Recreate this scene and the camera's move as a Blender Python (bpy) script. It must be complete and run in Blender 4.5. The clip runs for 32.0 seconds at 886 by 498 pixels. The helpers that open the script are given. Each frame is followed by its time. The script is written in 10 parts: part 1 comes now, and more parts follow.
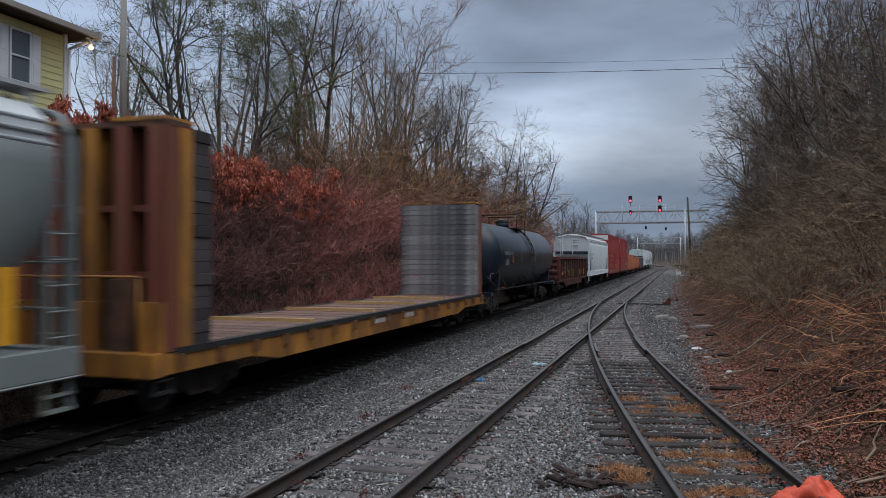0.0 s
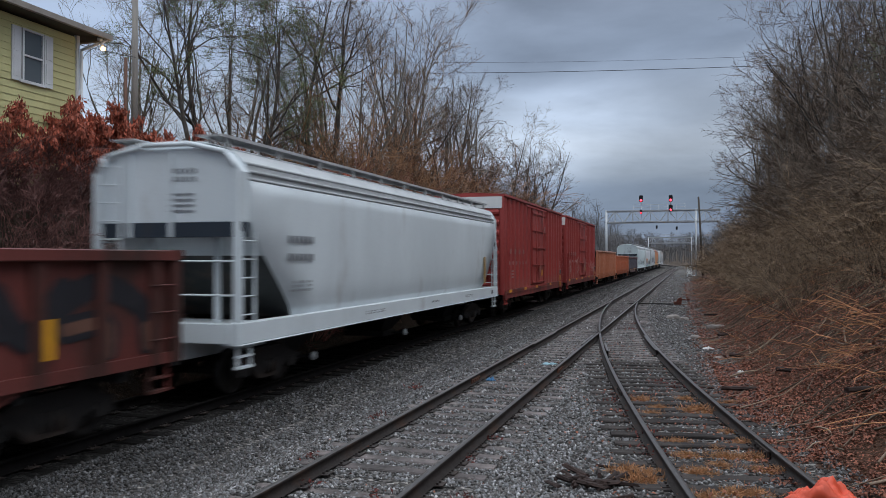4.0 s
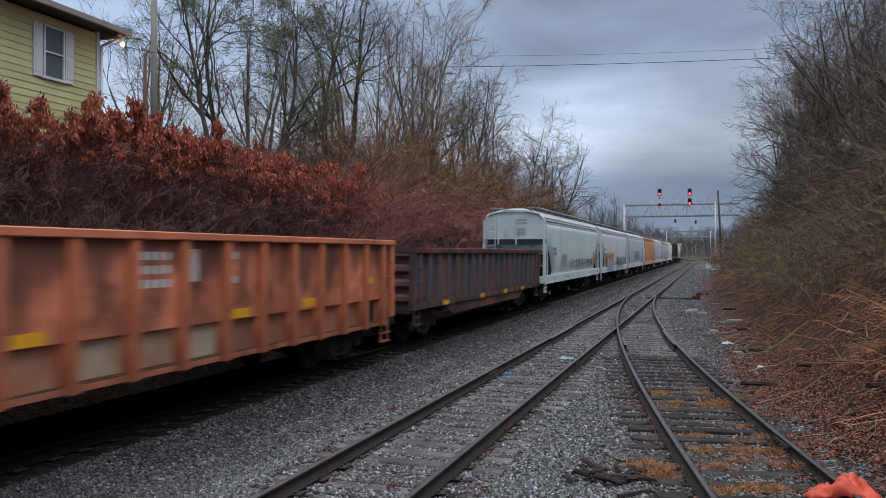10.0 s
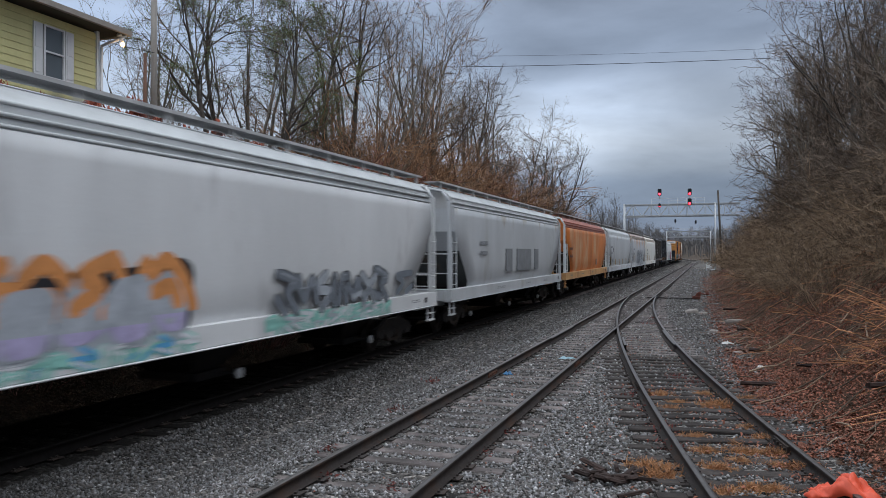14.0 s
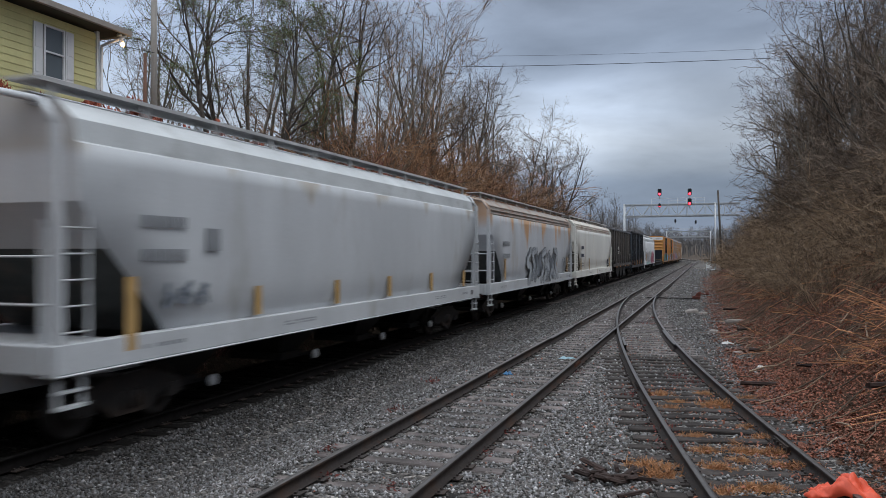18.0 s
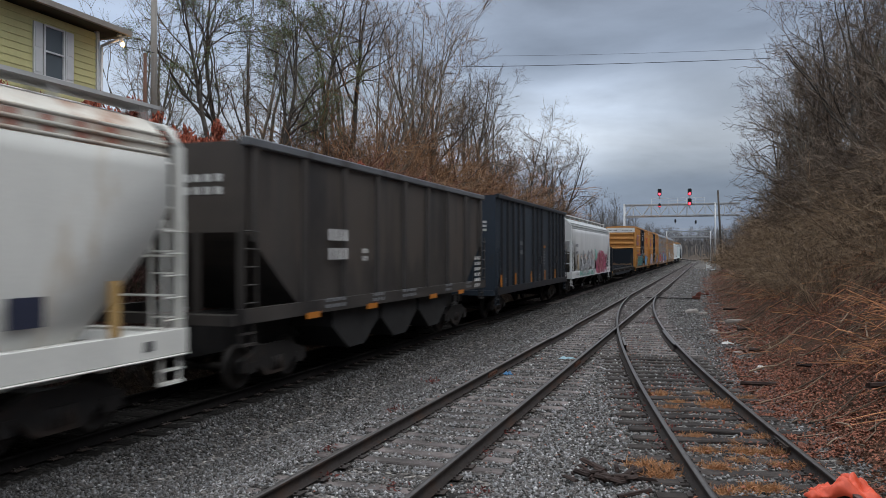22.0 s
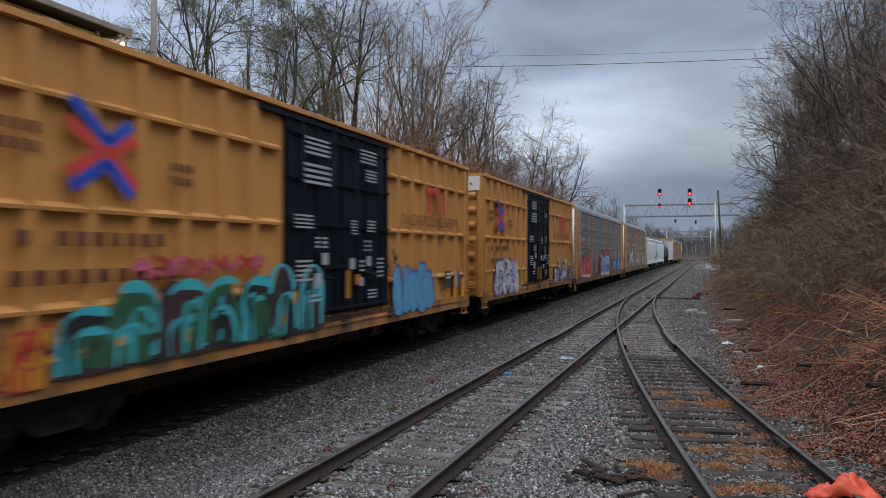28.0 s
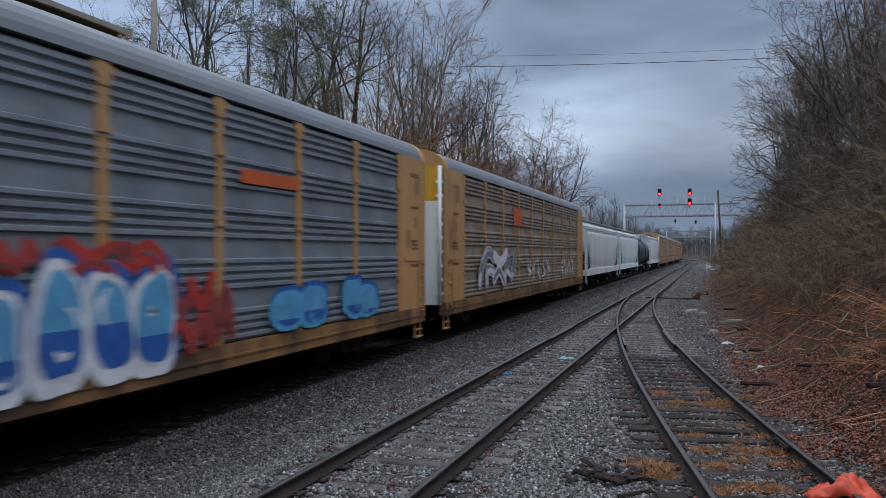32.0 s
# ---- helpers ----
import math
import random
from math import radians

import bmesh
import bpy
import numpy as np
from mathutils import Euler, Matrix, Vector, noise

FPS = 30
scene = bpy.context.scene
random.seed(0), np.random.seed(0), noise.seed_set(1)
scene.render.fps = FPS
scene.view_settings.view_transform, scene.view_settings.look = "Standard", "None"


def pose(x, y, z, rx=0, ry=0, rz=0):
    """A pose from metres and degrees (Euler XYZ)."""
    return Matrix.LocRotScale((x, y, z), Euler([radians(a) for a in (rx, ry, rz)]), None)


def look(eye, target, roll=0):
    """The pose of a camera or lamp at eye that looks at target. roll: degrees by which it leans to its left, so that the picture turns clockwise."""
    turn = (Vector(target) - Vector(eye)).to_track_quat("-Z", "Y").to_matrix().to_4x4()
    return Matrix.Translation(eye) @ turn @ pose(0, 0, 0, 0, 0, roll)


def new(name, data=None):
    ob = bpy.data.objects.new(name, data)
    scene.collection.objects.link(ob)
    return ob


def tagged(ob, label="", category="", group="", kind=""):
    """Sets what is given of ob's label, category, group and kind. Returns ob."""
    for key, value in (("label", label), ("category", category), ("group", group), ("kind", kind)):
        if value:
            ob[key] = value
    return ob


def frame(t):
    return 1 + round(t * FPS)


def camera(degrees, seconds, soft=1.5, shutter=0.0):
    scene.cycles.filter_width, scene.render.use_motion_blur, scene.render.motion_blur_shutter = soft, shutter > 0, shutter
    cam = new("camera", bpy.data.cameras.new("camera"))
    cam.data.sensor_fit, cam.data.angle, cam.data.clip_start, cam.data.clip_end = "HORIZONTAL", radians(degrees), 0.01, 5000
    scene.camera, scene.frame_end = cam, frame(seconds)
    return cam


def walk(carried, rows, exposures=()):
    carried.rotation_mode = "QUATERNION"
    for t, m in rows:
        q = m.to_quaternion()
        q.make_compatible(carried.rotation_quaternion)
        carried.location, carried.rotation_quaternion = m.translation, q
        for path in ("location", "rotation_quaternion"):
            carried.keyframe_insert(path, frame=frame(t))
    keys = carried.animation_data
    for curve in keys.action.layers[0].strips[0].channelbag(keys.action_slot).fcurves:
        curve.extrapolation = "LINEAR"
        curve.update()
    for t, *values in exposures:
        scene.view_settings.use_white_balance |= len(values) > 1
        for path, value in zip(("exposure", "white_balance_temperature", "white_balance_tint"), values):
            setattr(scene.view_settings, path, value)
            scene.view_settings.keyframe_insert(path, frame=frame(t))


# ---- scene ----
# World: X to the right of the railway, Y along it, Z up from the rail heads.
cam = camera(60.27, 32.0, soft=0.45, shutter=0.5)
EYE = (0.0, 0.0, 2.55)


def aim(rx, ry, rz):
    return pose(*EYE, rx, ry, rz)


walk(cam, [
    (0.0, aim(90.717, -0.03, 17.147)), (0.5, aim(90.721, -0.02, 17.246)), (1.0, aim(90.732, -0.02, 17.305)),
    (1.5, aim(90.742, 0.0, 17.381)), (2.0, aim(90.744, 0.0, 17.491)), (2.5, aim(90.738, 0.01, 17.6)),
    (3.0, aim(90.732, 0.02, 17.71)), (3.5, aim(90.712, 0.01, 17.808)), (5.5, aim(90.678, 0.01, 18.119)),
    (6.0, aim(90.667, 0.01, 18.18)), (6.5, aim(90.658, 0.01, 18.233)), (6.9, aim(90.65, 0.01, 18.27)),
    (7.0, aim(90.253, 0.0, 19.186)), (7.1, aim(90.253, 0.0, 19.186)), (32.0, aim(90.253, 0.0, 19.186)),
], exposures=[
    (0.0, -0.1, 6400.0, 10.0), (3.5, -0.08, 6350.0, 10.0), (5.5, -0.03, 6650.0, 10.0), (7.5, -0.02, 6650.0, 10.0), (9.0, 0.0, 6400.0, 10.0), (10.0, 0.02, 6300.0, 10.0), (13.0, 0.02, 6450.0, 10.0),
    (14.5, 0.03, 6500.0, 10.0), (16.5, 0.03, 6700.0, 10.0), (17.5, 0.04, 6650.0, 10.0), (18.5, 0.06, 6550.0, 10.0), (20.0, 0.06, 6650.0, 10.0), (24.0, 0.06, 6750.0, 10.0), (26.0, 0.05, 6700.0, 10.0),
    (28.0, 0.06, 6550.0, 10.0), (29.0, -0.12, 6250.0, 10.0), (30.0, -0.2, 5900.0, 10.0), (31.0, -0.2, 5950.0, 10.0), (32.0, -0.22, 6050.0, 10.0)])

# ---- world and light ----
scene.view_settings.exposure = 0.0
world = bpy.data.worlds.new("overcast_evening")
scene.world = world
world.use_nodes = True
wn, wl = world.node_tree.nodes, world.node_tree.links
wn.clear()


def wnode(kind, **values):
    n = wn.new(kind)
    for k, v in values.items():
        n.inputs[k].default_value = v
    return n


w_out = wn.new("ShaderNodeOutputWorld")
w_bg = wnode("ShaderNodeBackground", Strength=1.0)
w_sky = wn.new("ShaderNodeTexSky")
w_sky.sky_type = "NISHITA"
w_sky.sun_disc = False
w_sky.sun_elevation = radians(52)
w_sky.sun_rotation = radians(125)
w_co = wn.new("ShaderNodeTexCoord")
w_map = wnode("ShaderNodeMapping", Scale=(1.0, 1.0, 2.8), Rotation=(0.0, 0.06, 0.0))
w_noise = wnode("ShaderNodeTexNoise", Scale=1.7, Detail=5.0, Roughness=0.5, Distortion=0.15)
w_sep = wn.new("ShaderNodeSeparateXYZ")
w_add = wn.new("ShaderNodeMath")
w_add.operation = "MULTIPLY_ADD"
w_add.inputs[1].default_value = 0.13
w_ramp = wn.new("ShaderNodeValToRGB")
w_ramp.color_ramp.interpolation = "EASE"
stops = [(0.0, (0.25, 0.30, 0.39)), (0.045, (0.235, 0.305, 0.44)), (0.085, (0.29, 0.365, 0.50)), (0.125, (0.44, 0.51, 0.62)), (0.165, (0.45, 0.51, 0.60)),
         (0.21, (0.355, 0.415, 0.51)), (0.27, (0.27, 0.33, 0.435)), (0.35, (0.275, 0.33, 0.43)), (0.5, (0.75, 0.83, 0.95)), (1.0, (2.5, 2.68, 2.9))]
while len(w_ramp.color_ramp.elements) < len(stops):
    w_ramp.color_ramp.elements.new(0.5)
for e, (at, col) in zip(w_ramp.color_ramp.elements, stops):
    e.position, e.color = at, (*col, 1)
w_cloud = wnode("ShaderNodeTexNoise", Scale=2.6, Detail=7.0, Roughness=0.52, Distortion=0.2)
w_cr = wn.new("ShaderNodeMapRange")
for k, v in (("From Min", 0.3), ("From Max", 0.72), ("To Min", 0.54), ("To Max", 1.44)):
    w_cr.inputs[k].default_value = v
w_mul = wn.new("ShaderNodeVectorMath")
w_mul.operation = "SCALE"
w_mix = wn.new("ShaderNodeMix")
w_mix.data_type = "RGBA"
w_mix.inputs[0].default_value = 0.12
w_dim = wn.new("ShaderNodeVectorMath")
w_dim.operation = "SCALE"
w_dim.inputs["Scale"].default_value = 0.08
wl.new(w_co.outputs["Generated"], w_map.inputs["Vector"])
wl.new(w_map.outputs[0], w_noise.inputs["Vector"])
wl.new(w_map.outputs[0], w_cloud.inputs["Vector"])
wl.new(w_co.outputs["Generated"], w_sep.inputs[0])
w_half = wn.new("ShaderNodeMath")
w_half.operation = "SUBTRACT"
w_half.inputs[1].default_value = 0.5
wl.new(w_noise.outputs[0], w_half.inputs[0])
wl.new(w_half.outputs[0], w_add.inputs[0])
wl.new(w_sep.outputs["Z"], w_add.inputs[2])
wl.new(w_add.outputs[0], w_ramp.inputs[0])
wl.new(w_cloud.outputs[0], w_cr.inputs["Value"])
wl.new(w_ramp.outputs[0], w_mul.inputs[0])
wl.new(w_cr.outputs[0], w_mul.inputs["Scale"])
wl.new(w_sky.outputs[0], w_dim.inputs[0])
wl.new(w_mul.outputs[0], w_mix.inputs[6])
wl.new(w_dim.outputs[0], w_mix.inputs[7])
# a thin place in the cloud, where the low sun's light comes through
w_off = wn.new("ShaderNodeVectorMath")
w_off.operation = "SUBTRACT"
w_off.inputs[1].default_value = tuple(Vector((-0.135, 0.975, 0.168)).normalized())
w_flat = wn.new("ShaderNodeVectorMath")
w_flat.operation = "MULTIPLY"
w_flat.inputs[1].default_value = (1.0, 1.0, 2.1)
w_gap = wn.new("ShaderNodeVectorMath")
w_gap.operation = "LENGTH"
w_gapr = wn.new("ShaderNodeMapRange")
w_gapr.interpolation_type = "SMOOTHERSTEP"
for k, v in (("From Min", 0.0), ("From Max", 0.19), ("To Min", 1.3), ("To Max", 0.0)):
    w_gapr.inputs[k].default_value = v
w_lift = wn.new("ShaderNodeMath")
w_lift.operation = "MULTIPLY_ADD"
w_lift.inputs[2].default_value = 1.0
wl.new(w_co.outputs["Generated"], w_off.inputs[0])
wl.new(w_off.outputs[0], w_flat.inputs[0])
wl.new(w_flat.outputs[0], w_gap.inputs[0])
wl.new(w_gap.outputs["Value"], w_gapr.inputs["Value"])
wl.new(w_gapr.outputs[0], w_lift.inputs[0])
wl.new(w_cloud.outputs[0], w_lift.inputs[1])
w_fin = wn.new("ShaderNodeVectorMath")
w_fin.operation = "SCALE"
wl.new(w_mix.outputs[2], w_fin.inputs[0])
wl.new(w_lift.outputs[0], w_fin.inputs["Scale"])
# the cover is thinner towards the west
w_west = wn.new("ShaderNodeVectorMath")
w_west.operation = "DOT_PRODUCT"
w_west.inputs[1].default_value = tuple(Vector((-0.85, 0.5, 0.25)).normalized())
w_westr = wn.new("ShaderNodeMapRange")
w_westr.interpolation_type = "SMOOTHERSTEP"
for k, v in (("From Min", 0.55), ("From Max", 1.0), ("To Min", 1.0), ("To Max", 1.5)):
    w_westr.inputs[k].default_value = v
w_all = wn.new("ShaderNodeVectorMath")
w_all.operation = "SCALE"
wl.new(w_co.outputs["Generated"], w_west.inputs[0])
wl.new(w_west.outputs["Value"], w_westr.inputs["Value"])
wl.new(w_fin.outputs[0], w_all.inputs[0])
wl.new(w_westr.outputs[0], w_all.inputs["Scale"])
wl.new(w_all.outputs[0], w_bg.inputs["Color"])
wl.new(w_bg.outputs[0], w_out.inputs[0])

sun = new("sun", bpy.data.lights.new("sun", "SUN"))
sun.data.energy, sun.data.angle, sun.data.color = 0.55, radians(40), (1.0, 0.985, 0.96)
sun.matrix_world = look((60, -40, 95), (0, 0, 0))

# ---- materials ----
def surface(name, color, rough=0.7, metal=0.0, vary=0.25, scale=3.0, fine=40.0, stain=None, stain_amt=0.0, stain_scale=1.5, streak=1.0,
            bump=0.15, piece=0.0, spec=0.4, runs=None):
    """runs: (colour, height at which they begin, reach, threshold) of rust that has run down from a seam.
    A procedural surface: broad and fine variation, stains that run down, a little relief, and a change from piece to piece."""
    m = bpy.data.materials.new(name)
    m.use_nodes = True
    n, l = m.node_tree.nodes, m.node_tree.links
    b = n["Principled BSDF"]
    b.inputs["Roughness"].default_value, b.inputs["Metallic"].default_value = rough, metal
    b.inputs["Specular IOR Level"].default_value = spec
    co = n.new("ShaderNodeTexCoord")
    mp = n.new("ShaderNodeMapping")
    mp.inputs["Scale"].default_value = (1, 1, 1 / streak)
    l.new(co.outputs["Object"], mp.inputs[0])
    broad = n.new("ShaderNodeTexNoise")
    broad.inputs["Scale"].default_value, broad.inputs["Detail"].default_value = scale, 6
    l.new(mp.outputs[0], broad.inputs["Vector"])
    small = n.new("ShaderNodeTexNoise")
    small.inputs["Scale"].default_value, small.inputs["Detail"].default_value = fine, 3
    l.new(co.outputs["Object"], small.inputs["Vector"])
    mix = n.new("ShaderNodeMath")
    mix.operation = "MULTIPLY_ADD"
    mix.inputs[1].default_value = 0.5
    l.new(small.outputs[0], mix.inputs[0])
    l.new(broad.outputs[0], mix.inputs[2])
    rng = n.new("ShaderNodeMapRange")
    for k, v in (("From Min", 0.4), ("From Max", 1.1), ("To Min", 1 - vary), ("To Max", 1 + vary)):
        rng.inputs[k].default_value = v
    l.new(mix.outputs[0], rng.inputs["Value"])
    sc = n.new("ShaderNodeVectorMath")
    sc.operation = "SCALE"
    sc.inputs[0].default_value = color
    l.new(rng.outputs[0], sc.inputs["Scale"])
    last = sc.outputs[0]
    if stain:
        st = n.new("ShaderNodeTexNoise")
        st.inputs["Scale"].default_value, st.inputs["Detail"].default_value, st.inputs["Roughness"].default_value = stain_scale, 8, 0.62
        l.new(mp.outputs[0], st.inputs["Vector"])
        sr = n.new("ShaderNodeMapRange")
        for k, v in (("From Min", 0.62 - 0.3 * stain_amt), ("From Max", 0.74 - 0.2 * stain_amt), ("To Min", 0.0), ("To Max", 0.9)):
            sr.inputs[k].default_value = v
        l.new(st.outputs[0], sr.inputs["Value"])
        mx = n.new("ShaderNodeMix")
        mx.data_type = "RGBA"
        mx.inputs[7].default_value = (*stain, 1)
        l.new(sr.outputs[0], mx.inputs[0])
        l.new(last, mx.inputs[6])
        last = mx.outputs[2]
    if runs:
        colour, z_top, reach, level = runs
        mr = n.new("ShaderNodeMapping")
        mr.inputs["Scale"].default_value = (0.0, 1.0, 0.1)
        l.new(co.outputs["Object"], mr.inputs[0])
        rn = n.new("ShaderNodeTexNoise")
        rn.inputs["Scale"].default_value, rn.inputs["Detail"].default_value, rn.inputs["Roughness"].default_value = 1.25, 5, 0.55
        l.new(mr.outputs[0], rn.inputs["Vector"])
        sz = n.new("ShaderNodeSeparateXYZ")
        l.new(co.outputs["Object"], sz.inputs[0])
        hz = n.new("ShaderNodeMapRange")
        for k, v in (("From Min", z_top - reach), ("From Max", z_top), ("To Min", -0.22), ("To Max", 0.05)):
            hz.inputs[k].default_value = v
        l.new(sz.outputs["Z"], hz.inputs["Value"])
        sm = n.new("ShaderNodeMath")
        l.new(rn.outputs[0], sm.inputs[0])
        l.new(hz.outputs[0], sm.inputs[1])
        fr_ = n.new("ShaderNodeMapRange")
        fr_.interpolation_type = "SMOOTHSTEP"
        for k, v in (("From Min", level), ("From Max", level + 0.13), ("To Min", 0.0), ("To Max", 0.85)):
            fr_.inputs[k].default_value = v
        l.new(sm.outputs[0], fr_.inputs["Value"])
        mo = n.new("ShaderNodeMix")
        mo.data_type = "RGBA"
        mo.inputs[7].default_value = (*colour, 1)
        l.new(fr_.outputs[0], mo.inputs[0])
        l.new(last, mo.inputs[6])
        last = mo.outputs[2]
    if piece:
        inf = n.new("ShaderNodeObjectInfo")
        geo = n.new("ShaderNodeNewGeometry")
        ad = n.new("ShaderNodeMath")
        l.new(inf.outputs["Random"], ad.inputs[0])
        l.new(geo.outputs["Random Per Island"], ad.inputs[1])
        fr = n.new("ShaderNodeMath")
        fr.operation = "FRACT"
        l.new(ad.outputs[0], fr.inputs[0])
        pr = n.new("ShaderNodeMapRange")
        pr.inputs["To Min"].default_value, pr.inputs["To Max"].default_value = 1 - piece, 1 + piece
        l.new(fr.outputs[0], pr.inputs["Value"])
        s2 = n.new("ShaderNodeVectorMath")
        s2.operation = "SCALE"
        l.new(last, s2.inputs[0])
        l.new(pr.outputs[0], s2.inputs["Scale"])
        last = s2.outputs[0]
    l.new(last, b.inputs["Base Color"])
    if bump:
        bp = n.new("ShaderNodeBump")
        bp.inputs["Strength"].default_value, bp.inputs["Distance"].default_value = bump, 0.02
        l.new(mix.outputs[0], bp.inputs["Height"])
        l.new(bp.outputs[0], b.inputs["Normal"])
    return m


def glow(name, color, strength):
    m = bpy.data.materials.new(name)
    m.use_nodes = True
    b = m.node_tree.nodes["Principled BSDF"]
    b.inputs["Base Color"].default_value = (*color, 1)
    b.inputs["Emission Color"].default_value = (*color, 1)
    b.inputs["Emission Strength"].default_value = strength
    return m


def paint(name, color, rust=0.0, dirt=0.35, rough=0.5, rustcol=(0.16, 0.07, 0.035), streak=3.0, scale=0.9, runs=None, spec=0.4):
    return surface(name, color, rough=rough, spec=spec, vary=0.22 * dirt / 0.35, scale=scale, fine=26, stain=rustcol if rust else None, stain_amt=rust,
                   stain_scale=1.1, streak=streak, bump=0.04, runs=runs)


M = {
    "rail_top": surface("worn_rail_steel", (0.11, 0.10, 0.095), rough=0.42, metal=0.75, vary=0.3, scale=6, bump=0.05),
    "rail_side": surface("rusty_rail_web", (0.027, 0.021, 0.019), rough=0.8, vary=0.4, scale=8, stain=(0.05, 0.026, 0.016), stain_amt=0.35, bump=0.3),
    "tie": surface("weathered_tie_wood", (0.13, 0.110, 0.106), rough=0.85, vary=0.5, scale=5, fine=60, stain=(0.035, 0.03, 0.028), stain_amt=0.5, bump=0.5, piece=0.35),
    # main-line rails: oil, and the train's shade put into the colour
    "rail_main": surface("shaded_oily_rail_web", (0.009, 0.008, 0.0078), rough=0.9, vary=0.4, scale=8, bump=0.3, spec=0.08),
    "tie_dark": surface("oiled_tie_wood", (0.048, 0.041, 0.038), rough=0.85, vary=0.5, scale=5, fine=60, stain=(0.022, 0.019, 0.018), stain_amt=0.4, bump=0.5, piece=0.3, spec=0.15),
    # main-line ties: oily wood darkened further for the shade under the cars
    "tie_oil_shade": surface("shaded_oily_tie_wood", (0.009, 0.008, 0.0075), rough=0.9, vary=0.5, scale=5, fine=60, bump=0.5, piece=0.3, spec=0.1),
    "joint_rust": surface("rusted_joint_bar", (0.10, 0.045, 0.028), rough=0.85, vary=0.4, scale=8, bump=0.2),
    "iron": surface("dark_cast_iron", (0.018, 0.016, 0.0155), rough=0.75, vary=0.45, scale=6, stain=(0.042, 0.027, 0.02), stain_amt=0.25, bump=0.3),
    "wheel": surface("wheel_steel", (0.022, 0.019, 0.0175), rough=0.6, metal=0.3, vary=0.4, scale=5, bump=0.1),
    "under": surface("underframe_black", (0.016, 0.0155, 0.016), rough=0.8, vary=0.4, scale=4, bump=0.1),
    "white_mark": surface("white_stencil_paint", (0.55, 0.55, 0.54), rough=0.6, vary=0.3, scale=3, bump=0.0),
    "grey_mark": surface("faded_grey_stencil", (0.20, 0.21, 0.225), rough=0.6, vary=0.3, scale=3, bump=0.0),
    "dark_mark": surface("dark_stencil_paint", (0.045, 0.045, 0.05), rough=0.6, vary=0.3, scale=3, bump=0.0),
    "yellow_mark": surface("yellow_reflector", (0.70, 0.33, 0.02), rough=0.45, vary=0.2, scale=5, bump=0.0),
    "tan_mark": surface("tan_reflector", (0.42, 0.27, 0.11), rough=0.5, vary=0.2, scale=5, bump=0.0),
    "slope": surface("dark_slope_sheet", (0.045, 0.05, 0.05), rough=0.7, vary=0.4, scale=3, stain=(0.09, 0.07, 0.055), stain_amt=0.3, bump=0.05),
    "galv": surface("galvanised_steel", (0.48, 0.50, 0.52), rough=0.5, metal=0.3, vary=0.25, scale=4, bump=0.05),
}
M["slope_dust"] = surface("dusty_slope_sheet", (0.13, 0.115, 0.095), rough=0.75, vary=0.5, scale=3, stain=(0.05, 0.046, 0.042), stain_amt=0.4, bump=0.05)
M["pale_walk"] = surface("white_walkway_steel", (0.66, 0.66, 0.65), rough=0.6, vary=0.3, scale=3, bump=0.05)
M["cane"] = surface("bent_dead_canes", (0.35, 0.165, 0.08), rough=0.9, vary=0.35, scale=2, bump=0.0, piece=0.75)
M["walk"] = surface("grey_walkway_steel", (0.42, 0.42, 0.42), rough=0.6, metal=0.2, vary=0.3, scale=3, bump=0.05)


def stone_material():
    m = bpy.data.materials.new("crushed_stone")
    m.use_nodes = True
    n, l = m.node_tree.nodes, m.node_tree.links
    b = n["Principled BSDF"]
    b.inputs["Roughness"].default_value = 0.72
    b.inputs["Specular IOR Level"].default_value = 0.3
    geo = n.new("ShaderNodeNewGeometry")
    r = n.new("ShaderNodeValToRGB")
    stops = [(0.0, (0.026, 0.024, 0.021)), (0.3, (0.077, 0.073, 0.072)), (0.48, (0.118, 0.104, 0.097)), (0.7, (0.136, 0.138, 0.142)), (0.93, (0.215, 0.213, 0.218)), (1.0, (0.42, 0.41, 0.41))]
    while len(r.color_ramp.elements) < len(stops):
        r.color_ramp.elements.new(0.5)
    for e, (at, c) in zip(r.color_ramp.elements, stops):
        e.position, e.color = at, (*c, 1)
    l.new(geo.outputs["Random Per Island"], r.inputs[0])
    co = n.new("ShaderNodeTexCoord")
    sep = n.new("ShaderNodeSeparateXYZ")
    l.new(co.outputs["Object"], sep.inputs[0])
    nz = n.new("ShaderNodeTexNoise")
    nz.inputs["Scale"].default_value = 0.8
    l.new(co.outputs["Object"], nz.inputs["Vector"])
    ad = n.new("ShaderNodeMath")
    ad.operation = "MULTIPLY_ADD"
    ad.inputs[1].default_value = 2.0
    l.new(nz.outputs[0], ad.inputs[0])
    l.new(sep.outputs["X"], ad.inputs[2])
    # brake dust by the main line, with the train's shade darkened into the stones
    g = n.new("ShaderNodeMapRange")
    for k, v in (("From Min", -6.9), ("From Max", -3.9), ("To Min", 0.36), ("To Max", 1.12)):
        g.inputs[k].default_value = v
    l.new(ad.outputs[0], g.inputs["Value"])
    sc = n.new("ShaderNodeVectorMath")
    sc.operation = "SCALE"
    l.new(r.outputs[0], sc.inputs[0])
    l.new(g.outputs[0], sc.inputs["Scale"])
    l.new(sc.outputs[0], b.inputs["Base Color"])
    return m


M["stone"] = stone_material()

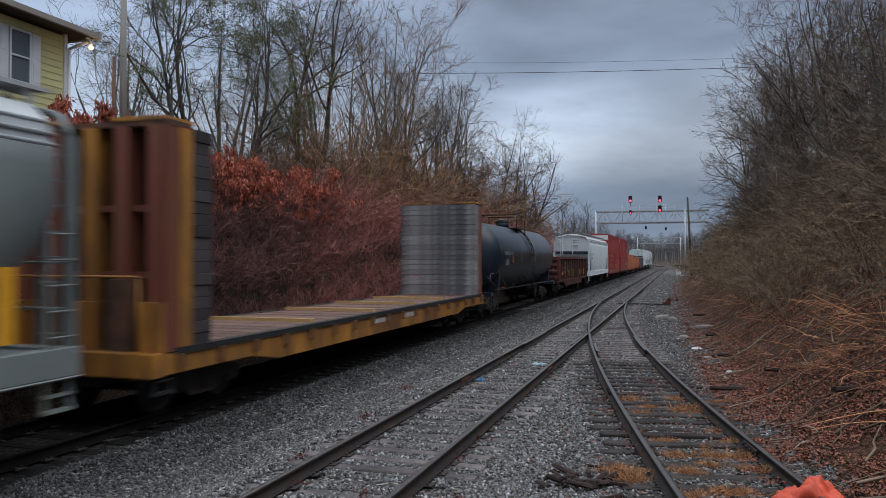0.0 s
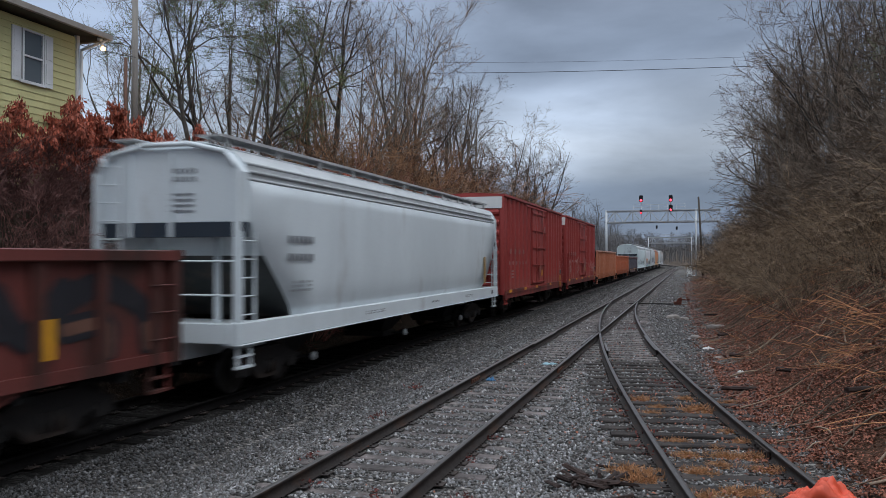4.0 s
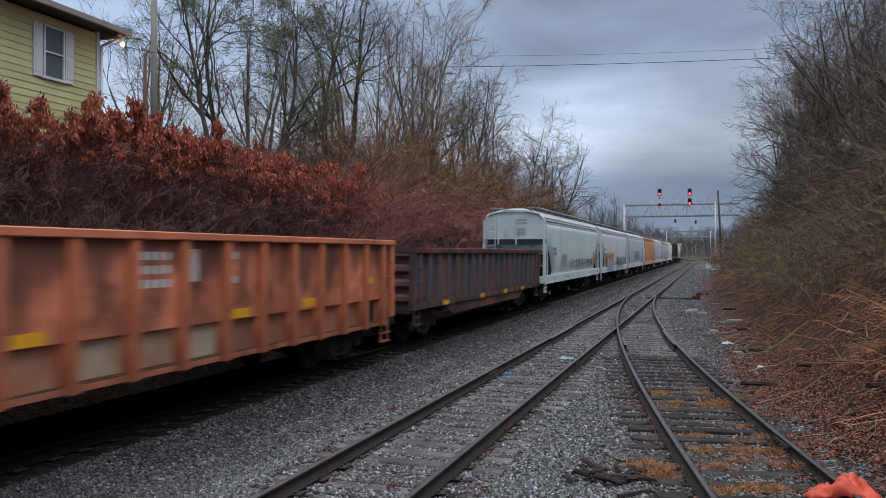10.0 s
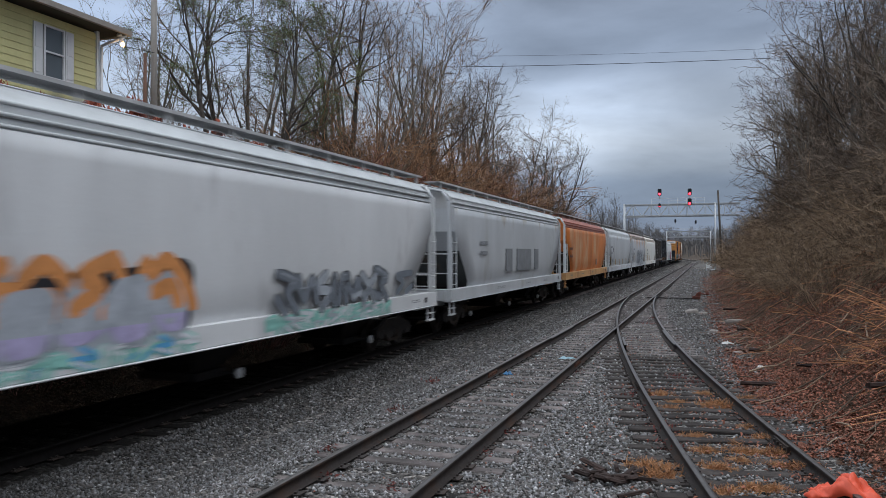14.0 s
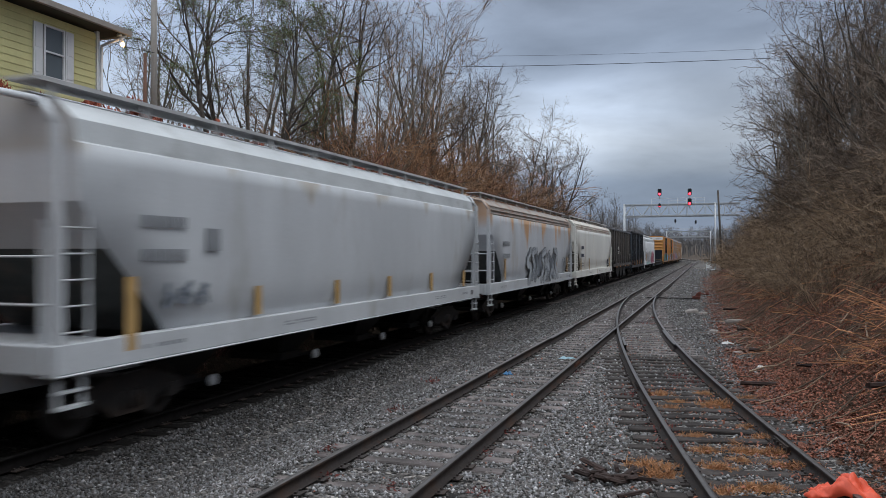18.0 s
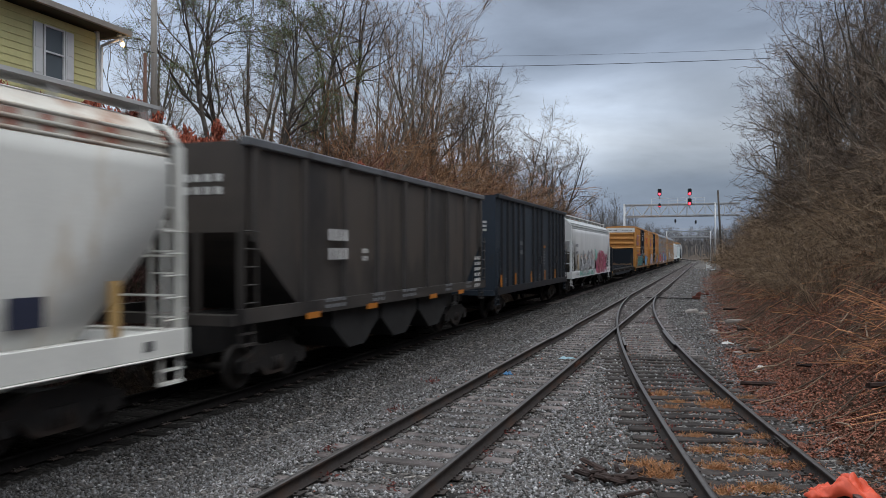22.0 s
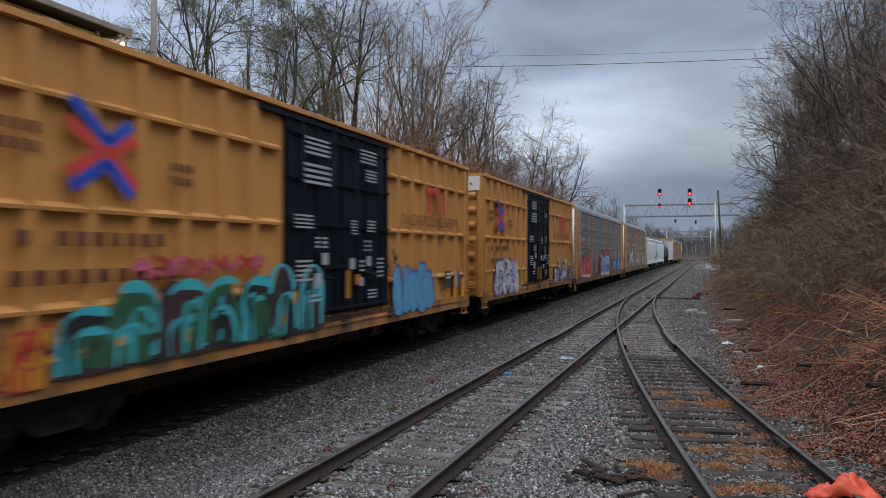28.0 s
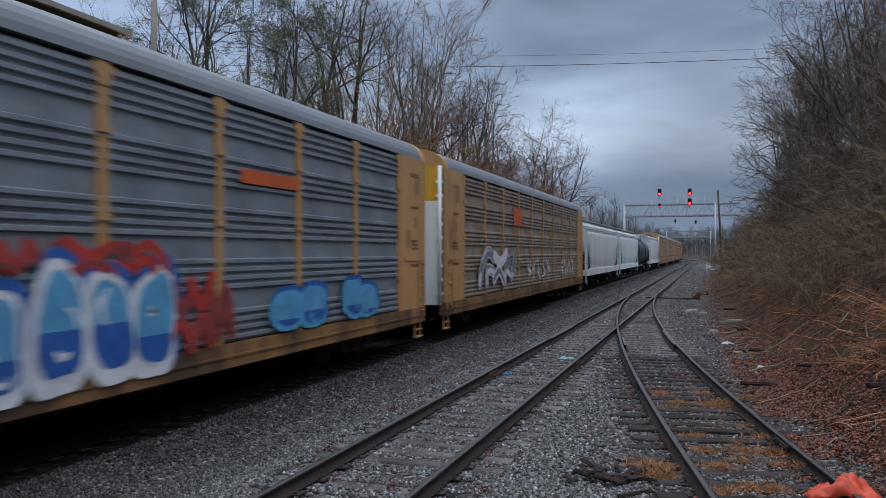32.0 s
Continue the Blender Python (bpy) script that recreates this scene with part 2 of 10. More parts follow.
# ---- mesh tools ----
def box(bm, x0, x1, y0, y1, z0, z1, mi=0):
    v = [bm.verts.new(p) for p in ((x0, y0, z0), (x1, y0, z0), (x1, y1, z0), (x0, y1, z0), (x0, y0, z1), (x1, y0, z1), (x1, y1, z1), (x0, y1, z1))]
    for f in ((0, 3, 2, 1), (4, 5, 6, 7), (0, 1, 5, 4), (1, 2, 6, 5), (2, 3, 7, 6), (3, 0, 4, 7)):
        bm.faces.new([v[i] for i in f]).material_index = mi


def rod(bm, a, b, r, n=6, r2=None, mi=0, smooth=True):
    a, b = Vector(a), Vector(b)
    z = (b - a).normalized()
    x = z.orthogonal().normalized()
    y = z.cross(x)
    r2 = r if r2 is None else r2
    ring = []
    for c, q in ((a, r), (b, r2)):
        ring.append([bm.verts.new(c + q * (math.cos(2 * math.pi * i / n) * x + math.sin(2 * math.pi * i / n) * y)) for i in range(n)])
    for i in range(n):
        f = bm.faces.new((ring[0][i], ring[0][(i + 1) % n], ring[1][(i + 1) % n], ring[1][i]))
        f.smooth, f.material_index = smooth, mi
    bm.faces.new(ring[0][::-1]).material_index = mi
    bm.faces.new(ring[1]).material_index = mi


def prism(bm, pts, axis, a, b, mi=0):
    """A solid: the outline pts in the plane across axis ('x': (y, z), 'y': (x, z), 'z': (x, y)), from a to b."""
    def put(p, h):
        return {"x": (h, *p), "y": (p[0], h, p[1]), "z": (*p, h)}[axis]
    lo, hi = [bm.verts.new(put(p, a)) for p in pts], [bm.verts.new(put(p, b)) for p in pts]
    n = len(pts)
    for i in range(n):
        bm.faces.new((lo[i], lo[(i + 1) % n], hi[(i + 1) % n], hi[i])).material_index = mi
    bm.faces.new(lo[::-1]).material_index = mi
    bm.faces.new(hi).material_index = mi


def finish(name, bm, mats, bevel=0.0):
    bmesh.ops.recalc_face_normals(bm, faces=bm.faces)
    if bevel:
        bmesh.ops.bevel(bm, geom=bm.edges[:], offset=bevel, segments=1, affect="EDGES", clamp_overlap=True)
    me = bpy.data.meshes.new(name)
    bm.to_mesh(me)
    bm.free()
    for m in mats if isinstance(mats, (list, tuple)) else [mats]:
        me.materials.append(m)
    return me


def part(name, bm, material, parent, label="", bevel=0.0):
    """Links a bmesh, or a mesh that is made already, as one part under a thing or a part."""
    me = bm if isinstance(bm, bpy.types.Mesh) else finish(name, bm, material, bevel)
    ob = new(name, me)
    ob.parent = parent
    if label:
        ob["label"] = label
    return ob


def thing(name, label, category, group="", kind="", at=None):
    ob = new(name)
    ob.empty_display_size = 0.3
    if at is not None:
        ob.matrix_basis = at
    return tagged(ob, label, category, group, kind)


def shape(name, parts, mats, bevel=0.0):
    """One mesh from a list of (function, arguments)."""
    bm = bmesh.new()
    for fn, *args in parts:
        fn(bm, *args)
    return finish(name, bm, mats, bevel)


def mesh_np(name, verts, faces, mats, smooth=False):
    """A mesh from arrays: verts (n, 3), faces (m, k)."""
    me = bpy.data.meshes.new(name)
    faces = np.asarray(faces, dtype=np.int32)
    k = faces.shape[1]
    me.vertices.add(len(verts))
    me.vertices.foreach_set("co", np.asarray(verts, dtype=np.float32).ravel())
    me.loops.add(faces.size)
    me.loops.foreach_set("vertex_index", faces.ravel())
    me.polygons.add(len(faces))
    me.polygons.foreach_set("loop_start", np.arange(0, faces.size, k, dtype=np.int32))
    me.polygons.foreach_set("loop_total", np.full(len(faces), k, dtype=np.int32))
    if smooth:
        me.polygons.foreach_set("use_smooth", np.ones(len(faces), dtype=bool))
    me.update(calc_edges=True)
    for m in mats if isinstance(mats, (list, tuple)) else [mats]:
        me.materials.append(m)
    return me

# ---- ground: one sheet to the horizon ----
def toe(y):
    """Where the foot of the right-hand bank runs."""
    y = np.asarray(y, dtype=float)
    return np.interp(y, [-40, 0, 6, 9, 15, 20, 32, 60, 90, 125, 180, 400], [9.0, 5.0, 2.9, 2.0, 1.25, 1.1, 0.8, 0.25, 0.1, 0.4, 1.5, 6.0])


def ground_z(x, y):
    x, y = np.asarray(x, dtype=float), np.asarray(y, dtype=float)
    bend = np.maximum(0.0, y - 225.0) ** 2 / 900.0
    xs = x + bend * (x < 0)
    fade = np.clip(1 - (y - 70) / 60, 0.35, 1)
    left = np.interp(xs, [-400, -60, -20, -16.2, -14.6, -13.3, -11.9, -11.4, -10.9, -10.5, -7.5, -6.7, -5.7, -5.2, 0.5], [9.0, 5.4, 4.6, 4.4, 4.1, 3.2, 0.2, -0.45, -0.42, -0.2, -0.2, -0.42, -0.36, -0.2, -0.2])
    left = np.where(left > 0, left * fade, left)
    d = x - toe(y)
    right = np.interp(d, [-0.3, 0.5, 2.2, 5.5, 9, 60, 400], [-0.2, 0.05, 1.25, 3.6, 4.6, 6.0, 12.0])
    right = np.where(right > 0, right * np.clip(1 - (y - 80) / 80, 0.4, 1), right)
    z = np.where(d > -0.3, right, left)
    far = np.clip((y - 300) / 500, 0, 1) * 14
    rough = 0.09 * np.sin(1.7 * x + 0.6 * y) * np.sin(0.9 * y - 0.5 * x) * np.clip((np.abs(x + 4.5) - 7) / 3, 0, 1)
    return z + far + rough


gx = np.concatenate([np.linspace(-600, -70, 12), np.arange(-60, -20, 2.5), np.arange(-20, 14, 0.3), np.arange(14, 60, 2.5), np.linspace(70, 600, 12)])
gy = np.concatenate([np.arange(-60, -4, 4.0), np.arange(-4, 50, 0.4), np.arange(50, 140, 1.5), np.arange(140, 400, 8), np.linspace(410, 1500, 20)])
GX, GY = np.meshgrid(gx, gy)
GZ = ground_z(GX, GY)
nx, ny = len(gx), len(gy)
idx = np.arange(nx * ny).reshape(ny, nx)
quads = np.stack([idx[:-1, :-1], idx[:-1, 1:], idx[1:, 1:], idx[1:, :-1]], axis=-1).reshape(-1, 4)


def ground_material():
    m = bpy.data.materials.new("ballast_and_leaf_litter")
    m.use_nodes = True
    n, l = m.node_tree.nodes, m.node_tree.links
    b = n["Principled BSDF"]
    b.inputs["Roughness"].default_value = 0.9
    b.inputs["Specular IOR Level"].default_value = 0.1
    co = n.new("ShaderNodeTexCoord")
    obj = co.outputs["Object"]

    def noise_(scale, detail=4.0, rough=0.55):
        t = n.new("ShaderNodeTexNoise")
        t.inputs["Scale"].default_value, t.inputs["Detail"].default_value, t.inputs["Roughness"].default_value = scale, detail, rough
        l.new(obj, t.inputs["Vector"])
        return t.outputs[0]

    def ramp(src, *stops):
        r = n.new("ShaderNodeValToRGB")
        while len(r.color_ramp.elements) < len(stops):
            r.color_ramp.elements.new(0.5)
        for e, (at, col) in zip(r.color_ramp.elements, stops):
            e.position, e.color = at, (*col, 1)
        l.new(src, r.inputs[0])
        return r.outputs[0]

    def mix(fac, a, c):
        x = n.new("ShaderNodeMix")
        x.data_type = "RGBA"
        l.new(fac, x.inputs[0])
        l.new(a, x.inputs[6])
        l.new(c, x.inputs[7])
        return x.outputs[2]
    vor = n.new("ShaderNodeTexVoronoi")
    vor.inputs["Scale"].default_value = 17.0
    l.new(obj, vor.inputs["Vector"])
    sepc = n.new("ShaderNodeSeparateColor")
    l.new(vor.outputs["Color"], sepc.inputs[0])
    stone = ramp(sepc.outputs[0], (0.0, (0.012, 0.0118, 0.0118)), (0.45, (0.068, 0.064, 0.062)), (0.8, (0.15, 0.141, 0.136)), (1.0, (0.33, 0.315, 0.30)))
    patch = ramp(noise_(2.6, 9, 0.78), (0.36, (0.35, 0.34, 0.33)), (0.5, (0.9, 0.88, 0.86)), (0.66, (1.5, 1.47, 1.42)))
    worn = n.new("ShaderNodeVectorMath")
    worn.operation = "MULTIPLY"
    l.new(stone, worn.inputs[0])
    l.new(patch, worn.inputs[1])
    stone = worn.outputs[0]
    leaf = ramp(noise_(26, 6, 0.7), (0.34, (0.020, 0.014, 0.011)), (0.5, (0.070, 0.035, 0.022)), (0.6, (0.125, 0.056, 0.033)), (0.72, (0.24, 0.13, 0.075)))
    soil = ramp(noise_(3.0, 6, 0.6), (0.3, (0.030, 0.022, 0.017)), (0.7, (0.075, 0.055, 0.038)))
    leaf = mix(ramp(noise_(0.9, 5), (0.42, (0, 0, 0)), (0.62, (0.8, 0.8, 0.8))), leaf, soil)
    # left of the main line the bank is dark earth and weeds
    px = n.new("ShaderNodeSeparateXYZ")
    l.new(obj, px.inputs[0])
    west = n.new("ShaderNodeMapRange")
    for k, v in (("From Min", -9.5), ("From Max", -8.5), ("To Min", 0.85), ("To Max", 0.0)):
        west.inputs[k].default_value = v
    l.new(px.outputs["X"], west.inputs["Value"])
    earth = ramp(noise_(5.0, 7, 0.7), (0.35, (0.010, 0.008, 0.006)), (0.55, (0.024, 0.019, 0.014)), (0.72, (0.055, 0.043, 0.027)))
    leaf = mix(west.outputs[0], leaf, earth)
    # far ground greyed with distance: haze put into the colour
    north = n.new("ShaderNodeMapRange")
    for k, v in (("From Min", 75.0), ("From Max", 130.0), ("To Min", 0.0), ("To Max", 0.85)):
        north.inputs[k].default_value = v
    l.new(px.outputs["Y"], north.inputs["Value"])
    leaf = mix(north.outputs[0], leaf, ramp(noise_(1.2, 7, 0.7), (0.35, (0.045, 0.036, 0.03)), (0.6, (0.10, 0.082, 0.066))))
    # the boundary between stones and leaf mould, kept as a mesh attribute
    at = n.new("ShaderNodeAttribute")
    at.attribute_name = "bank"
    edge = n.new("ShaderNodeMath")
    edge.operation = "MULTIPLY_ADD"
    edge.inputs[1].default_value = 0.9
    l.new(noise_(2.2, 5, 0.65), edge.inputs[0])
    l.new(at.outputs["Fac"], edge.inputs[2])
    fac = ramp(edge.outputs[0], (0.86, (0, 0, 0)), (1.02, (1, 1, 1)))
    # oil and brake dust along the main line, and the train's shade painted in
    grime_shade = n.new("ShaderNodeAttribute")
    grime_shade.attribute_name = "grime_shade"
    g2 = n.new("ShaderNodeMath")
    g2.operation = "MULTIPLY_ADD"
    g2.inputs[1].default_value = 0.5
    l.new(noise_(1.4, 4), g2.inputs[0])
    l.new(grime_shade.outputs["Fac"], g2.inputs[2])
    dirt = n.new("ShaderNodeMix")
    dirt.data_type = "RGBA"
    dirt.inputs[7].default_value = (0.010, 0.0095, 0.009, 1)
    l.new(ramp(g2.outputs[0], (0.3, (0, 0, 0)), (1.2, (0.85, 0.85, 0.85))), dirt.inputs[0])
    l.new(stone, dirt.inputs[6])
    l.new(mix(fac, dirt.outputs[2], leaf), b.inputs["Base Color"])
    bp = n.new("ShaderNodeBump")
    bp.inputs["Strength"].default_value, bp.inputs["Distance"].default_value = 0.9, 0.05
    l.new(vor.outputs["Distance"], bp.inputs["Height"])
    bp.invert = True
    l.new(bp.outputs[0], b.inputs["Normal"])
    return m


M["ground"] = ground_material()
gme = mesh_np("ground", np.stack([GX, GY, GZ], axis=-1).reshape(-1, 3), quads, M["ground"], smooth=True)
bank = np.clip(np.maximum(np.clip((GY - 150) / 60, 0, 1) * np.clip((np.abs(GX + 6.4 + np.maximum(0, GY - 225) ** 2 / 900) - 5.5) / 2, 0, 1), np.maximum((GX - toe(GY)) / 1.2 + 0.55, (-10.9 - GX - np.maximum(0, GY - 225) ** 2 / 900) / 0.8 + 0.3)), 0, 1).ravel()
att = gme.attributes.new("bank", "FLOAT", "POINT")
att.data.foreach_set("value", bank.astype(np.float32))
# strongest below the trains, where shade is painted with the grime; faint on the siding
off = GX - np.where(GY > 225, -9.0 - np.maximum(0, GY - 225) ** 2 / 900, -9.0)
att = gme.attributes.new("grime_shade", "FLOAT", "POINT")
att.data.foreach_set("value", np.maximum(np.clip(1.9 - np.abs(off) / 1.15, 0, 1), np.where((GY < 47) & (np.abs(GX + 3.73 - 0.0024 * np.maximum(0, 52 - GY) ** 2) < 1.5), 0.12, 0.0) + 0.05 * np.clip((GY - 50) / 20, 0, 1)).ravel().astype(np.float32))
ground = tagged(new("ground", gme), "grey ballast bed between leaf-littered cutting banks", "ground", kind="structure")

# ---- railway tracks ----
RAIL = [(-0.07, -0.17), (0.07, -0.17), (0.07, -0.158), (0.011, -0.135), (0.011, -0.045), (0.036, -0.035), (0.036, -0.006), (0.028, 0.0), (-0.028, 0.0), (-0.036, -0.006), (-0.036, -0.035), (-0.011, -0.045), (-0.011, -0.135), (-0.07, -0.158)]


def rail_mesh(path, web="rail_side"):
    """A rail along a list of (x, y)."""
    p = np.array(path, dtype=float)
    t = np.gradient(p, axis=0)
    t /= np.linalg.norm(t, axis=1)[:, None]
    nrm = np.stack([t[:, 1], -t[:, 0]], axis=1)
    prof = np.array(RAIL)
    v = np.zeros((len(p), len(prof), 3))
    v[:, :, :2] = p[:, None, :] + nrm[:, None, :] * prof[None, :, 0, None]
    v[:, :, 2] = prof[None, :, 1]
    k = len(prof)
    i = np.arange(len(p) * k).reshape(len(p), k)
    a, b = i[:-1], i[1:]
    q = np.stack([a, np.roll(a, -1, axis=1), np.roll(b, -1, axis=1), b], axis=-1).reshape(-1, 4)
    me = mesh_np("rail", v.reshape(-1, 3), q, [M[web], M["rail_main" if web == "rail_main" else "rail_top"]])
    top = np.tile(np.array([0] * 6 + [1, 1, 1] + [0] * 5, dtype=np.int32), len(p) - 1)
    me.polygons.foreach_set("material_index", top)
    return me


def siding_x(y):
    return -3.73 + 0.0024 * max(0.0, 52.0 - y) ** 2


def offset_path(fn, ys, d):
    out = []
    for y in ys:
        s = (fn(y + 0.5) - fn(y - 0.5))
        k = math.hypot(1, s)
        out.append((fn(y) + d / k, y - d * s / k))
    return out


def main_x(y):
    return -9.0 - (max(0.0, y - 225.0) ** 2) / 900.0


def loop_x(y):
    return -3.73 - (max(0.0, y - 225.0) ** 2) / 900.0


far_ys = list(np.arange(-30, 60, 2.0)) + list(np.arange(60, 420, 6.0))
tracks = {}
for nm, fn, ys, lab in (("main", main_x, far_ys, "busy main-line track on dark wooden ties"), ("loop", loop_x, far_ys, "quiet second track on weathered ties"),
                        ("siding", siding_x, list(np.arange(-14, 46.1, 1.0)), "curved siding that joins the second track at a switch")):
    tr = thing("railway_track", lab, "railway track", "tracks", "structure")
    tracks[nm] = tr
    for d in (-0.7525, 0.7525):
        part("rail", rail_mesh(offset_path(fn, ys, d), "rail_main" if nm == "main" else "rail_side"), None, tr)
# guard rails beside the frog, and the frog's wings
for fn, d, a, b, nm in ((loop_x, -0.70, 22.5, 27.0, "loop"), (siding_x, 0.69, 22.0, 26.5, "siding"), (loop_x, 0.66, 23.0, 25.6, "loop"), (siding_x, -0.66, 21.6, 23.8, "siding")):
    part("guard_rail", rail_mesh(offset_path(fn, np.arange(a, b, 0.5), d)), None, tracks[nm])


def tie_mesh(length, seed, mat="tie"):
    rng = random.Random(seed)
    bm = bmesh.new()
    h = length / 2
    n = 4
    vs = []
    for i in range(n + 1):
        x = -h + length * i / n
        w = 0.112 + rng.uniform(-0.012, 0.012)
        o = rng.uniform(-0.012, 0.012)
        t = rng.uniform(-0.018, 0.0)
        vs.append([bm.verts.new(p) for p in ((x, o - w, -0.32), (x, o + w, -0.32), (x, o + w, -0.185 + t), (x, o + w * 0.8, -0.17 + t), (x, o - w * 0.8, -0.17 + t), (x, o - w, -0.185 + t))])
    for a, b in zip(vs, vs[1:]):
        for i in range(6):
            bm.faces.new((a[i], a[(i + 1) % 6], b[(i + 1) % 6], b[i]))
    bm.faces.new(vs[0][::-1])
    bm.faces.new(vs[-1])
    return finish("tie", bm, M[mat])


def plate_mesh():
    bm = bmesh.new()
    for x in (-0.7525, 0.7525):
        box(bm, x - 0.17, x + 0.17, -0.09, 0.09, -0.172, -0.158)
        for dx in (-0.1, 0.1):
            for dy in (-0.05, 0.05):
                box(bm, x + dx - 0.014, x + dx + 0.014, dy - 0.014, dy + 0.014, -0.16, -0.135)
    return finish("tie_plate", bm, M["rail_side"])


tie_std = [tie_mesh(2.6, s) for s in range(5)]
tie_old = [tie_mesh(2.6, s + 5, "tie_dark") for s in range(5)]
tie_oil_shade = [tie_mesh(2.6, s + 11, "tie_oil_shade") for s in range(4)]
plates = plate_mesh()
rng_t = random.Random(2)
far_bits = bmesh.new()


def lay_ties(nm, fn, a, b, pitch, near):
    y = a
    while y < b:
        s = fn(y + 0.5) - fn(y - 0.5)
        yy = y + rng_t.uniform(-0.05, 0.05)
        if y < near:
            t = put_piece("tie", rng_t.choice(tie_std if nm == "loop" else tie_oil_shade if nm == "main" else tie_old), tracks[nm], fn(y) + rng_t.uniform(-0.06, 0.06), yy, rng_t.uniform(-0.025, 0.004) + (0.022 if nm == "siding" else 0.0), -math.atan(s) + rng_t.uniform(-0.015, 0.015))
            put_piece("tie_plate", plates, tracks[nm], fn(y), yy, 0, -math.atan(s))
        else:
            box(far_bits, fn(y) - 1.3, fn(y) + 1.3, yy - 0.11, yy + 0.11, -0.32, -0.172)
        y += pitch


def put_piece(name, me, parent, x, y, z, rz):
    ob = new(name, me)
    ob.parent = parent
    ob.location, ob.rotation_euler = (x, y, z), (0, 0, rz)
    return ob


lay_ties("loop", loop_x, -11.58, 21.0, 0.52, 60)
lay_ties("loop", loop_x, 46.5, 200.0, 0.54, 70)
lay_ties("main", main_x, -11.78, 200.0, 0.53, 40)
lay_ties("siding", siding_x, -6.94, 21.0, 0.52, 60)
y = 21.3
while y < 46.4:
    x0, x1 = loop_x(y) - 1.3, siding_x(y) + 1.35
    ob = put_piece("tie", tie_mesh(x1 - x0, int(y * 10)), tracks["siding"], (x0 + x1) / 2, y + rng_t.uniform(-0.03, 0.03), -0.004, rng_t.uniform(-0.012, 0.012))
    y += 0.53
for nm, fn, d, y, s in (("loop", loop_x, 0.7525, 18.2, 1), ("loop", loop_x, -0.7525, 16.1, 1), ("siding", siding_x, 0.7525, 11.45, -1), ("siding", siding_x, 0.7525, 24.5, -1), ("siding", siding_x, -0.7525, 15.6, -1)):
    bm = bmesh.new()
    for e in (-1, 1):
        box(bm, e * 0.028 - 0.016, e * 0.028 + 0.016, -0.32, 0.32, -0.135, -0.045)
        for k in (-0.24, -0.08, 0.08, 0.24):
            box(bm, e * 0.055 - 0.018, e * 0.055 + 0.018, k - 0.02, k + 0.02, -0.105, -0.07)
    jb = part("joint_bar", bm, M["joint_rust"] if s > 0 else M["rail_side"], tracks[nm])
    sl = fn(y + 0.5) - fn(y - 0.5)
    jb.location, jb.rotation_euler = (fn(y) + d, y, 0), (0, 0, -math.atan(sl))
tagged(part("far_ties", far_bits, M["tie"], tracks["main"]), kind="stuff")

# ---- the train: one thing a car; in its space Y runs towards its rear and +X is the side that faces the sidings ----
TRACK_A = -9.0
CACHE = {}


def cached(key, make):
    if key not in CACHE:
        CACHE[key] = make()
    return CACHE[key]


def put(name, me, parent, x=0.0, y=0.0, z=0.0, rz=0.0, sx=1.0, label=""):
    ob = part(name, me, None, parent, label)
    ob.location, ob.rotation_euler = (x, y, z), (0, 0, rz)
    if sx != 1.0:
        ob.scale = (sx, 1, 1)
    return ob


def wheelset_mesh():
    bm = bmesh.new()
    rod(bm, (-0.9, 0, 0), (0.9, 0, 0), 0.075, 10)
    for s in (-1, 1):
        prof = ((0.685, 0.44), (0.715, 0.42), (0.80, 0.412), (0.805, 0.36), (0.775, 0.33), (0.765, 0.16), (0.80, 0.13), (0.82, 0.09), (0.70, 0.09), (0.70, 0.33))
        n = 24
        rings = [[bm.verts.new((s * x, r * math.cos(2 * math.pi * i / n), r * math.sin(2 * math.pi * i / n))) for i in range(n)] for x, r in prof]
        for k in range(len(rings)):
            a, b = rings[k], rings[(k + 1) % len(rings)]
            for i in range(n):
                bm.faces.new((a[i], a[(i + 1) % n], b[(i + 1) % n], b[i])).smooth = True
        for i in range(3):
            c, d = math.cos(2.1 * i), math.sin(2.1 * i)
            rod(bm, (s * 0.90, 0.05 * c, 0.05 * d), (s * 0.94, 0.05 * c, 0.05 * d), 0.014, 5)
        rod(bm, (s * 0.86, 0, 0), (s * 0.92, 0, 0), 0.085, 10)
    return finish("wheelset", bm, M["wheel"])


def truck_mesh():
    bm = bmesh.new()
    for s in (-1, 1):
        x0, x1 = (0.93, 1.07) if s > 0 else (-1.07, -0.93)
        outline = [(-1.12, 0.36), (-1.12, 0.58), (-0.92, 0.64), (-0.45, 0.80), (0.45, 0.80), (0.92, 0.64), (1.12, 0.58), (1.12, 0.36), (0.76, 0.36), (0.70, 0.48), (0.36, 0.22), (-0.36, 0.22), (-0.70, 0.48), (-0.76, 0.36)]
        prism(bm, outline, "x", x0, x1)
        for y in (-0.15, 0.0, 0.15):
            rod(bm, ((x0 + x1) / 2 + s * 0.06, y, 0.30), ((x0 + x1) / 2 + s * 0.06, y, 0.56), 0.055, 8)
        for y in (-0.86, 0.86):
            box(bm, s * 0.98 - 0.11, s * 0.98 + 0.11, y - 0.13, y + 0.13, 0.33, 0.53)
    box(bm, -1.05, 1.05, -0.2, 0.2, 0.5, 0.74)
    return finish("truck_frame", bm, M["iron"])


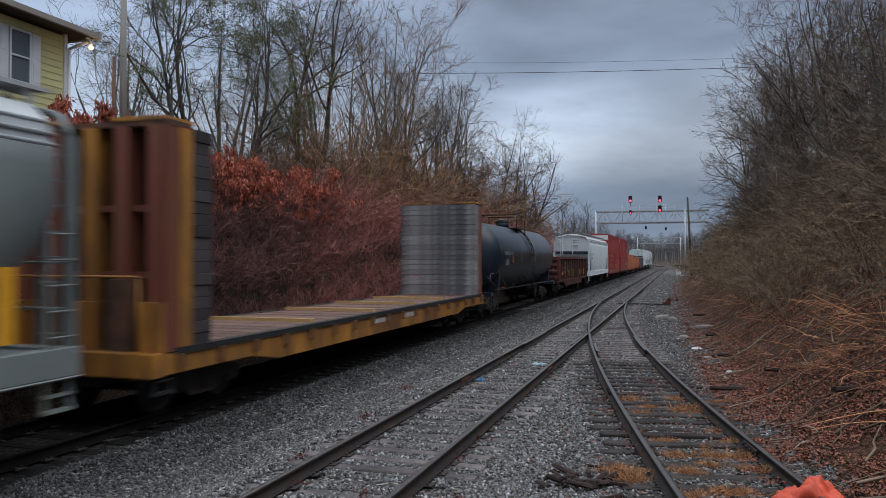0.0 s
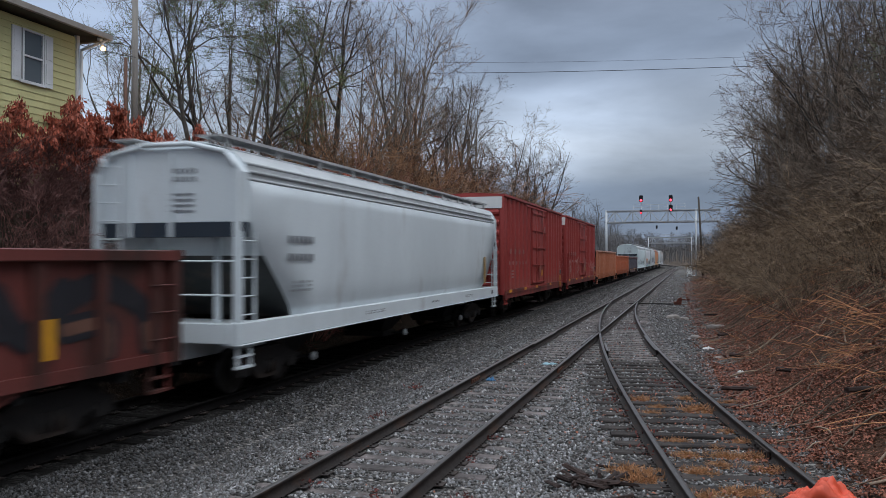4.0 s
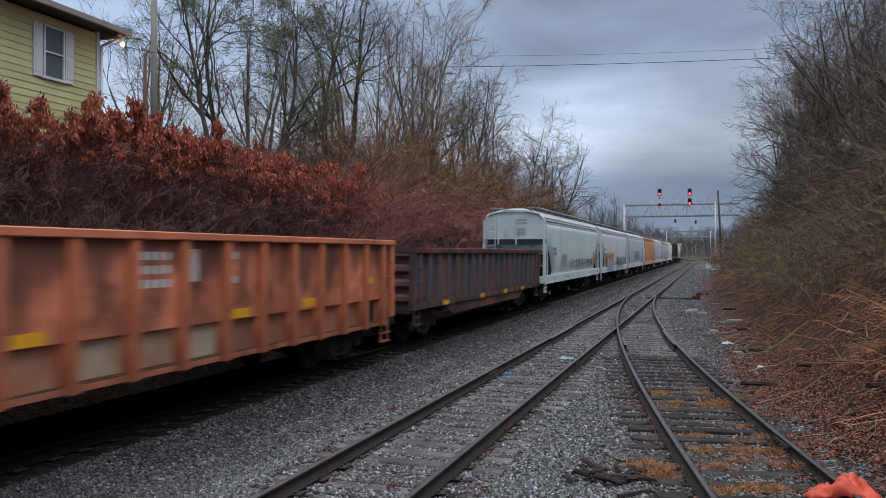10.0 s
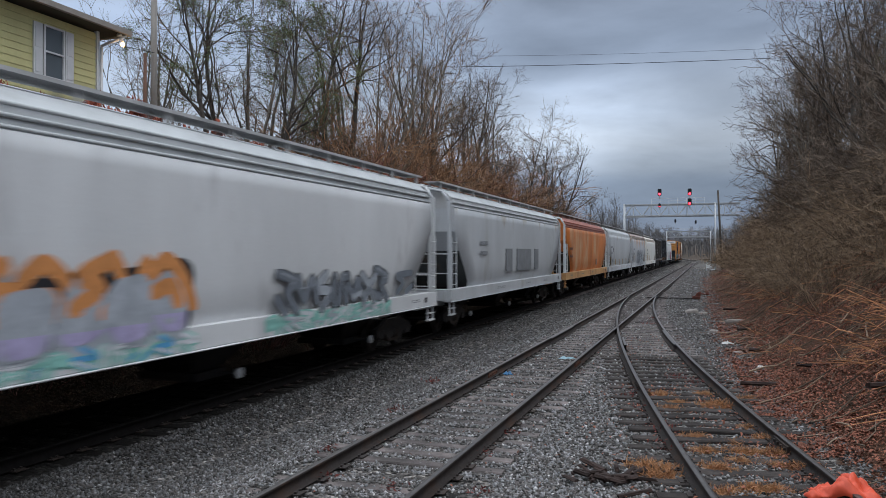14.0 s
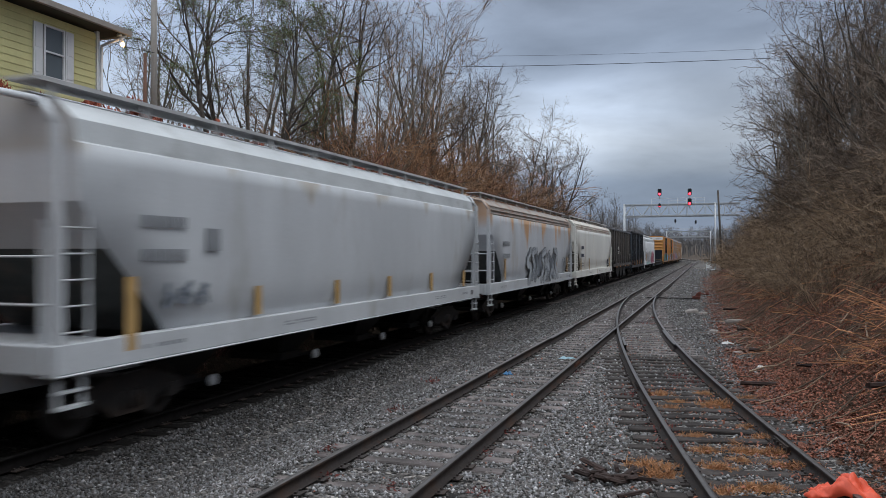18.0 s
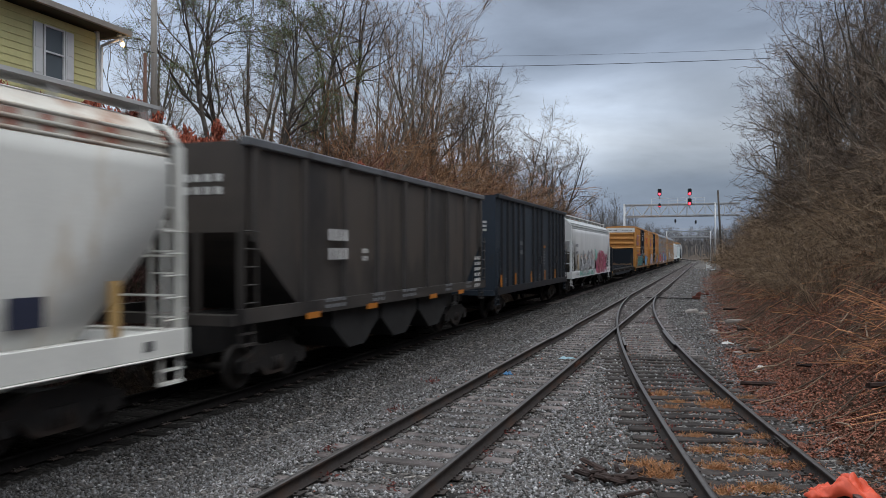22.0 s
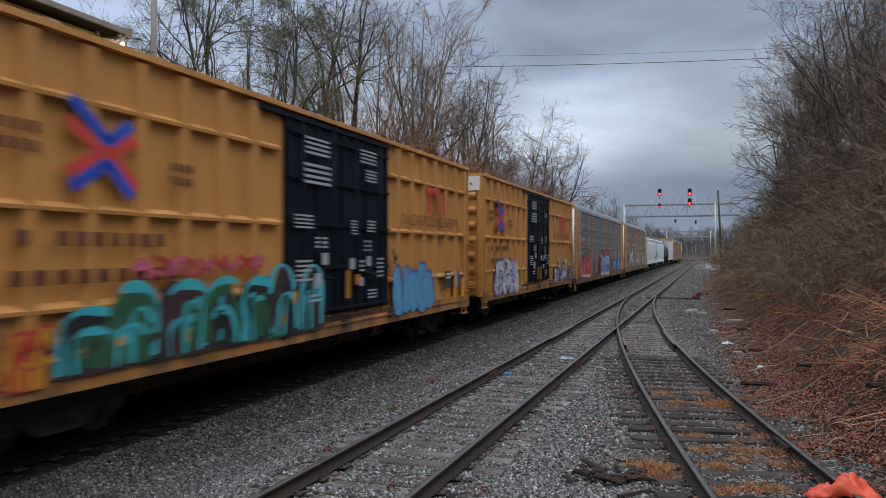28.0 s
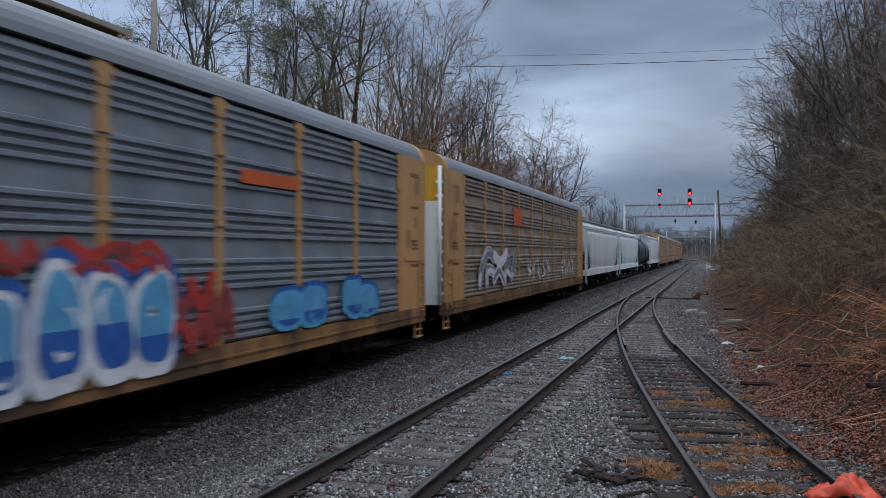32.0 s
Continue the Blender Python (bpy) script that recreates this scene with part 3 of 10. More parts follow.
def coupler_mesh():
    bm = bmesh.new()
    box(bm, -0.12, 0.12, -0.15, 0.35, 0.70, 0.98)
    box(bm, -0.07, 0.07, 0.3, 0.62, 0.76, 0.92)
    prism(bm, [(-0.14, 0.6), (0.16, 0.6), (0.16, 0.86), (0.06, 0.92), (0.03, 0.72), (-0.14, 0.74)], "z", 0.70, 0.98)
    rod(bm, (0.45, 0.1, 0.85), (0.40, 0.55, 0.35), 0.025, 6)
    return finish("coupler", bm, M["iron"])


WHEELS = []


def running_gear(car, L, inset=1.9, half=0.86):
    for s in (-1, 1):
        y = s * (L / 2 - inset)
        tr = put("truck", cached("truck", truck_mesh), car, 0, y, 0, label="dark cast steel two-axle truck")
        for d in (-half, half):
            WHEELS.append((car, put("wheelset", cached("wheelset", wheelset_mesh), tr, 0, d, 0.42)))
        put("coupler", cached("coupler", coupler_mesh), car, 0, s * (L / 2 - 0.02), 0, 0 if s > 0 else math.pi)


def ladder_mesh(h, w, mat, n):
    """On a side: rungs run along Y. Foot at z = 0."""
    bm = bmesh.new()
    for y in (-w / 2, w / 2):
        box(bm, -0.012, 0.028, y - 0.018, y + 0.018, 0, h)
    for i in range(n):
        z = h * (i + 0.5) / n
        rod(bm, (0.03, -w / 2, z), (0.03, w / 2, z), 0.014, 5)
    return finish("ladder", bm, mat)


def rungs_mesh(w, mat, n, step):
    bm = bmesh.new()
    for i in range(n):
        z = i * step
        rod(bm, (0.06, -w / 2, z), (0.06, w / 2, z), 0.015, 5)
        for y in (-w / 2, w / 2):
            rod(bm, (0.0, y, z), (0.06, y, z), 0.015, 5)
    return finish("grab_irons", bm, mat)


def step_mesh(mat):
    bm = bmesh.new()
    for y in (-0.2, 0.2):
        box(bm, -0.02, 0.02, y - 0.025, y + 0.025, -0.42, 0.02)
    box(bm, -0.05, 0.06, -0.225, 0.225, -0.44, -0.40)
    box(bm, -0.05, 0.06, -0.225, 0.225, -0.24, -0.21)
    return finish("sill_step", bm, mat)


def steps(car, L, x, z, mat):
    me = cached(("step", mat.name), lambda: step_mesh(mat))
    for sy in (-1, 1):
        for sx in (-1, 1):
            put("sill_step", me, car, sx * x, sy * (L / 2 - 0.32), z, 0 if sx > 0 else math.pi)


def lines(car, y, z, w, h, rows, mat, x=1.6, n=None, name="lettering", face="side", fill=0.6, wide=0.62):
    """Lettering that cannot be read: rows of plain bars in a field w wide and h high, its middle at (y, z)."""
    bm = bmesh.new()
    rng = random.Random(round(y * 31 + z * 17 + rows))
    rh = h / rows
    for r in range(rows):
        k = n or max(1, round(w / rh * 0.9))
        cw = w / k
        zz = z + h / 2 - (r + 0.5) * rh
        for i in range(k):
            if k > 6 and rng.random() < 0.12:
                continue
            a = y - w / 2 + i * cw
            b = a + cw * (wide if k > 1 else 1.0)
            q = zz - rh * fill / 2, zz + rh * fill / 2
            pts = ((x, a, q[0]), (x, b, q[0]), (x, b, q[1]), (x, a, q[1])) if face == "side" else ((a, x, q[0]), (b, x, q[0]), (b, x, q[1]), (a, x, q[1]))
            bm.faces.new([bm.verts.new(p) for p in pts])
    return tagged(part(name, bm, mat, car), kind="stuff")


def plate(car, name, x, y, z, w, h, mat, t=0.012):
    bm = bmesh.new()
    box(bm, x - 0.004, x + t, y - w / 2, y + w / 2, z - h / 2, z + h / 2)
    return part(name, bm, mat, car)


def tag_paint(name, color):
    key = ("spray", name)
    return cached(key, lambda: surface("spray_" + name, color, rough=0.5, vary=0.3, scale=4, fine=18, bump=0.0))


SPRAY = {"black": (0.02, 0.02, 0.025), "white": (0.62, 0.63, 0.66), "teal": (0.045, 0.38, 0.43), "blue": (0.03, 0.10, 0.34), "sky": (0.10, 0.34, 0.58),
         "red": (0.42, 0.045, 0.035), "pink": (0.50, 0.115, 0.20), "mint": (0.25, 0.52, 0.46), "orange": (0.62, 0.26, 0.09), "lilac": (0.40, 0.36, 0.55),
         "green": (0.03, 0.10, 0.055), "grey": (0.16, 0.18, 0.21), "olive": (0.36, 0.32, 0.06), "brown": (0.14, 0.07, 0.05), "maroon": (0.20, 0.05, 0.05), "mist": (0.36, 0.39, 0.43), "scarlet": (0.46, 0.035, 0.03), "rose": (0.37, 0.165, 0.145), "plum": (0.05, 0.028, 0.034), "azure": (0.10, 0.30, 0.50), "ochre": (0.48, 0.24, 0.02)}


def graffiti(car, y0, y1, z0, z1, cols, seed, x=1.6, letters=6, under=None, outline_only=False):
    """A sprayed piece: thick looping strokes, each with a dark edge, a fill and a light glint. Nothing in it can be read."""
    rng = random.Random(seed)
    names = list(dict.fromkeys(list(cols) + ([under] if under else [])))
    mats = [tag_paint(c, SPRAY[c]) for c in names]
    bm = bmesh.new()
    W, H = y1 - y0, z1 - z0
    lw = W / letters

    def curve(pts, n=5):
        out = []
        p = [pts[0]] + pts + [pts[-1]]
        for i in range(1, len(p) - 2):
            for k in range(n):
                t = k / n
                out.append(tuple(0.5 * (2 * p[i][c] + (p[i + 1][c] - p[i - 1][c]) * t + (2 * p[i - 1][c] - 5 * p[i][c] + 4 * p[i + 1][c] - p[i + 2][c]) * t * t
                                        + (3 * p[i][c] - p[i - 1][c] - 3 * p[i + 1][c] + p[i + 2][c]) * t ** 3) for c in (0, 1)))
        return out + [pts[-1]]

    def band(path, w, col, layer):
        mi = names.index(col)
        n = len(path)
        left, right = [], []
        for i in range(n):
            a, b = path[max(0, i - 1)], path[min(n - 1, i + 1)]
            d = Vector((b[0] - a[0], b[1] - a[1]))
            d = d.normalized() if d.length > 1e-6 else Vector((1, 0))
            for side, s in ((left, 1), (right, -1)):
                z = min(z1 + 0.05, max(z0 - 0.03, path[i][1] + s * d.x * w / 2))
                side.append(bm.verts.new((x + 0.0015 * layer, path[i][0] - s * d.y * w / 2, z)))
        for i in range(n - 1):
            bm.faces.new((left[i], right[i], right[i + 1], left[i + 1])).material_index = mi
        for end in (path[0], path[-1]):
            bm.faces.new([bm.verts.new((x + 0.0015 * layer - 0.0004, end[0] + w / 2 * math.cos(t * math.pi / 4), min(z1 + 0.05, max(z0 - 0.03, end[1] + w / 2 * math.sin(t * math.pi / 4))))) for t in range(8)]).material_index = mi

    if outline_only:
        for i in range(letters):
            cy = y0 + lw * (i + 0.5)
            for k in range(2):
                m = rng.choice((3, 4, 4))
                pts = [(cy + lw * rng.uniform(-0.44, 0.44), z0 + H * (0.1 + 0.8 * ((j + rng.uniform(-0.3, 0.3)) / (m - 1) if k % 2 else rng.random()))) for j in range(m)]
                band(curve(pts), 0.085 * rng.uniform(0.7, 1.2), cols[i % len(cols)], 2 + k)
        return part("graffiti", bm, mats, car, "sprayed graffiti scribble")
    # strokes that stand for no letter: waves, crooks, claws and bolts, crowded into one another
    forms = ([[(0.0, 0.2), (0.28, 0.9), (0.6, 0.25), (1.0, 0.95)]], [[(0.1, 1.0), (0.9, 0.8), (0.5, 0.5), (0.95, 0.08)], [(0.0, 0.3), (0.4, 0.02)]],
             [[(0.0, 0.0), (0.15, 0.6), (0.6, 0.98), (1.0, 0.72)], [(0.4, 0.0), (0.52, 0.45), (0.98, 0.38)]], [[(0.65, 1.0), (0.1, 0.58), (0.85, 0.48), (0.3, 0.0)]],
             [[(0.08, 0.05), (0.15, 0.95)], [(0.45, 0.02), (0.5, 0.75), (0.92, 0.95)], [(0.88, 0.05), (0.74, 0.55)]], [[(0.0, 0.85), (0.5, 0.6), (1.0, 0.9)], [(0.1, 0.1), (0.5, 0.4), (0.95, 0.05)]])
    glyphs = []
    for i in range(letters):
        c0 = y0 + lw * (i + 0.5)
        hh, lift = H * rng.uniform(0.72, 0.86), H * rng.uniform(0.04, 0.14)
        flip = rng.choice((-1, 1))
        glyphs.append([curve([(c0 + lw * (1.08 * flip * (u - 0.5) + rng.uniform(-0.09, 0.09)), z0 + lift + hh * (v + rng.uniform(-0.08, 0.08))) for u, v in line], 4) for line in rng.choice(forms)])
    fat = min(lw * 0.33, H * 0.22)
    for i, g in enumerate(glyphs):
        for path in g:
            if under:
                band(path, fat * 2.1, under, i % 3)
    for i, g in enumerate(glyphs):
        base = 4 + 6 * (i % 2)
        one, two = cols[1 + i % (len(cols) - 1)], cols[1 + (i + 1) % (len(cols) - 1)]
        for path in g:
            band(path, fat * 1.3, cols[0], base)
        for path in g:
            band(path, fat * 1.02, one, base + 2)
        for path in g:
            low = [p for p in path if p[1] < z0 + 0.42 * H]
            if len(low) > 2 and max(math.dist(p, q) for p, q in zip(low, low[1:])) < lw * 0.5:
                band(low, fat * 0.6, two, base + 3)
            hi = [(p[0] - fat * 0.22, p[1] + fat * 0.2) for p in path[1:-1] if p[1] > z0 + 0.55 * H]
            if len(hi) > 3 and max(math.dist(p, q) for p, q in zip(hi, hi[1:])) < lw * 0.5:
                band(hi[:6], fat * 0.16, cols[-1], base + 4)
    return part("graffiti", bm, mats, car, "sprayed graffiti piece")


def outline(rng, w, h, n=26, taper=0.2):
    """A bulging closed shape about the origin: a rounded box, wider at one end, with lobes of its own."""
    p, q = rng.uniform(2.4, 4.2), rng.uniform(2.4, 3.6)
    f1, f2, f3 = (rng.uniform(0, 6.28) for _ in range(3))
    lean, tp = rng.uniform(-0.12, 0.12), rng.uniform(-taper, taper * 0.5)
    out = []
    for k in range(n):
        t = 2 * math.pi * k / n
        c, d = math.cos(t), math.sin(t)
        r = (abs(c) ** p + abs(d) ** q) ** (-1 / max(p, q)) * (1 + 0.06 * math.sin(2 * t + f1) + 0.07 * math.sin(3 * t + f2) + 0.03 * math.sin(5 * t + f3))
        v = h / 2 * r * d
        out.append((w / 2 * r * c * (1 + tp * 2 * v / h) + lean * v, v))
    return out


def bubbles(car, y0, y1, z0, z1, edge, rim, fill, low, seed, x=1.6, letters=4, gap=0.9, drop=0.08, foot=0.34):
    """Sprayed bulging shapes crowded side by side, over one dark edge and one pale halo that has slipped down. They stand for no letter."""
    rng = random.Random(seed)
    names = list(dict.fromkeys((edge, rim, fill, low)))
    bm = bmesh.new()
    lw, H = (y1 - y0) / letters, z1 - z0

    def lay(pts, cy, cz, k, grow, col, layer, top=9.0):
        rows = [(cy + a * k + math.copysign(grow, a), cz + b * k + math.copysign(grow, b)) for a, b in pts]
        bm.faces.new([bm.verts.new((x + 0.0015 * layer, a, min(top, max(z0 - 0.05, b)))) for a, b in rows]).material_index = names.index(col)

    def stroke(cy, cz, r, a0, a1, t, col, layer):
        rows = []
        for k in range(8):
            a = a0 + (a1 - a0) * k / 7
            e = t * (0.35 + 0.65 * math.sin(math.pi * k / 7))
            rows.append([bm.verts.new((x + 0.0015 * layer, cy + (r + s * e) * math.cos(a), max(z0, cz + 1.3 * (r + s * e) * math.sin(a)))) for s in (-0.5, 0.5)])
        for a, b in zip(rows, rows[1:]):
            bm.faces.new((a[0], a[1], b[1], b[0])).material_index = names.index(col)
    forms = []
    for i in range(letters):
        h, w = H * rng.uniform(0.74, 1.0), lw * rng.uniform(0.98, 1.22)
        forms.append((outline(rng, w, h), y0 + lw * (i + 0.5) + rng.uniform(-0.08, 0.08) * lw, z0 + h / 2 + rng.uniform(0.0, 0.06) * H, h))
    for i, (pts, cy, cz, h) in enumerate(forms):
        lay(pts, cy + 0.03, cz + 0.05, 1.0, 0.05, edge, i % 2)
    for i, (pts, cy, cz, h) in enumerate(forms):
        lay(pts, cy - 0.03, cz - drop, 1.0, 0.02, rim, 2 + i % 2)
    for i, (pts, cy, cz, h) in enumerate(forms):
        b = 5 + 5 * (i % 2)
        if i % 2:
            lay(pts, cy, cz, gap, 0.03, rim, b - 1)
        lay(pts, cy, cz, gap, 0.0, fill, b)
        if low != fill:
            lay(pts, cy, cz, gap, 0.0, low, b + 1, top=z0 + h * foot * rng.uniform(0.7, 1.3))
        for k in range(rng.choice((1, 2, 2))):
            a0 = rng.uniform(0, 6.28)
            stroke(cy + rng.uniform(-0.18, 0.18) * lw, z0 + h * rng.uniform(0.3, 0.75), lw * rng.uniform(0.1, 0.24), a0, a0 + rng.uniform(0.9, 2.6), lw * rng.uniform(0.05, 0.1), rim, b + 2)
    return part("graffiti", bm, [tag_paint(c, SPRAY[c]) for c in names], car, "sprayed graffiti piece")


def arches(car, y0, y1, z0, z1, rim, shade, deep, base, dash, seed, x=1.6, letters=5):
    """A sprayed tangle of thick crooks and half hoops over dark blots, with dashes of a third colour."""
    rng = random.Random(seed)
    names = list(dict.fromkeys((rim, shade, deep, base, dash)))
    bm = bmesh.new()
    lw, H = (y1 - y0) / letters, z1 - z0

    def face(rows, col, layer):
        bm.faces.new([bm.verts.new((x + 0.0015 * layer, a, min(z1 + 0.05, max(z0 - 0.02, b)))) for a, b in rows]).material_index = names.index(col)

    def crook(cy, w, h, t, col, layer, lean, cut):
        pts = [(-1, -1.4), (-1, -0.6)] + [(math.cos(math.pi * (1 - k / 11)), math.sin(math.pi * (1 - k / 11))) for k in range(12)] + [(1, -0.5), (0.9, -1.3)]
        pts = pts[:len(pts) - cut] if rng.random() < 0.6 else pts[cut:]
        rows = []
        for k, (c, d) in enumerate(pts):
            zz = z0 + h * (0.6 + 0.4 * d)
            tt = t * (0.75 + 0.4 * math.sin(k * 0.7 + cy * 5))
            rows.append([(cy + (w / 2 - e) * c + lean * (zz - z0), zz - e * max(0.0, d)) for e in (0.0, tt)])
        for a, b in zip(rows, rows[1:]):
            face((a[0], a[1], b[1], b[0]), col, layer)
    for k in range(letters * 4):
        cy = y0 + (y1 - y0) * (k + rng.random()) / (letters * 4)
        face([(cy + a, z0 + H * 0.22 + b) for a, b in outline(rng, lw * rng.uniform(0.4, 0.8), H * rng.uniform(0.3, 0.75), 14, 0.5)], rng.choice((base, base, deep, shade)), k % 3)
    for i in range(letters):
        cy = y0 + lw * (i + 0.5) + rng.uniform(-0.1, 0.1) * lw
        h, lean, w = H * (0.62 if i == 0 else rng.uniform(0.82, 1.02)), rng.uniform(-0.12, 0.16), lw * rng.uniform(0.9, 1.2)
        face([(cy + a, z0 + h * 0.5 + b) for a, b in outline(rng, w, h * 0.92, 18, 0.4)], rng.choice((deep, shade, base)), 4 + 4 * (i % 2))
        face([(cy + lw * 0.1 + a, z0 + h * 0.4 + b) for a, b in outline(rng, w * 0.5, h * 0.7, 14, 0.5)], rng.choice((shade, base, deep)), 5 + 4 * (i % 2))
        crook(cy, w, h, lw * rng.uniform(0.12, 0.2), rim, 6 + 4 * (i % 2), lean, rng.choice((0, 2, 4, 5)))
        for _ in range(rng.choice((1, 2, 2))):
            crook(cy + lw * rng.uniform(-0.1, 0.25), w * rng.uniform(0.4, 0.7), h * rng.uniform(0.5, 0.75), lw * rng.uniform(0.08, 0.13), rim, 7 + 4 * (i % 2), -lean, rng.choice((3, 5, 7)))
        for k in range(4):
            a, b = cy + rng.uniform(-0.4, 0.4) * lw, z0 + h * rng.uniform(0.05, 0.6)
            u, v = lw * rng.uniform(0.05, 0.12), h * rng.uniform(0.08, 0.24)
            face(((a, b), (a + u, b + 0.05), (a + u * 1.3, b + v), (a + u * 0.2, b + v * 0.8)), rng.choice((dash, rim, shade, deep)), 15 + k)
    return part("graffiti", bm, [tag_paint(c, SPRAY[c]) for c in names], car, "sprayed graffiti piece")


# -- covered hopper --
HOP = [(1.42, 1.39), (1.515, 1.62), (1.555, 2.05), (1.568, 2.6), (1.565, 3.2), (1.555, 3.7), (1.545, 3.93), (1.49, 3.96), (1.455, 4.25), (1.18, 4.50), (0.62, 4.66), (0.0, 4.70)]


def hopper_body_mesh(L, mat, roof, top=0.0, slope_z=3.0, run=1.05, slope="slope"):
    bm = bmesh.new()
    prof = [(x, z + (top if z > 3 else top * (z - 1.4) / 1.6)) for x, z in HOP]
    full = prof + [(-x, z) for x, z in prof[-2::-1]]
    n = 12

    def end(z):
        return L / 2 - 0.42 - max(0.0, slope_z - z) * run
    rows = []
    for j in range(n + 1):
        rows.append([bm.verts.new((x, -end(z) + 2 * end(z) * j / n, z)) for x, z in full])
    k = len(prof)
    for j in range(n):
        for i in range(len(full) - 1):
            f = bm.faces.new((rows[j][i], rows[j][i + 1], rows[j + 1][i + 1], rows[j + 1][i]))
            f.smooth = True
            f.material_index = 1 if min(full[i][1], full[i + 1][1]) > 3.9 + top else 0
            f.smooth = f.material_index == 0
    for r in (rows[0], rows[-1]):
        for i in range(k - 1):
            a, b, c, d = r[i], r[i + 1], r[-2 - i], r[-1 - i]
            f = bm.faces.new((a, b, c, d) if b is not c else (a, b, d))
            if full[i + 1][1] < slope_z + 0.1:
                f.material_index = 2
    return finish("hopper_body", bm, [mat, roof, M[slope]])


def covered_hopper(label, L, mat, roof=None, sill=None, bays=3, top=0.0, ribs_on_roof=True, beads=True, steel=None, endwall=None, slope="slope", board_mat=None):
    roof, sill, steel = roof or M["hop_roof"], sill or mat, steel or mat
    car = thing("covered_hopper", label, "freight car", "cars of the freight train")
    key = (L, mat.name, roof.name, top)
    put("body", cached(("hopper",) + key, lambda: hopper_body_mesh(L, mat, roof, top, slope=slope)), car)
    H = L / 2

    def sill_mesh():
        bm = bmesh.new()
        box(bm, 1.40, 1.60, -H + 0.02, H - 0.02, 1.05, 1.42)
        box(bm, 1.25, 1.62, -H + 0.02, H - 0.02, 1.02, 1.05)
        return finish("side_sill", bm, sill, 0.012)
    for s in (1, -1):
        put("side_sill", cached(("hsill", L, sill.name), sill_mesh), car, rz=0 if s > 0 else math.pi)

    def platform():
        bm = bmesh.new()
        box(bm, -1.40, 1.40, -0.12, 0.10, 1.06, 1.40)
        box(bm, -1.40, 1.40, 0.1, 1.3, 1.30, 1.36)
        box(bm, -0.35, 0.35, 0.1, 3.2, 0.72, 1.18)
        for x in (-0.75, 0.75):
            box(bm, x - 0.04, x + 0.04, 0.45, 0.55, 1.36, 3.0 + top)
        return finish("end_platform", bm, [sill])

    def posts():
        bm = bmesh.new()
        for x in (-1.50, 1.50):
            box(bm, x - 0.05, x + 0.05, -0.05, 0.05, 1.4, 4.12 + top)
        for a, b in (((-1.50, 4.10), (-1.28, 4.42)), ((-1.28, 4.42), (-0.5, 4.60)), ((-0.5, 4.60), (0.5, 4.60)), ((0.5, 4.60), (1.28, 4.42)), ((1.28, 4.42), (1.50, 4.10))):
            rod(bm, (a[0], 0, a[1] + top), (b[0], 0, b[1] + top), 0.05, 6)
        for z in (1.9, 2.5):
            rod(bm, (-1.5, 0, z), (1.5, 0, z), 0.018, 5)
        return finish("end_frame", bm, steel)
    for s in (-1, 1):
        put("end_platform", cached(("plat", sill.name, top), platform), car, 0, s * (H - 0.12), 0, math.pi if s > 0 else 0)
        put("end_frame", cached(("posts", steel.name, top), posts), car, 0, s * (H - 0.1))
        lad = cached(("hlad", steel.name, top), lambda: ladder_mesh(1.62, 0.42, steel, 5))
        put("ladder", lad, car, 1.57, s * (H - 0.33), 1.40)
        put("ladder", lad, car, -1.57, s * (H - 0.33), 1.40, math.pi)
        el = cached(("hlade", steel.name, top), lambda: ladder_mesh(3.0 + top, 0.42, steel, 9))
        put("ladder", el, car, 1.15 * s, s * (H - 0.06), 1.40, s * math.pi / 2)
    # running boards, their brackets and the hatch trough
    board_mat = board_mat or M["walk"]

    def board():
        bm = bmesh.new()
        box(bm, 0.66, 1.16, -H + 0.1, H - 0.1, 4.715 + top, 4.745 + top)
        box(bm, 1.155, 1.175, -H + 0.1, H - 0.1, 4.70 + top, 4.755 + top)
        k = max(6, round(L / 1.85))
        for i in range(k + 1):
            y = -H + 0.4 + (L - 0.8) * i / k
            box(bm, 1.08, 1.13, y - 0.05, y + 0.05, 4.40 + top, 4.715 + top)
            box(bm, 0.74, 0.78, y - 0.04, y + 0.04, 4.45 + top, 4.715 + top)
        return finish("running_board", bm, board_mat)
    for s in (1, -1):
        put("running_board", cached(("board", L, top, board_mat.name), board), car, rz=0 if s > 0 else math.pi)

    def trough():
        bm = bmesh.new()
        box(bm, -0.36, 0.36, -H + 0.7, H - 0.7, 4.6 + top, 4.74 + top)
        return finish("hatch", bm, roof, 0.02)
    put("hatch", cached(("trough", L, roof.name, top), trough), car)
    if beads:
        def bead():
            bm = bmesh.new()
            rod(bm, (0, -H + 0.42, top), (0, H - 0.42, top), 0.03, 6)
            return finish("roof_bead", bm, roof)
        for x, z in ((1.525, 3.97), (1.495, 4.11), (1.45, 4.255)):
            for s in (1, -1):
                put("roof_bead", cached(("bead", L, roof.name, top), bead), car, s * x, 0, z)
    # discharge bays under the body
    def bay():
        bm = bmesh.new()
        lo, hi = [], []
        for sx, sy in ((-1, -1), (1, -1), (1, 1), (-1, 1)):
            hi.append(bm.verts.new((1.28 * sx, 1.35 * sy, 1.5)))
            lo.append(bm.verts.new((0.5 * sx, 0.35 * sy, 0.42)))
        for i in range(4):
            bm.faces.new((lo[i], lo[(i + 1) % 4], hi[(i + 1) % 4], hi[i]))
        bm.faces.new(lo)
        box(bm, -0.62, 0.62, -0.42, 0.42, 0.30, 0.44)
        rod(bm, (-0.95, 0.3, 0.36), (0.95, 0.3, 0.36), 0.03, 6)
        rod(bm, (0.9, 0.3, 0.36), (0.98, 0.3, 0.36), 0.075, 8)
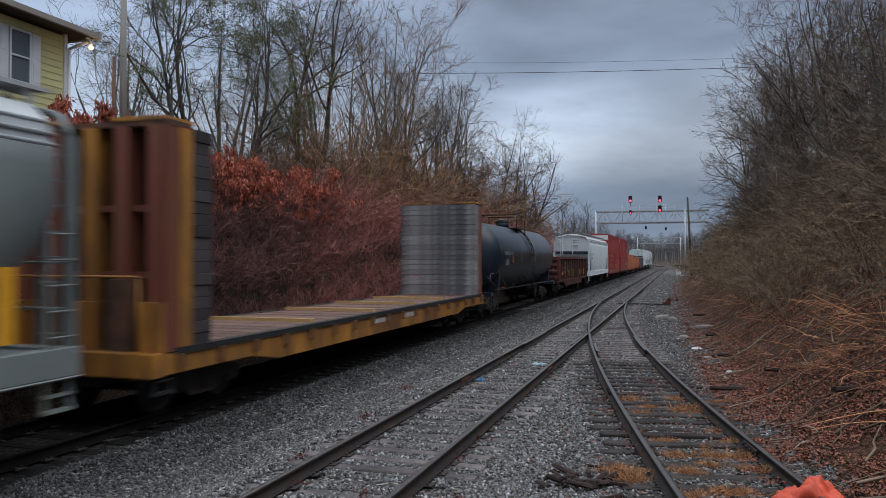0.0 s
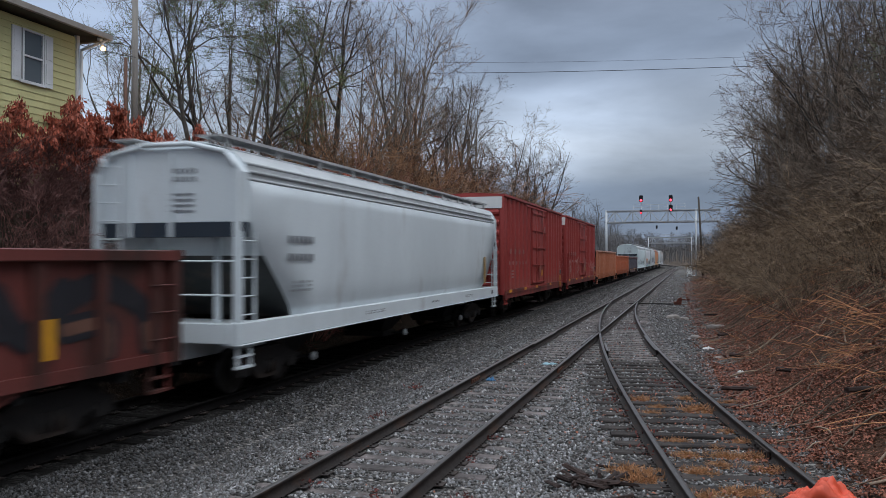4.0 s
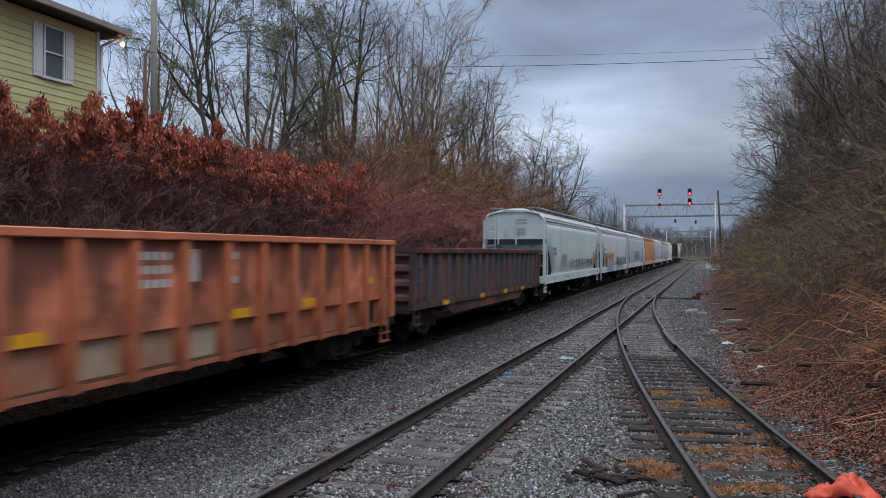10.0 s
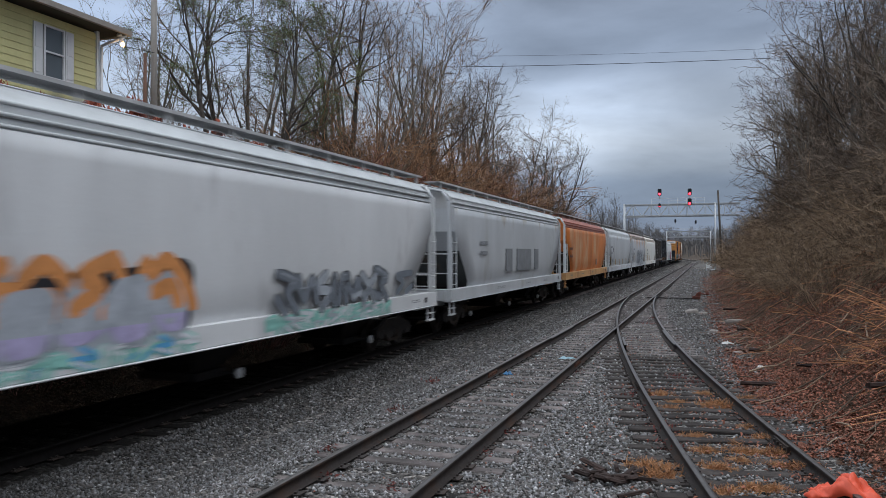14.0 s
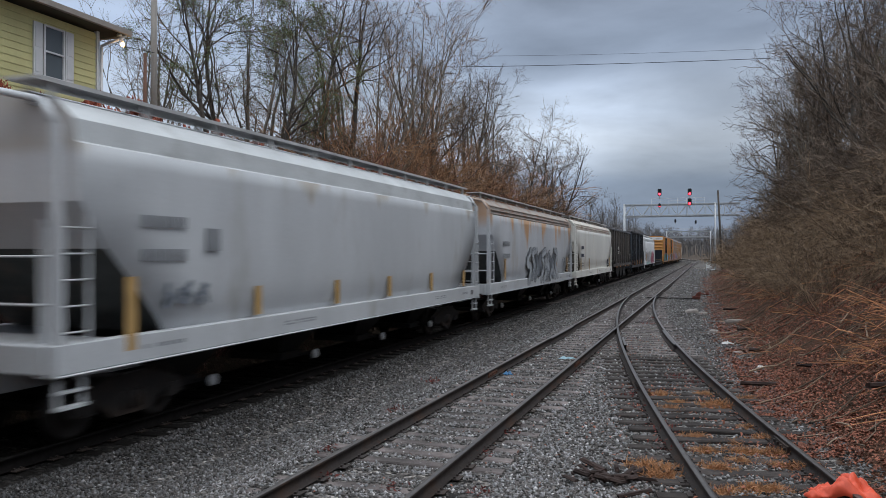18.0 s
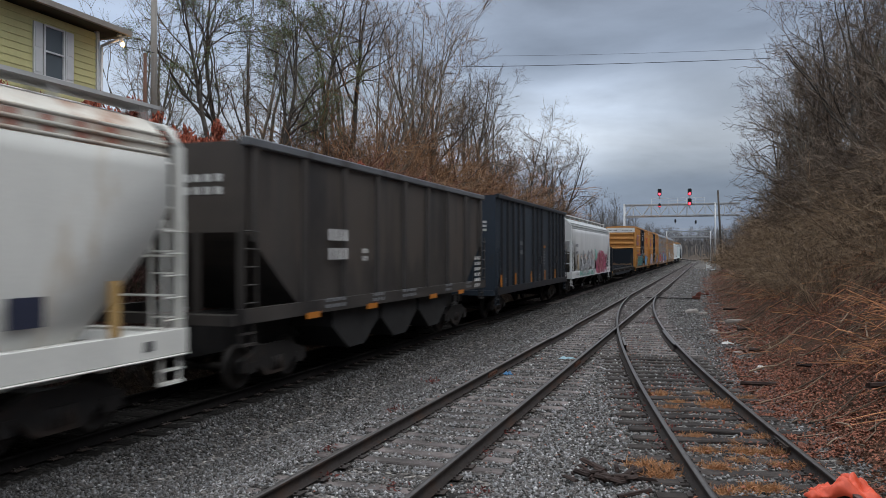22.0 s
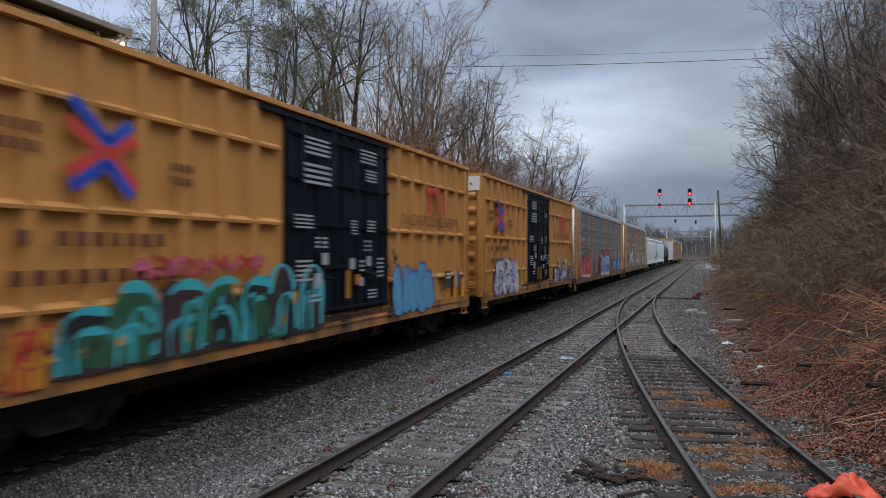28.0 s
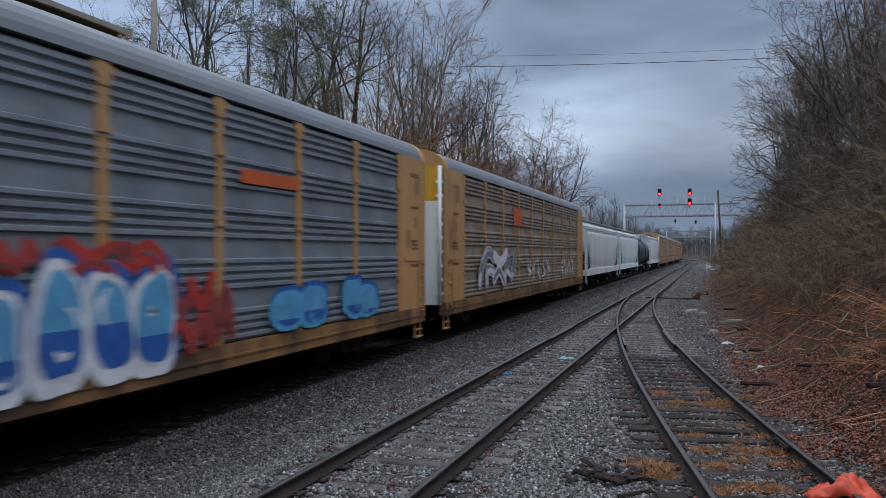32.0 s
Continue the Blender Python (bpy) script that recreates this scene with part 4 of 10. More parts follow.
        return finish("discharge_bay", bm, M["under"])
    span = L - 7.2
    cap = cached("outlet_cap", lambda: shape("outlet_cap", [(rod, (0.0, 0, 0), (0.07, 0, 0), 0.095, 12), (rod, (0.07, 0, 0), (0.1, 0, 0), 0.05, 8)], M["galv"]))
    for i in range(bays):
        y = -span / 2 + span * i / max(1, bays - 1)
        put("discharge_bay", cached("bay", bay), car, 0, y)
        put("outlet_cap", cap, car, 0.97, y + 0.3, 0.38, label="pale outlet cap")
    steps(car, L, 1.5, 1.05, sill)
    running_gear(car, L)
    if endwall:
        # a flat end sheet above the slope, with a dark band along its foot
        sheet = [(-1.53, 3.2), (1.53, 3.2), (1.53, 4.08 + top), (1.24, 4.42 + top), (0.55, 4.53 + top), (-0.55, 4.53 + top), (-1.24, 4.42 + top), (-1.53, 4.08 + top)]
        for s in (-1, 1):
            ya, yb = sorted((s * (H - 0.41), s * (H - 0.16)))
            bm = bmesh.new()
            prism(bm, sheet, "y", ya, yb)
            part("end_sheet", bm, mat, car)
            bm = bmesh.new()
            box(bm, -1.53, 1.53, ya, yb, 2.93, 3.196)
            part("end_band", bm, endwall, car, "dark painted band")
            for x in (-0.8, 0.1):
                part("end_post", shape("end_post", [(box, x - 0.03, x + 0.03, s * (H - 0.13) - 0.028, s * (H - 0.13) + 0.028, 2.93, 4.46 + top)], mat), None, car)
    return car


# -- box cars --
def boxcar(label, L, W, top, mat, roofmat, style, door_mat=None):
    car = thing("boxcar", label, "freight car", "cars of the freight train")
    H, half, z0 = L / 2, W / 2, 1.02
    wall = half - 0.13

    def shell():
        bm = bmesh.new()
        box(bm, -wall, wall, -H, H, z0 - 0.02, top - 0.04)
        return finish("body", bm, mat)
    put("body", cached(("shell", label), shell), car)

    def roof():
        bm = bmesh.new()
        prism(bm, [(-half, top - 0.09), (half, top - 0.09), (half, top), (0.0, top + 0.09), (-half, top)], "y", -H - 0.03, H + 0.03)
        return finish("roof", bm, roofmat)
    roof_ob = put("roof", cached(("broof", label), roof), car)
    rib = cached(("broofrib", label), lambda: shape("roof_rib", [(prism, [(-half, top - 0.01), (half, top - 0.01), (half - 0.04, top + 0.035), (0, top + 0.125), (-half + 0.04, top + 0.035)], "y", -0.05, 0.05)], roofmat))
    n = round(L / 0.95)
    for i in range(n):
        put("roof_rib", rib, roof_ob, 0, -H + L * (i + 0.5) / n)

    def side_sill():
        bm = bmesh.new()
        prism(bm, [(-H, z0 - 0.2), (-H, z0 + 0.16), (H, z0 + 0.16), (H, z0 - 0.2)], "x", wall + 0.004, half - 0.01)
        box(bm, half - 0.012, half + 0.02, -H + 0.3, H - 0.3, z0 + 0.0, z0 + 0.035)
        return finish("side_sill", bm, M["sill_" + style])
    doorw = 3.6 if style == "red" else 4.75
    doorc = 0.2 if style == "red" else 0.1
    for s in (1, -1):
        put("side_sill", cached(("bsill", label), side_sill), car, rz=0 if s > 0 else math.pi)
    # posts
    def post():
        bm = bmesh.new()
        prism(bm, [(wall, -0.13), (wall + 0.115, -0.08), (wall + 0.115, 0.08), (wall, 0.13)], "z", z0 + 0.17, top - 0.14)
        return finish("side_post", bm, mat)
    pm = cached(("bpost", label), post)
    pitch = 0.86 if style == "red" else 0.93
    ys = []
    y = -H + 0.2
    while y < H - 0.1:
        if abs(y - doorc) > doorw / 2 + 0.12:
            ys.append(y)
        y += pitch
    for s in (1, -1):
        for y in ys:
            put("side_post", pm, car, 0, y, 0, 0 if s > 0 else math.pi)
    # horizontal belts between the posts
    if style == "yellow":
        def belt(a, b):
            return shape("belt_rail", [(prism, [(wall, -0.035), (wall + 0.118, -0.03), (wall + 0.125, 0.02), (wall, 0.09)], "y", a, b)], mat)
        for a, b in ((-H + 0.35, doorc - doorw / 2 - 0.2), (doorc + doorw / 2 + 0.2, H - 0.35)):
            for s in (1, -1):
                me = cached(("belt", label, round(a, 2), s), lambda: belt(a, b) if s > 0 else belt(-b, -a))
                for z in (1.85, 3.08, 4.45):
                    put("belt_rail", me, car, 0, 0, z, 0 if s > 0 else math.pi)
    # doors
    dm = door_mat or mat
    def door(w):
        bm = bmesh.new()
        x = wall + 0.02
        box(bm, x, x + 0.05, -w / 2, w / 2, z0 + 0.25, top - 0.24)
        return finish("door", bm, dm)

    def door_bits(d, w):
        x = wall + 0.02
        stile = cached(("stile", label), lambda: shape("door_stile", [(box, x + 0.052, x + 0.085, -0.05, 0.05, z0 + 0.25, top - 0.24)], dm))
        for yy in (-w / 2 + 0.05, w / 2 - 0.05, 0.0):
            put("door_stile", stile, d, 0, yy)
        rail = cached(("drail", label, round(w, 2)), lambda: shape("door_rail", [(prism, [(x + 0.052, -0.11), (x + 0.12, -0.03), (x + 0.12, 0.015), (x + 0.052, 0.02)], "y", -w / 2, w / 2)], dm))
        for k in range(5):
            put("door_rail", rail, d, 0, 0, z0 + 0.35 + (top - z0 - 0.8) * k / 4)
        bar = cached(("lockbar", label), lambda: shape("lock_bar", [(rod, (x + 0.12, 0, z0 + 0.2), (x + 0.12, 0, top - 0.25), 0.02, 6)], dm))
        for yy in (-w * 0.28, w * 0.28):
            put("lock_bar", bar, d, 0, yy)
    def door_gear(w):
        bm = bmesh.new()
        x = wall + 0.1
        box(bm, x, x + 0.06, -0.18, 0.18, z0 + 0.9, z0 + 1.25)
        rod(bm, (x + 0.06, -0.55, z0 + 1.1), (x + 0.06, 0.55, z0 + 1.0), 0.022, 6)
        return finish("door_gear", bm, dm)

    def door_track(w):
        return shape("door_track", [(box, wall + 0.03, wall + 0.12, -w * 0.95, w * 0.55, -0.04, 0.04)], dm)
    doors = [(doorc, doorw)] if style == "red" else [(doorc - doorw / 4, doorw / 2 - 0.02), (doorc + doorw / 4, doorw / 2 - 0.02)]
    for s in (1, -1):
        for c, w in doors:
            d = put("door", cached(("door", label, round(w, 2)), lambda: door(w)), car, 0, c * s, 0, 0 if s > 0 else math.pi)
            door_bits(d, w)
            put("lock_gear", cached(("gear", label, round(w, 2)), lambda: door_gear(w)), d)
            for z in (z0 + 0.12, top - 0.19):
                put("door_track", cached(("dtrack", label, round(w, 2)), lambda: door_track(w)), d, 0, 0, z)
    # ends, with pressed ribs
    def endwall():
        bm = bmesh.new()
        box(bm, -wall, wall, -0.02, 0.012, z0, top - 0.06)
        return finish("end_wall", bm, mat)
    corner = cached(("bcorner", label), lambda: shape("corner_post", [(box, -0.08, 0.08, 0.0, 0.09, z0 - 0.02, top - 0.06)], mat))
    em = cached(("bend", label), endwall)
    for s in (1, -1):
        put("end_wall", em, car, 0, s * H, 0, 0 if s > 0 else math.pi)
        for x in (-wall, wall):
            put("corner_post", corner, car, x, s * H, 0, 0 if s > 0 else math.pi)
        er = cached(("berib", label), lambda: shape("end_rib", [(prism, [(0.0, -0.17), (0.10, -0.09), (0.13, 0.0), (0.10, 0.08), (0.0, 0.12)], "x", -wall + 0.14, wall - 0.14)], mat))
        nr = 8 if style == "red" else 7
        for k in range(nr):
            put("end_rib", er, car, 0, s * (H + 0.01), z0 + 0.4 + (top - z0 - 1.15) * k / (nr - 1), 0 if s > 0 else math.pi)
        bm = bmesh.new()
        box(bm, -wall, wall, s * (H + 0.1) - 0.01, s * (H + 0.1) + 0.01, top - 0.6, top - 0.1)
        part("end_panel", bm, M["white_panel"], car, "white panel across the top of the end")
        lad = cached(("blad", label), lambda: ladder_mesh(1.5 if style == "red" else 1.9, 0.42, mat, 5))
        for sx in (1, -1):
            put("ladder", lad, car, sx * (half - 0.01), s * (H - 0.32), z0 + 0.1, 0 if sx > 0 else math.pi)
        put("ladder", lad, car, -s * 1.1, s * (H + 0.14), z0 + 0.1, s * math.pi / 2)
        bm = bmesh.new()
        box(bm, -1.3, 1.3, s * (H + 0.13) - 0.2, s * (H + 0.13) + 0.2, 1.0, 1.05)
        part("end_platform", bm, M["under"], car)
    bm = bmesh.new()
    box(bm, -0.33, 0.33, -H + 0.3, H - 0.3, 0.70, 1.01)
    for i in range(9):
        y = -H + 1 + (L - 2) * i / 8
        box(bm, -1.4, 1.4, y - 0.06, y + 0.06, 0.84, 1.0)
    rod(bm, (-0.8, 1.0, 0.75), (-0.8, 2.2, 0.75), 0.22, 10)
    part("underframe", bm, M["under"], car)
    steps(car, L, half - 0.08, z0, mat)
    running_gear(car, L, 2.1)
    return car


# -- gondolas --
def gondola(label, L, top, mat, ribs, chord=None, belly=True, inside=None, lip=0.14, z0=1.0, foot=None, rib_mat=None, at=None, panel=None):
    car = thing("gondola_car", label, "freight car", "cars of the freight train")
    H, half = L / 2, 1.56
    wall = half - 0.11

    def sides():
        bm = bmesh.new()
        zb = z0 - (0.35 if belly else 0.0)
        if foot:
            box(bm, wall - 0.02, wall, -H, H, z0 + 0.6, top)
            return finish("side_wall", bm, mat)
        prism(bm, [(-H, z0), (-H, top), (H, top), (H, z0), (H - 2.6, z0), (H - 3.6, zb), (-H + 3.6, zb), (-H + 2.6, z0)], "x", wall - 0.02, wall)
        return finish("side_wall", bm, mat)
    for s in (1, -1):
        put("side_wall", cached(("gside", label), sides), car, rz=0 if s > 0 else math.pi)

    def chord_mesh():
        bm = bmesh.new()
        box(bm, wall - 0.05, half + (0.06 if foot else 0.03), -H - 0.02, H + 0.02, top - lip, top + 0.02)
        return finish("top_chord", bm, chord or mat, 0.015)

    def bottom_mesh():
        bm = bmesh.new()
        box(bm, wall - (0.12 if foot else 0.0), half - (0.08 if foot else 0.03), -H, H, z0 - 0.02, z0 + (0.06 if foot else 0.14))
        return finish("side_sill", bm, mat)
    for s in (1, -1):
        put("top_chord", cached(("gchord", label), chord_mesh), car, rz=0 if s > 0 else math.pi)
        put("side_sill", cached(("gsill", label), bottom_mesh), car, rz=0 if s > 0 else math.pi)

    def rib():
        bm = bmesh.new()
        zb = z0 - 0.02
        deep = 0.14 if foot else 0.0
        prism(bm, [(wall - deep, -0.09), (half - 0.01 + deep * 0.3, -0.075), (half - 0.01 + deep * 0.3, 0.075), (wall - deep, 0.09)], "z", zb, top - lip)
        return finish("side_post", bm, rib_mat or mat)
    rm = cached(("grib", label), rib)
    at = at or [-H + 0.45 + (L - 0.9) * i / (ribs - 1) for i in range(ribs)]
    for y in at:
        put("side_post", rm, car, 0, y, 0)
        put("side_post", rm, car, 0, y, 0, math.pi)
    if foot:
        # each bay has a deep sheet above a ledge and a foot that is set back below it
        bays = [(-H + 0.06, at[0] - 0.08)] + [(a + 0.08, b - 0.08) for a, b in zip(at, at[1:])] + [(at[-1] + 0.08, H - 0.06)]
        for k, (a, b) in enumerate(bays):
            ends = k in (0, len(bays) - 1)
            put("side_sheet", shape("side_sheet", [(box, wall - 0.01, half - 0.065, a, b, z0 + 0.62, top - lip + 0.002)], panel, 0.012), car)
            put("foot_sheet", shape("foot_sheet", [(box, wall - 0.1, half - 0.07 if ends else wall - 0.08, a, b, z0 + 0.05, z0 + 0.616)], panel if ends else foot), car)

    def endm():
        bm = bmesh.new()
        box(bm, -wall, wall, -0.03, 0.03, z0, top)
        for x in (-wall - 0.04, wall + 0.04):
            box(bm, x - 0.07, x + 0.07, -0.06, 0.15, z0 - 0.02, top)
        box(bm, -half - 0.03, half + 0.03, -0.08, 0.16, top - 0.1, top + 0.025)
        return finish("end_wall", bm, mat)
    em = cached(("gend", label), endm)
    for s in (1, -1):
        if foot:
            # an end wall set back behind slanting braces
            wall_y = s * (H - 0.95)
            # black on an orange car: the shade of the deep end put into its colour
            put("end_wall", cached(("gendback", label), lambda: shape("end_wall", [(box, -wall, wall, -0.03, 0.03, z0 + 0.1, top)], M["under"])), car, 0, wall_y)
            brace = cached(("gbrace", label), lambda: shape("end_brace", [(prism, [(-0.84, top - 0.05), (-0.70, top - 0.05), (0.0, z0 + 0.16), (-0.16, z0 + 0.16)], "x", -0.09, 0.09)], rib_mat or mat))
            for x in (-0.75, 0.75):
                put("end_brace", brace, car, x, s * (H - 0.08), 0, 0 if s > 0 else math.pi)
            tie = cached(("gtie", label), lambda: shape("end_tie", [(box, -half, half, -0.05, 0.05, top - 0.07, top - 0.02)], M["under"]))
            put("end_tie", tie, car, 0, s * (H - 0.75))
            put("end_tie", cached(("gtie2", label), lambda: shape("end_tie", [(box, -half, half, -0.06, 0.06, z0 - 0.02, z0 + 0.16)], M["under"])), car, 0, s * (H - 0.02))
            corner = cached(("gcorner", label), lambda: shape("corner_post", [(box, -0.07, 0.07, -0.09, 0.09, z0 + 0.16, top - 0.12)], rib_mat or mat))
            for x in (-half + 0.06, half - 0.06):
                put("corner_post", corner, car, x, s * (H - 0.02))
            rail = cached(("gendrung", label), lambda: shape("end_rung", [(rod, (0, 0, 0), (0.55, 0, 0), 0.016, 6)], rib_mat or mat))
            stile = cached(("gstile", label), lambda: shape("ladder_stile", [(box, -0.03, 0.03, -0.02, 0.02, z0 + 0.1, top - 0.45)], rib_mat or mat))
            for sx in (-1, 1):
                put("ladder_stile", stile, car, sx * 0.95, s * (H + 0.03))
                for k in range(5):
                    put("end_rung", rail, car, 0.95 if sx > 0 else -1.5, s * (H + 0.06), z0 + 0.3 + 0.38 * k)
        else:
            put("end_wall", em, car, 0, s * (H - 0.05), 0, 0 if s > 0 else math.pi)
        er = cached(("gerib", label), lambda: shape("end_rib", [(prism, [(0.03, -0.13), (0.14, -0.06), (0.14, 0.06), (0.03, 0.13)], "x", -wall, wall)], mat))
        nr = 0 if foot else 4 if top < 2.75 else 5
        for k in range(nr):
            put("end_rib", er, car, 0, s * (H - 0.05), z0 + 0.3 + (top - z0 - 0.45) * k / (nr - 1), 0 if s > 0 else math.pi)
        g = cached(("ggrab", label), lambda: rungs_mesh(0.45, mat, 1, 0.4))
        for sx in (1, -1):
            for k in range(4):
                put("grab_iron", g, car, sx * (half - 0.05), s * (H - 0.3), z0 + 0.35 + 0.4 * k, 0 if sx > 0 else math.pi)
        bm = bmesh.new()
        box(bm, -1.45, 1.45, s * (H + 0.05) - 0.15, s * (H + 0.05) + 0.15, 0.9, 1.02)
        part("end_sill", bm, M["under"], car)
    bm = bmesh.new()
    box(bm, -wall, wall, -H + 0.05, H - 0.05, z0, z0 + 0.08)
    part("floor", bm, inside or M["rusty"], car)
    bm = bmesh.new()
    box(bm, -0.33, 0.33, -H + 0.2, H - 0.2, 0.70, z0)
    for i in range(9):
        y = -H + 1 + (L - 2) * i / 8
        box(bm, -1.4, 1.4, y - 0.06, y + 0.06, 0.8, z0)
    part("underframe", bm, M["under"], car)
    steps(car, L, half - 0.1, z0, mat)
    running_gear(car, L)
    return car


# -- tank car --
def tank_car(label, L, mat, r=1.57, zc=2.66):
    car = thing("tank_car", label, "freight car", "cars of the freight train")
    H = L / 2
    TL = L - 1.6

    def shell():
        bm = bmesh.new()
        n, e = 40, TL / 2
        prof = [(-e + 0.7 - 0.7 * math.cos(math.pi / 2 * k / 6), max(0.02, r * math.sin(math.pi / 2 * k / 6))) for k in range(7)]
        prof = prof + [(-y, q) for y, q in prof[::-1]]
        rings = [[bm.verts.new((q * math.cos(2 * math.pi * i / n), y, zc + q * math.sin(2 * math.pi * i / n))) for i in range(n)] for y, q in prof]
        for a, b in zip(rings, rings[1:]):
            for i in range(n):
                bm.faces.new((a[i], a[(i + 1) % n], b[(i + 1) % n], b[i])).smooth = True
        bm.faces.new(rings[0])
        bm.faces.new(rings[-1])
        return finish("tank_shell", bm, mat)
    put("tank_shell", shell(), car)
    bm = bmesh.new()
    for y in (-TL / 2 + 0.75, -TL / 6, TL / 6, TL / 2 - 0.75):
        for i in range(36):
            a, b = 2 * math.pi * i / 36, 2 * math.pi * (i + 1) / 36
            q = r + 0.008
            vs = [bm.verts.new((q * math.cos(t), y + d, zc + q * math.sin(t))) for t, d in ((a, -0.05), (b, -0.05), (b, 0.05), (a, 0.05))]
            bm.faces.new(vs)
    part("shell_seam", bm, mat, car)
    # manway, its dome and the walk round it
    bm = bmesh.new()
    rod(bm, (0, 0, zc + r - 0.06), (0, 0, zc + r + 0.25), 0.36, 18)
    rod(bm, (0, 0, zc + r + 0.25), (0, 0, zc + r + 0.31), 0.40, 18)
    rod(bm, (0, 0, zc + r + 0.31), (0, 0, zc + r + 0.42), 0.30, 18, 0.12)
    rod(bm, (0, 0.75, zc + r - 0.05), (0, 0.75, zc + r + 0.2), 0.12, 10)
    part("manway_dome", bm, mat, car)
    bm = bmesh.new()
    box(bm, -1.0, -0.45, -1.1, 1.1, zc + r - 0.12, zc + r - 0.08)
    box(bm, 0.45, 1.0, -1.1, 1.1, zc + r - 0.12, zc + r - 0.08)
    part("walkway", bm, M["under"], car)
    bm = bmesh.new()
    for x in (-1.0, 1.0):
        for y in (-1.1, 1.1):
            rod(bm, (x, y, zc + r - 0.4), (x, y, zc + r + 0.6), 0.028, 6)
        rod(bm, (x, -1.1, zc + r + 0.6), (x, 1.1, zc + r + 0.6), 0.028, 6)
    for y in (-1.1, 1.1):
        rod(bm, (-1.0, y, zc + r + 0.6), (1.0, y, zc + r + 0.6), 0.028, 6)
    part("handrail", bm, M["iron"], car)
    for s in (1, -1):
        bm = bmesh.new()
        q = r + 0.10
        arc = [(q, 1.1)] + [(q * math.cos(a), zc + q * math.sin(a)) for a in np.linspace(0.0, 1.05, 7)]
        for y in (-0.24, 0.24):
            for a, b in zip(arc, arc[1:]):
                rod(bm, (s * a[0], y, a[1]), (s * b[0], y, b[1]), 0.03, 6)
        for k in range(11):
            z = 1.25 + 0.28 * k
            xx = q if z < zc else math.sqrt(max(0.0, q * q - (z - zc) ** 2))
            rod(bm, (s * xx, -0.24, z), (s * xx, 0.24, z), 0.016, 5)
        part("ladder", bm, M["iron"], car)
        bm = bmesh.new()
        rod(bm, (s * 1.5, -H + 0.5, 1.18), (s * 1.5, H - 0.5, 1.18), 0.03, 6)
        for i in range(9):
            y = -H + 1.2 + (L - 2.4) * i / 8
            rod(bm, (s * 1.5, y, 1.18), (s * 1.1, y + (0.4 if i % 2 else -0.4), 1.75), 0.022, 5)
        part("handrail", bm, M["iron"], car)
    for s in (-1, 1):
        bm = bmesh.new()
        y = s * (H - 1.9)
        prism(bm, [(-1.35, 1.02), (1.35, 1.02), (1.42, 2.2), (0.8, 1.55), (0, 1.35), (-0.8, 1.55), (-1.42, 2.2)], "y", y - 0.14, y + 0.14)
        part("saddle", bm, mat, car)
        bm = bmesh.new()
        box(bm, -1.45, 1.45, s * (H - 0.25) - 0.2, s * (H - 0.25) + 0.2, 0.95, 1.1)
        box(bm, -0.35, 0.35, min(s * (H - 0.2), s * (H - 3.6)), max(s * (H - 0.2), s * (H - 3.6)), 0.66, 1.1)
        for x in (-1.4, 1.4):
            rod(bm, (x, s * (H - 0.15), 1.1), (x, s * (H - 0.15), 1.9), 0.022, 6)
            rod(bm, (x, s * (H - 0.15), 1.9), (x, s * (H - 0.75), 1.9), 0.022, 6)
        part("stub_sill", bm, mat, car)
    steps(car, L, 1.4, 1.02, M["under"])
    running_gear(car, L)
    return car

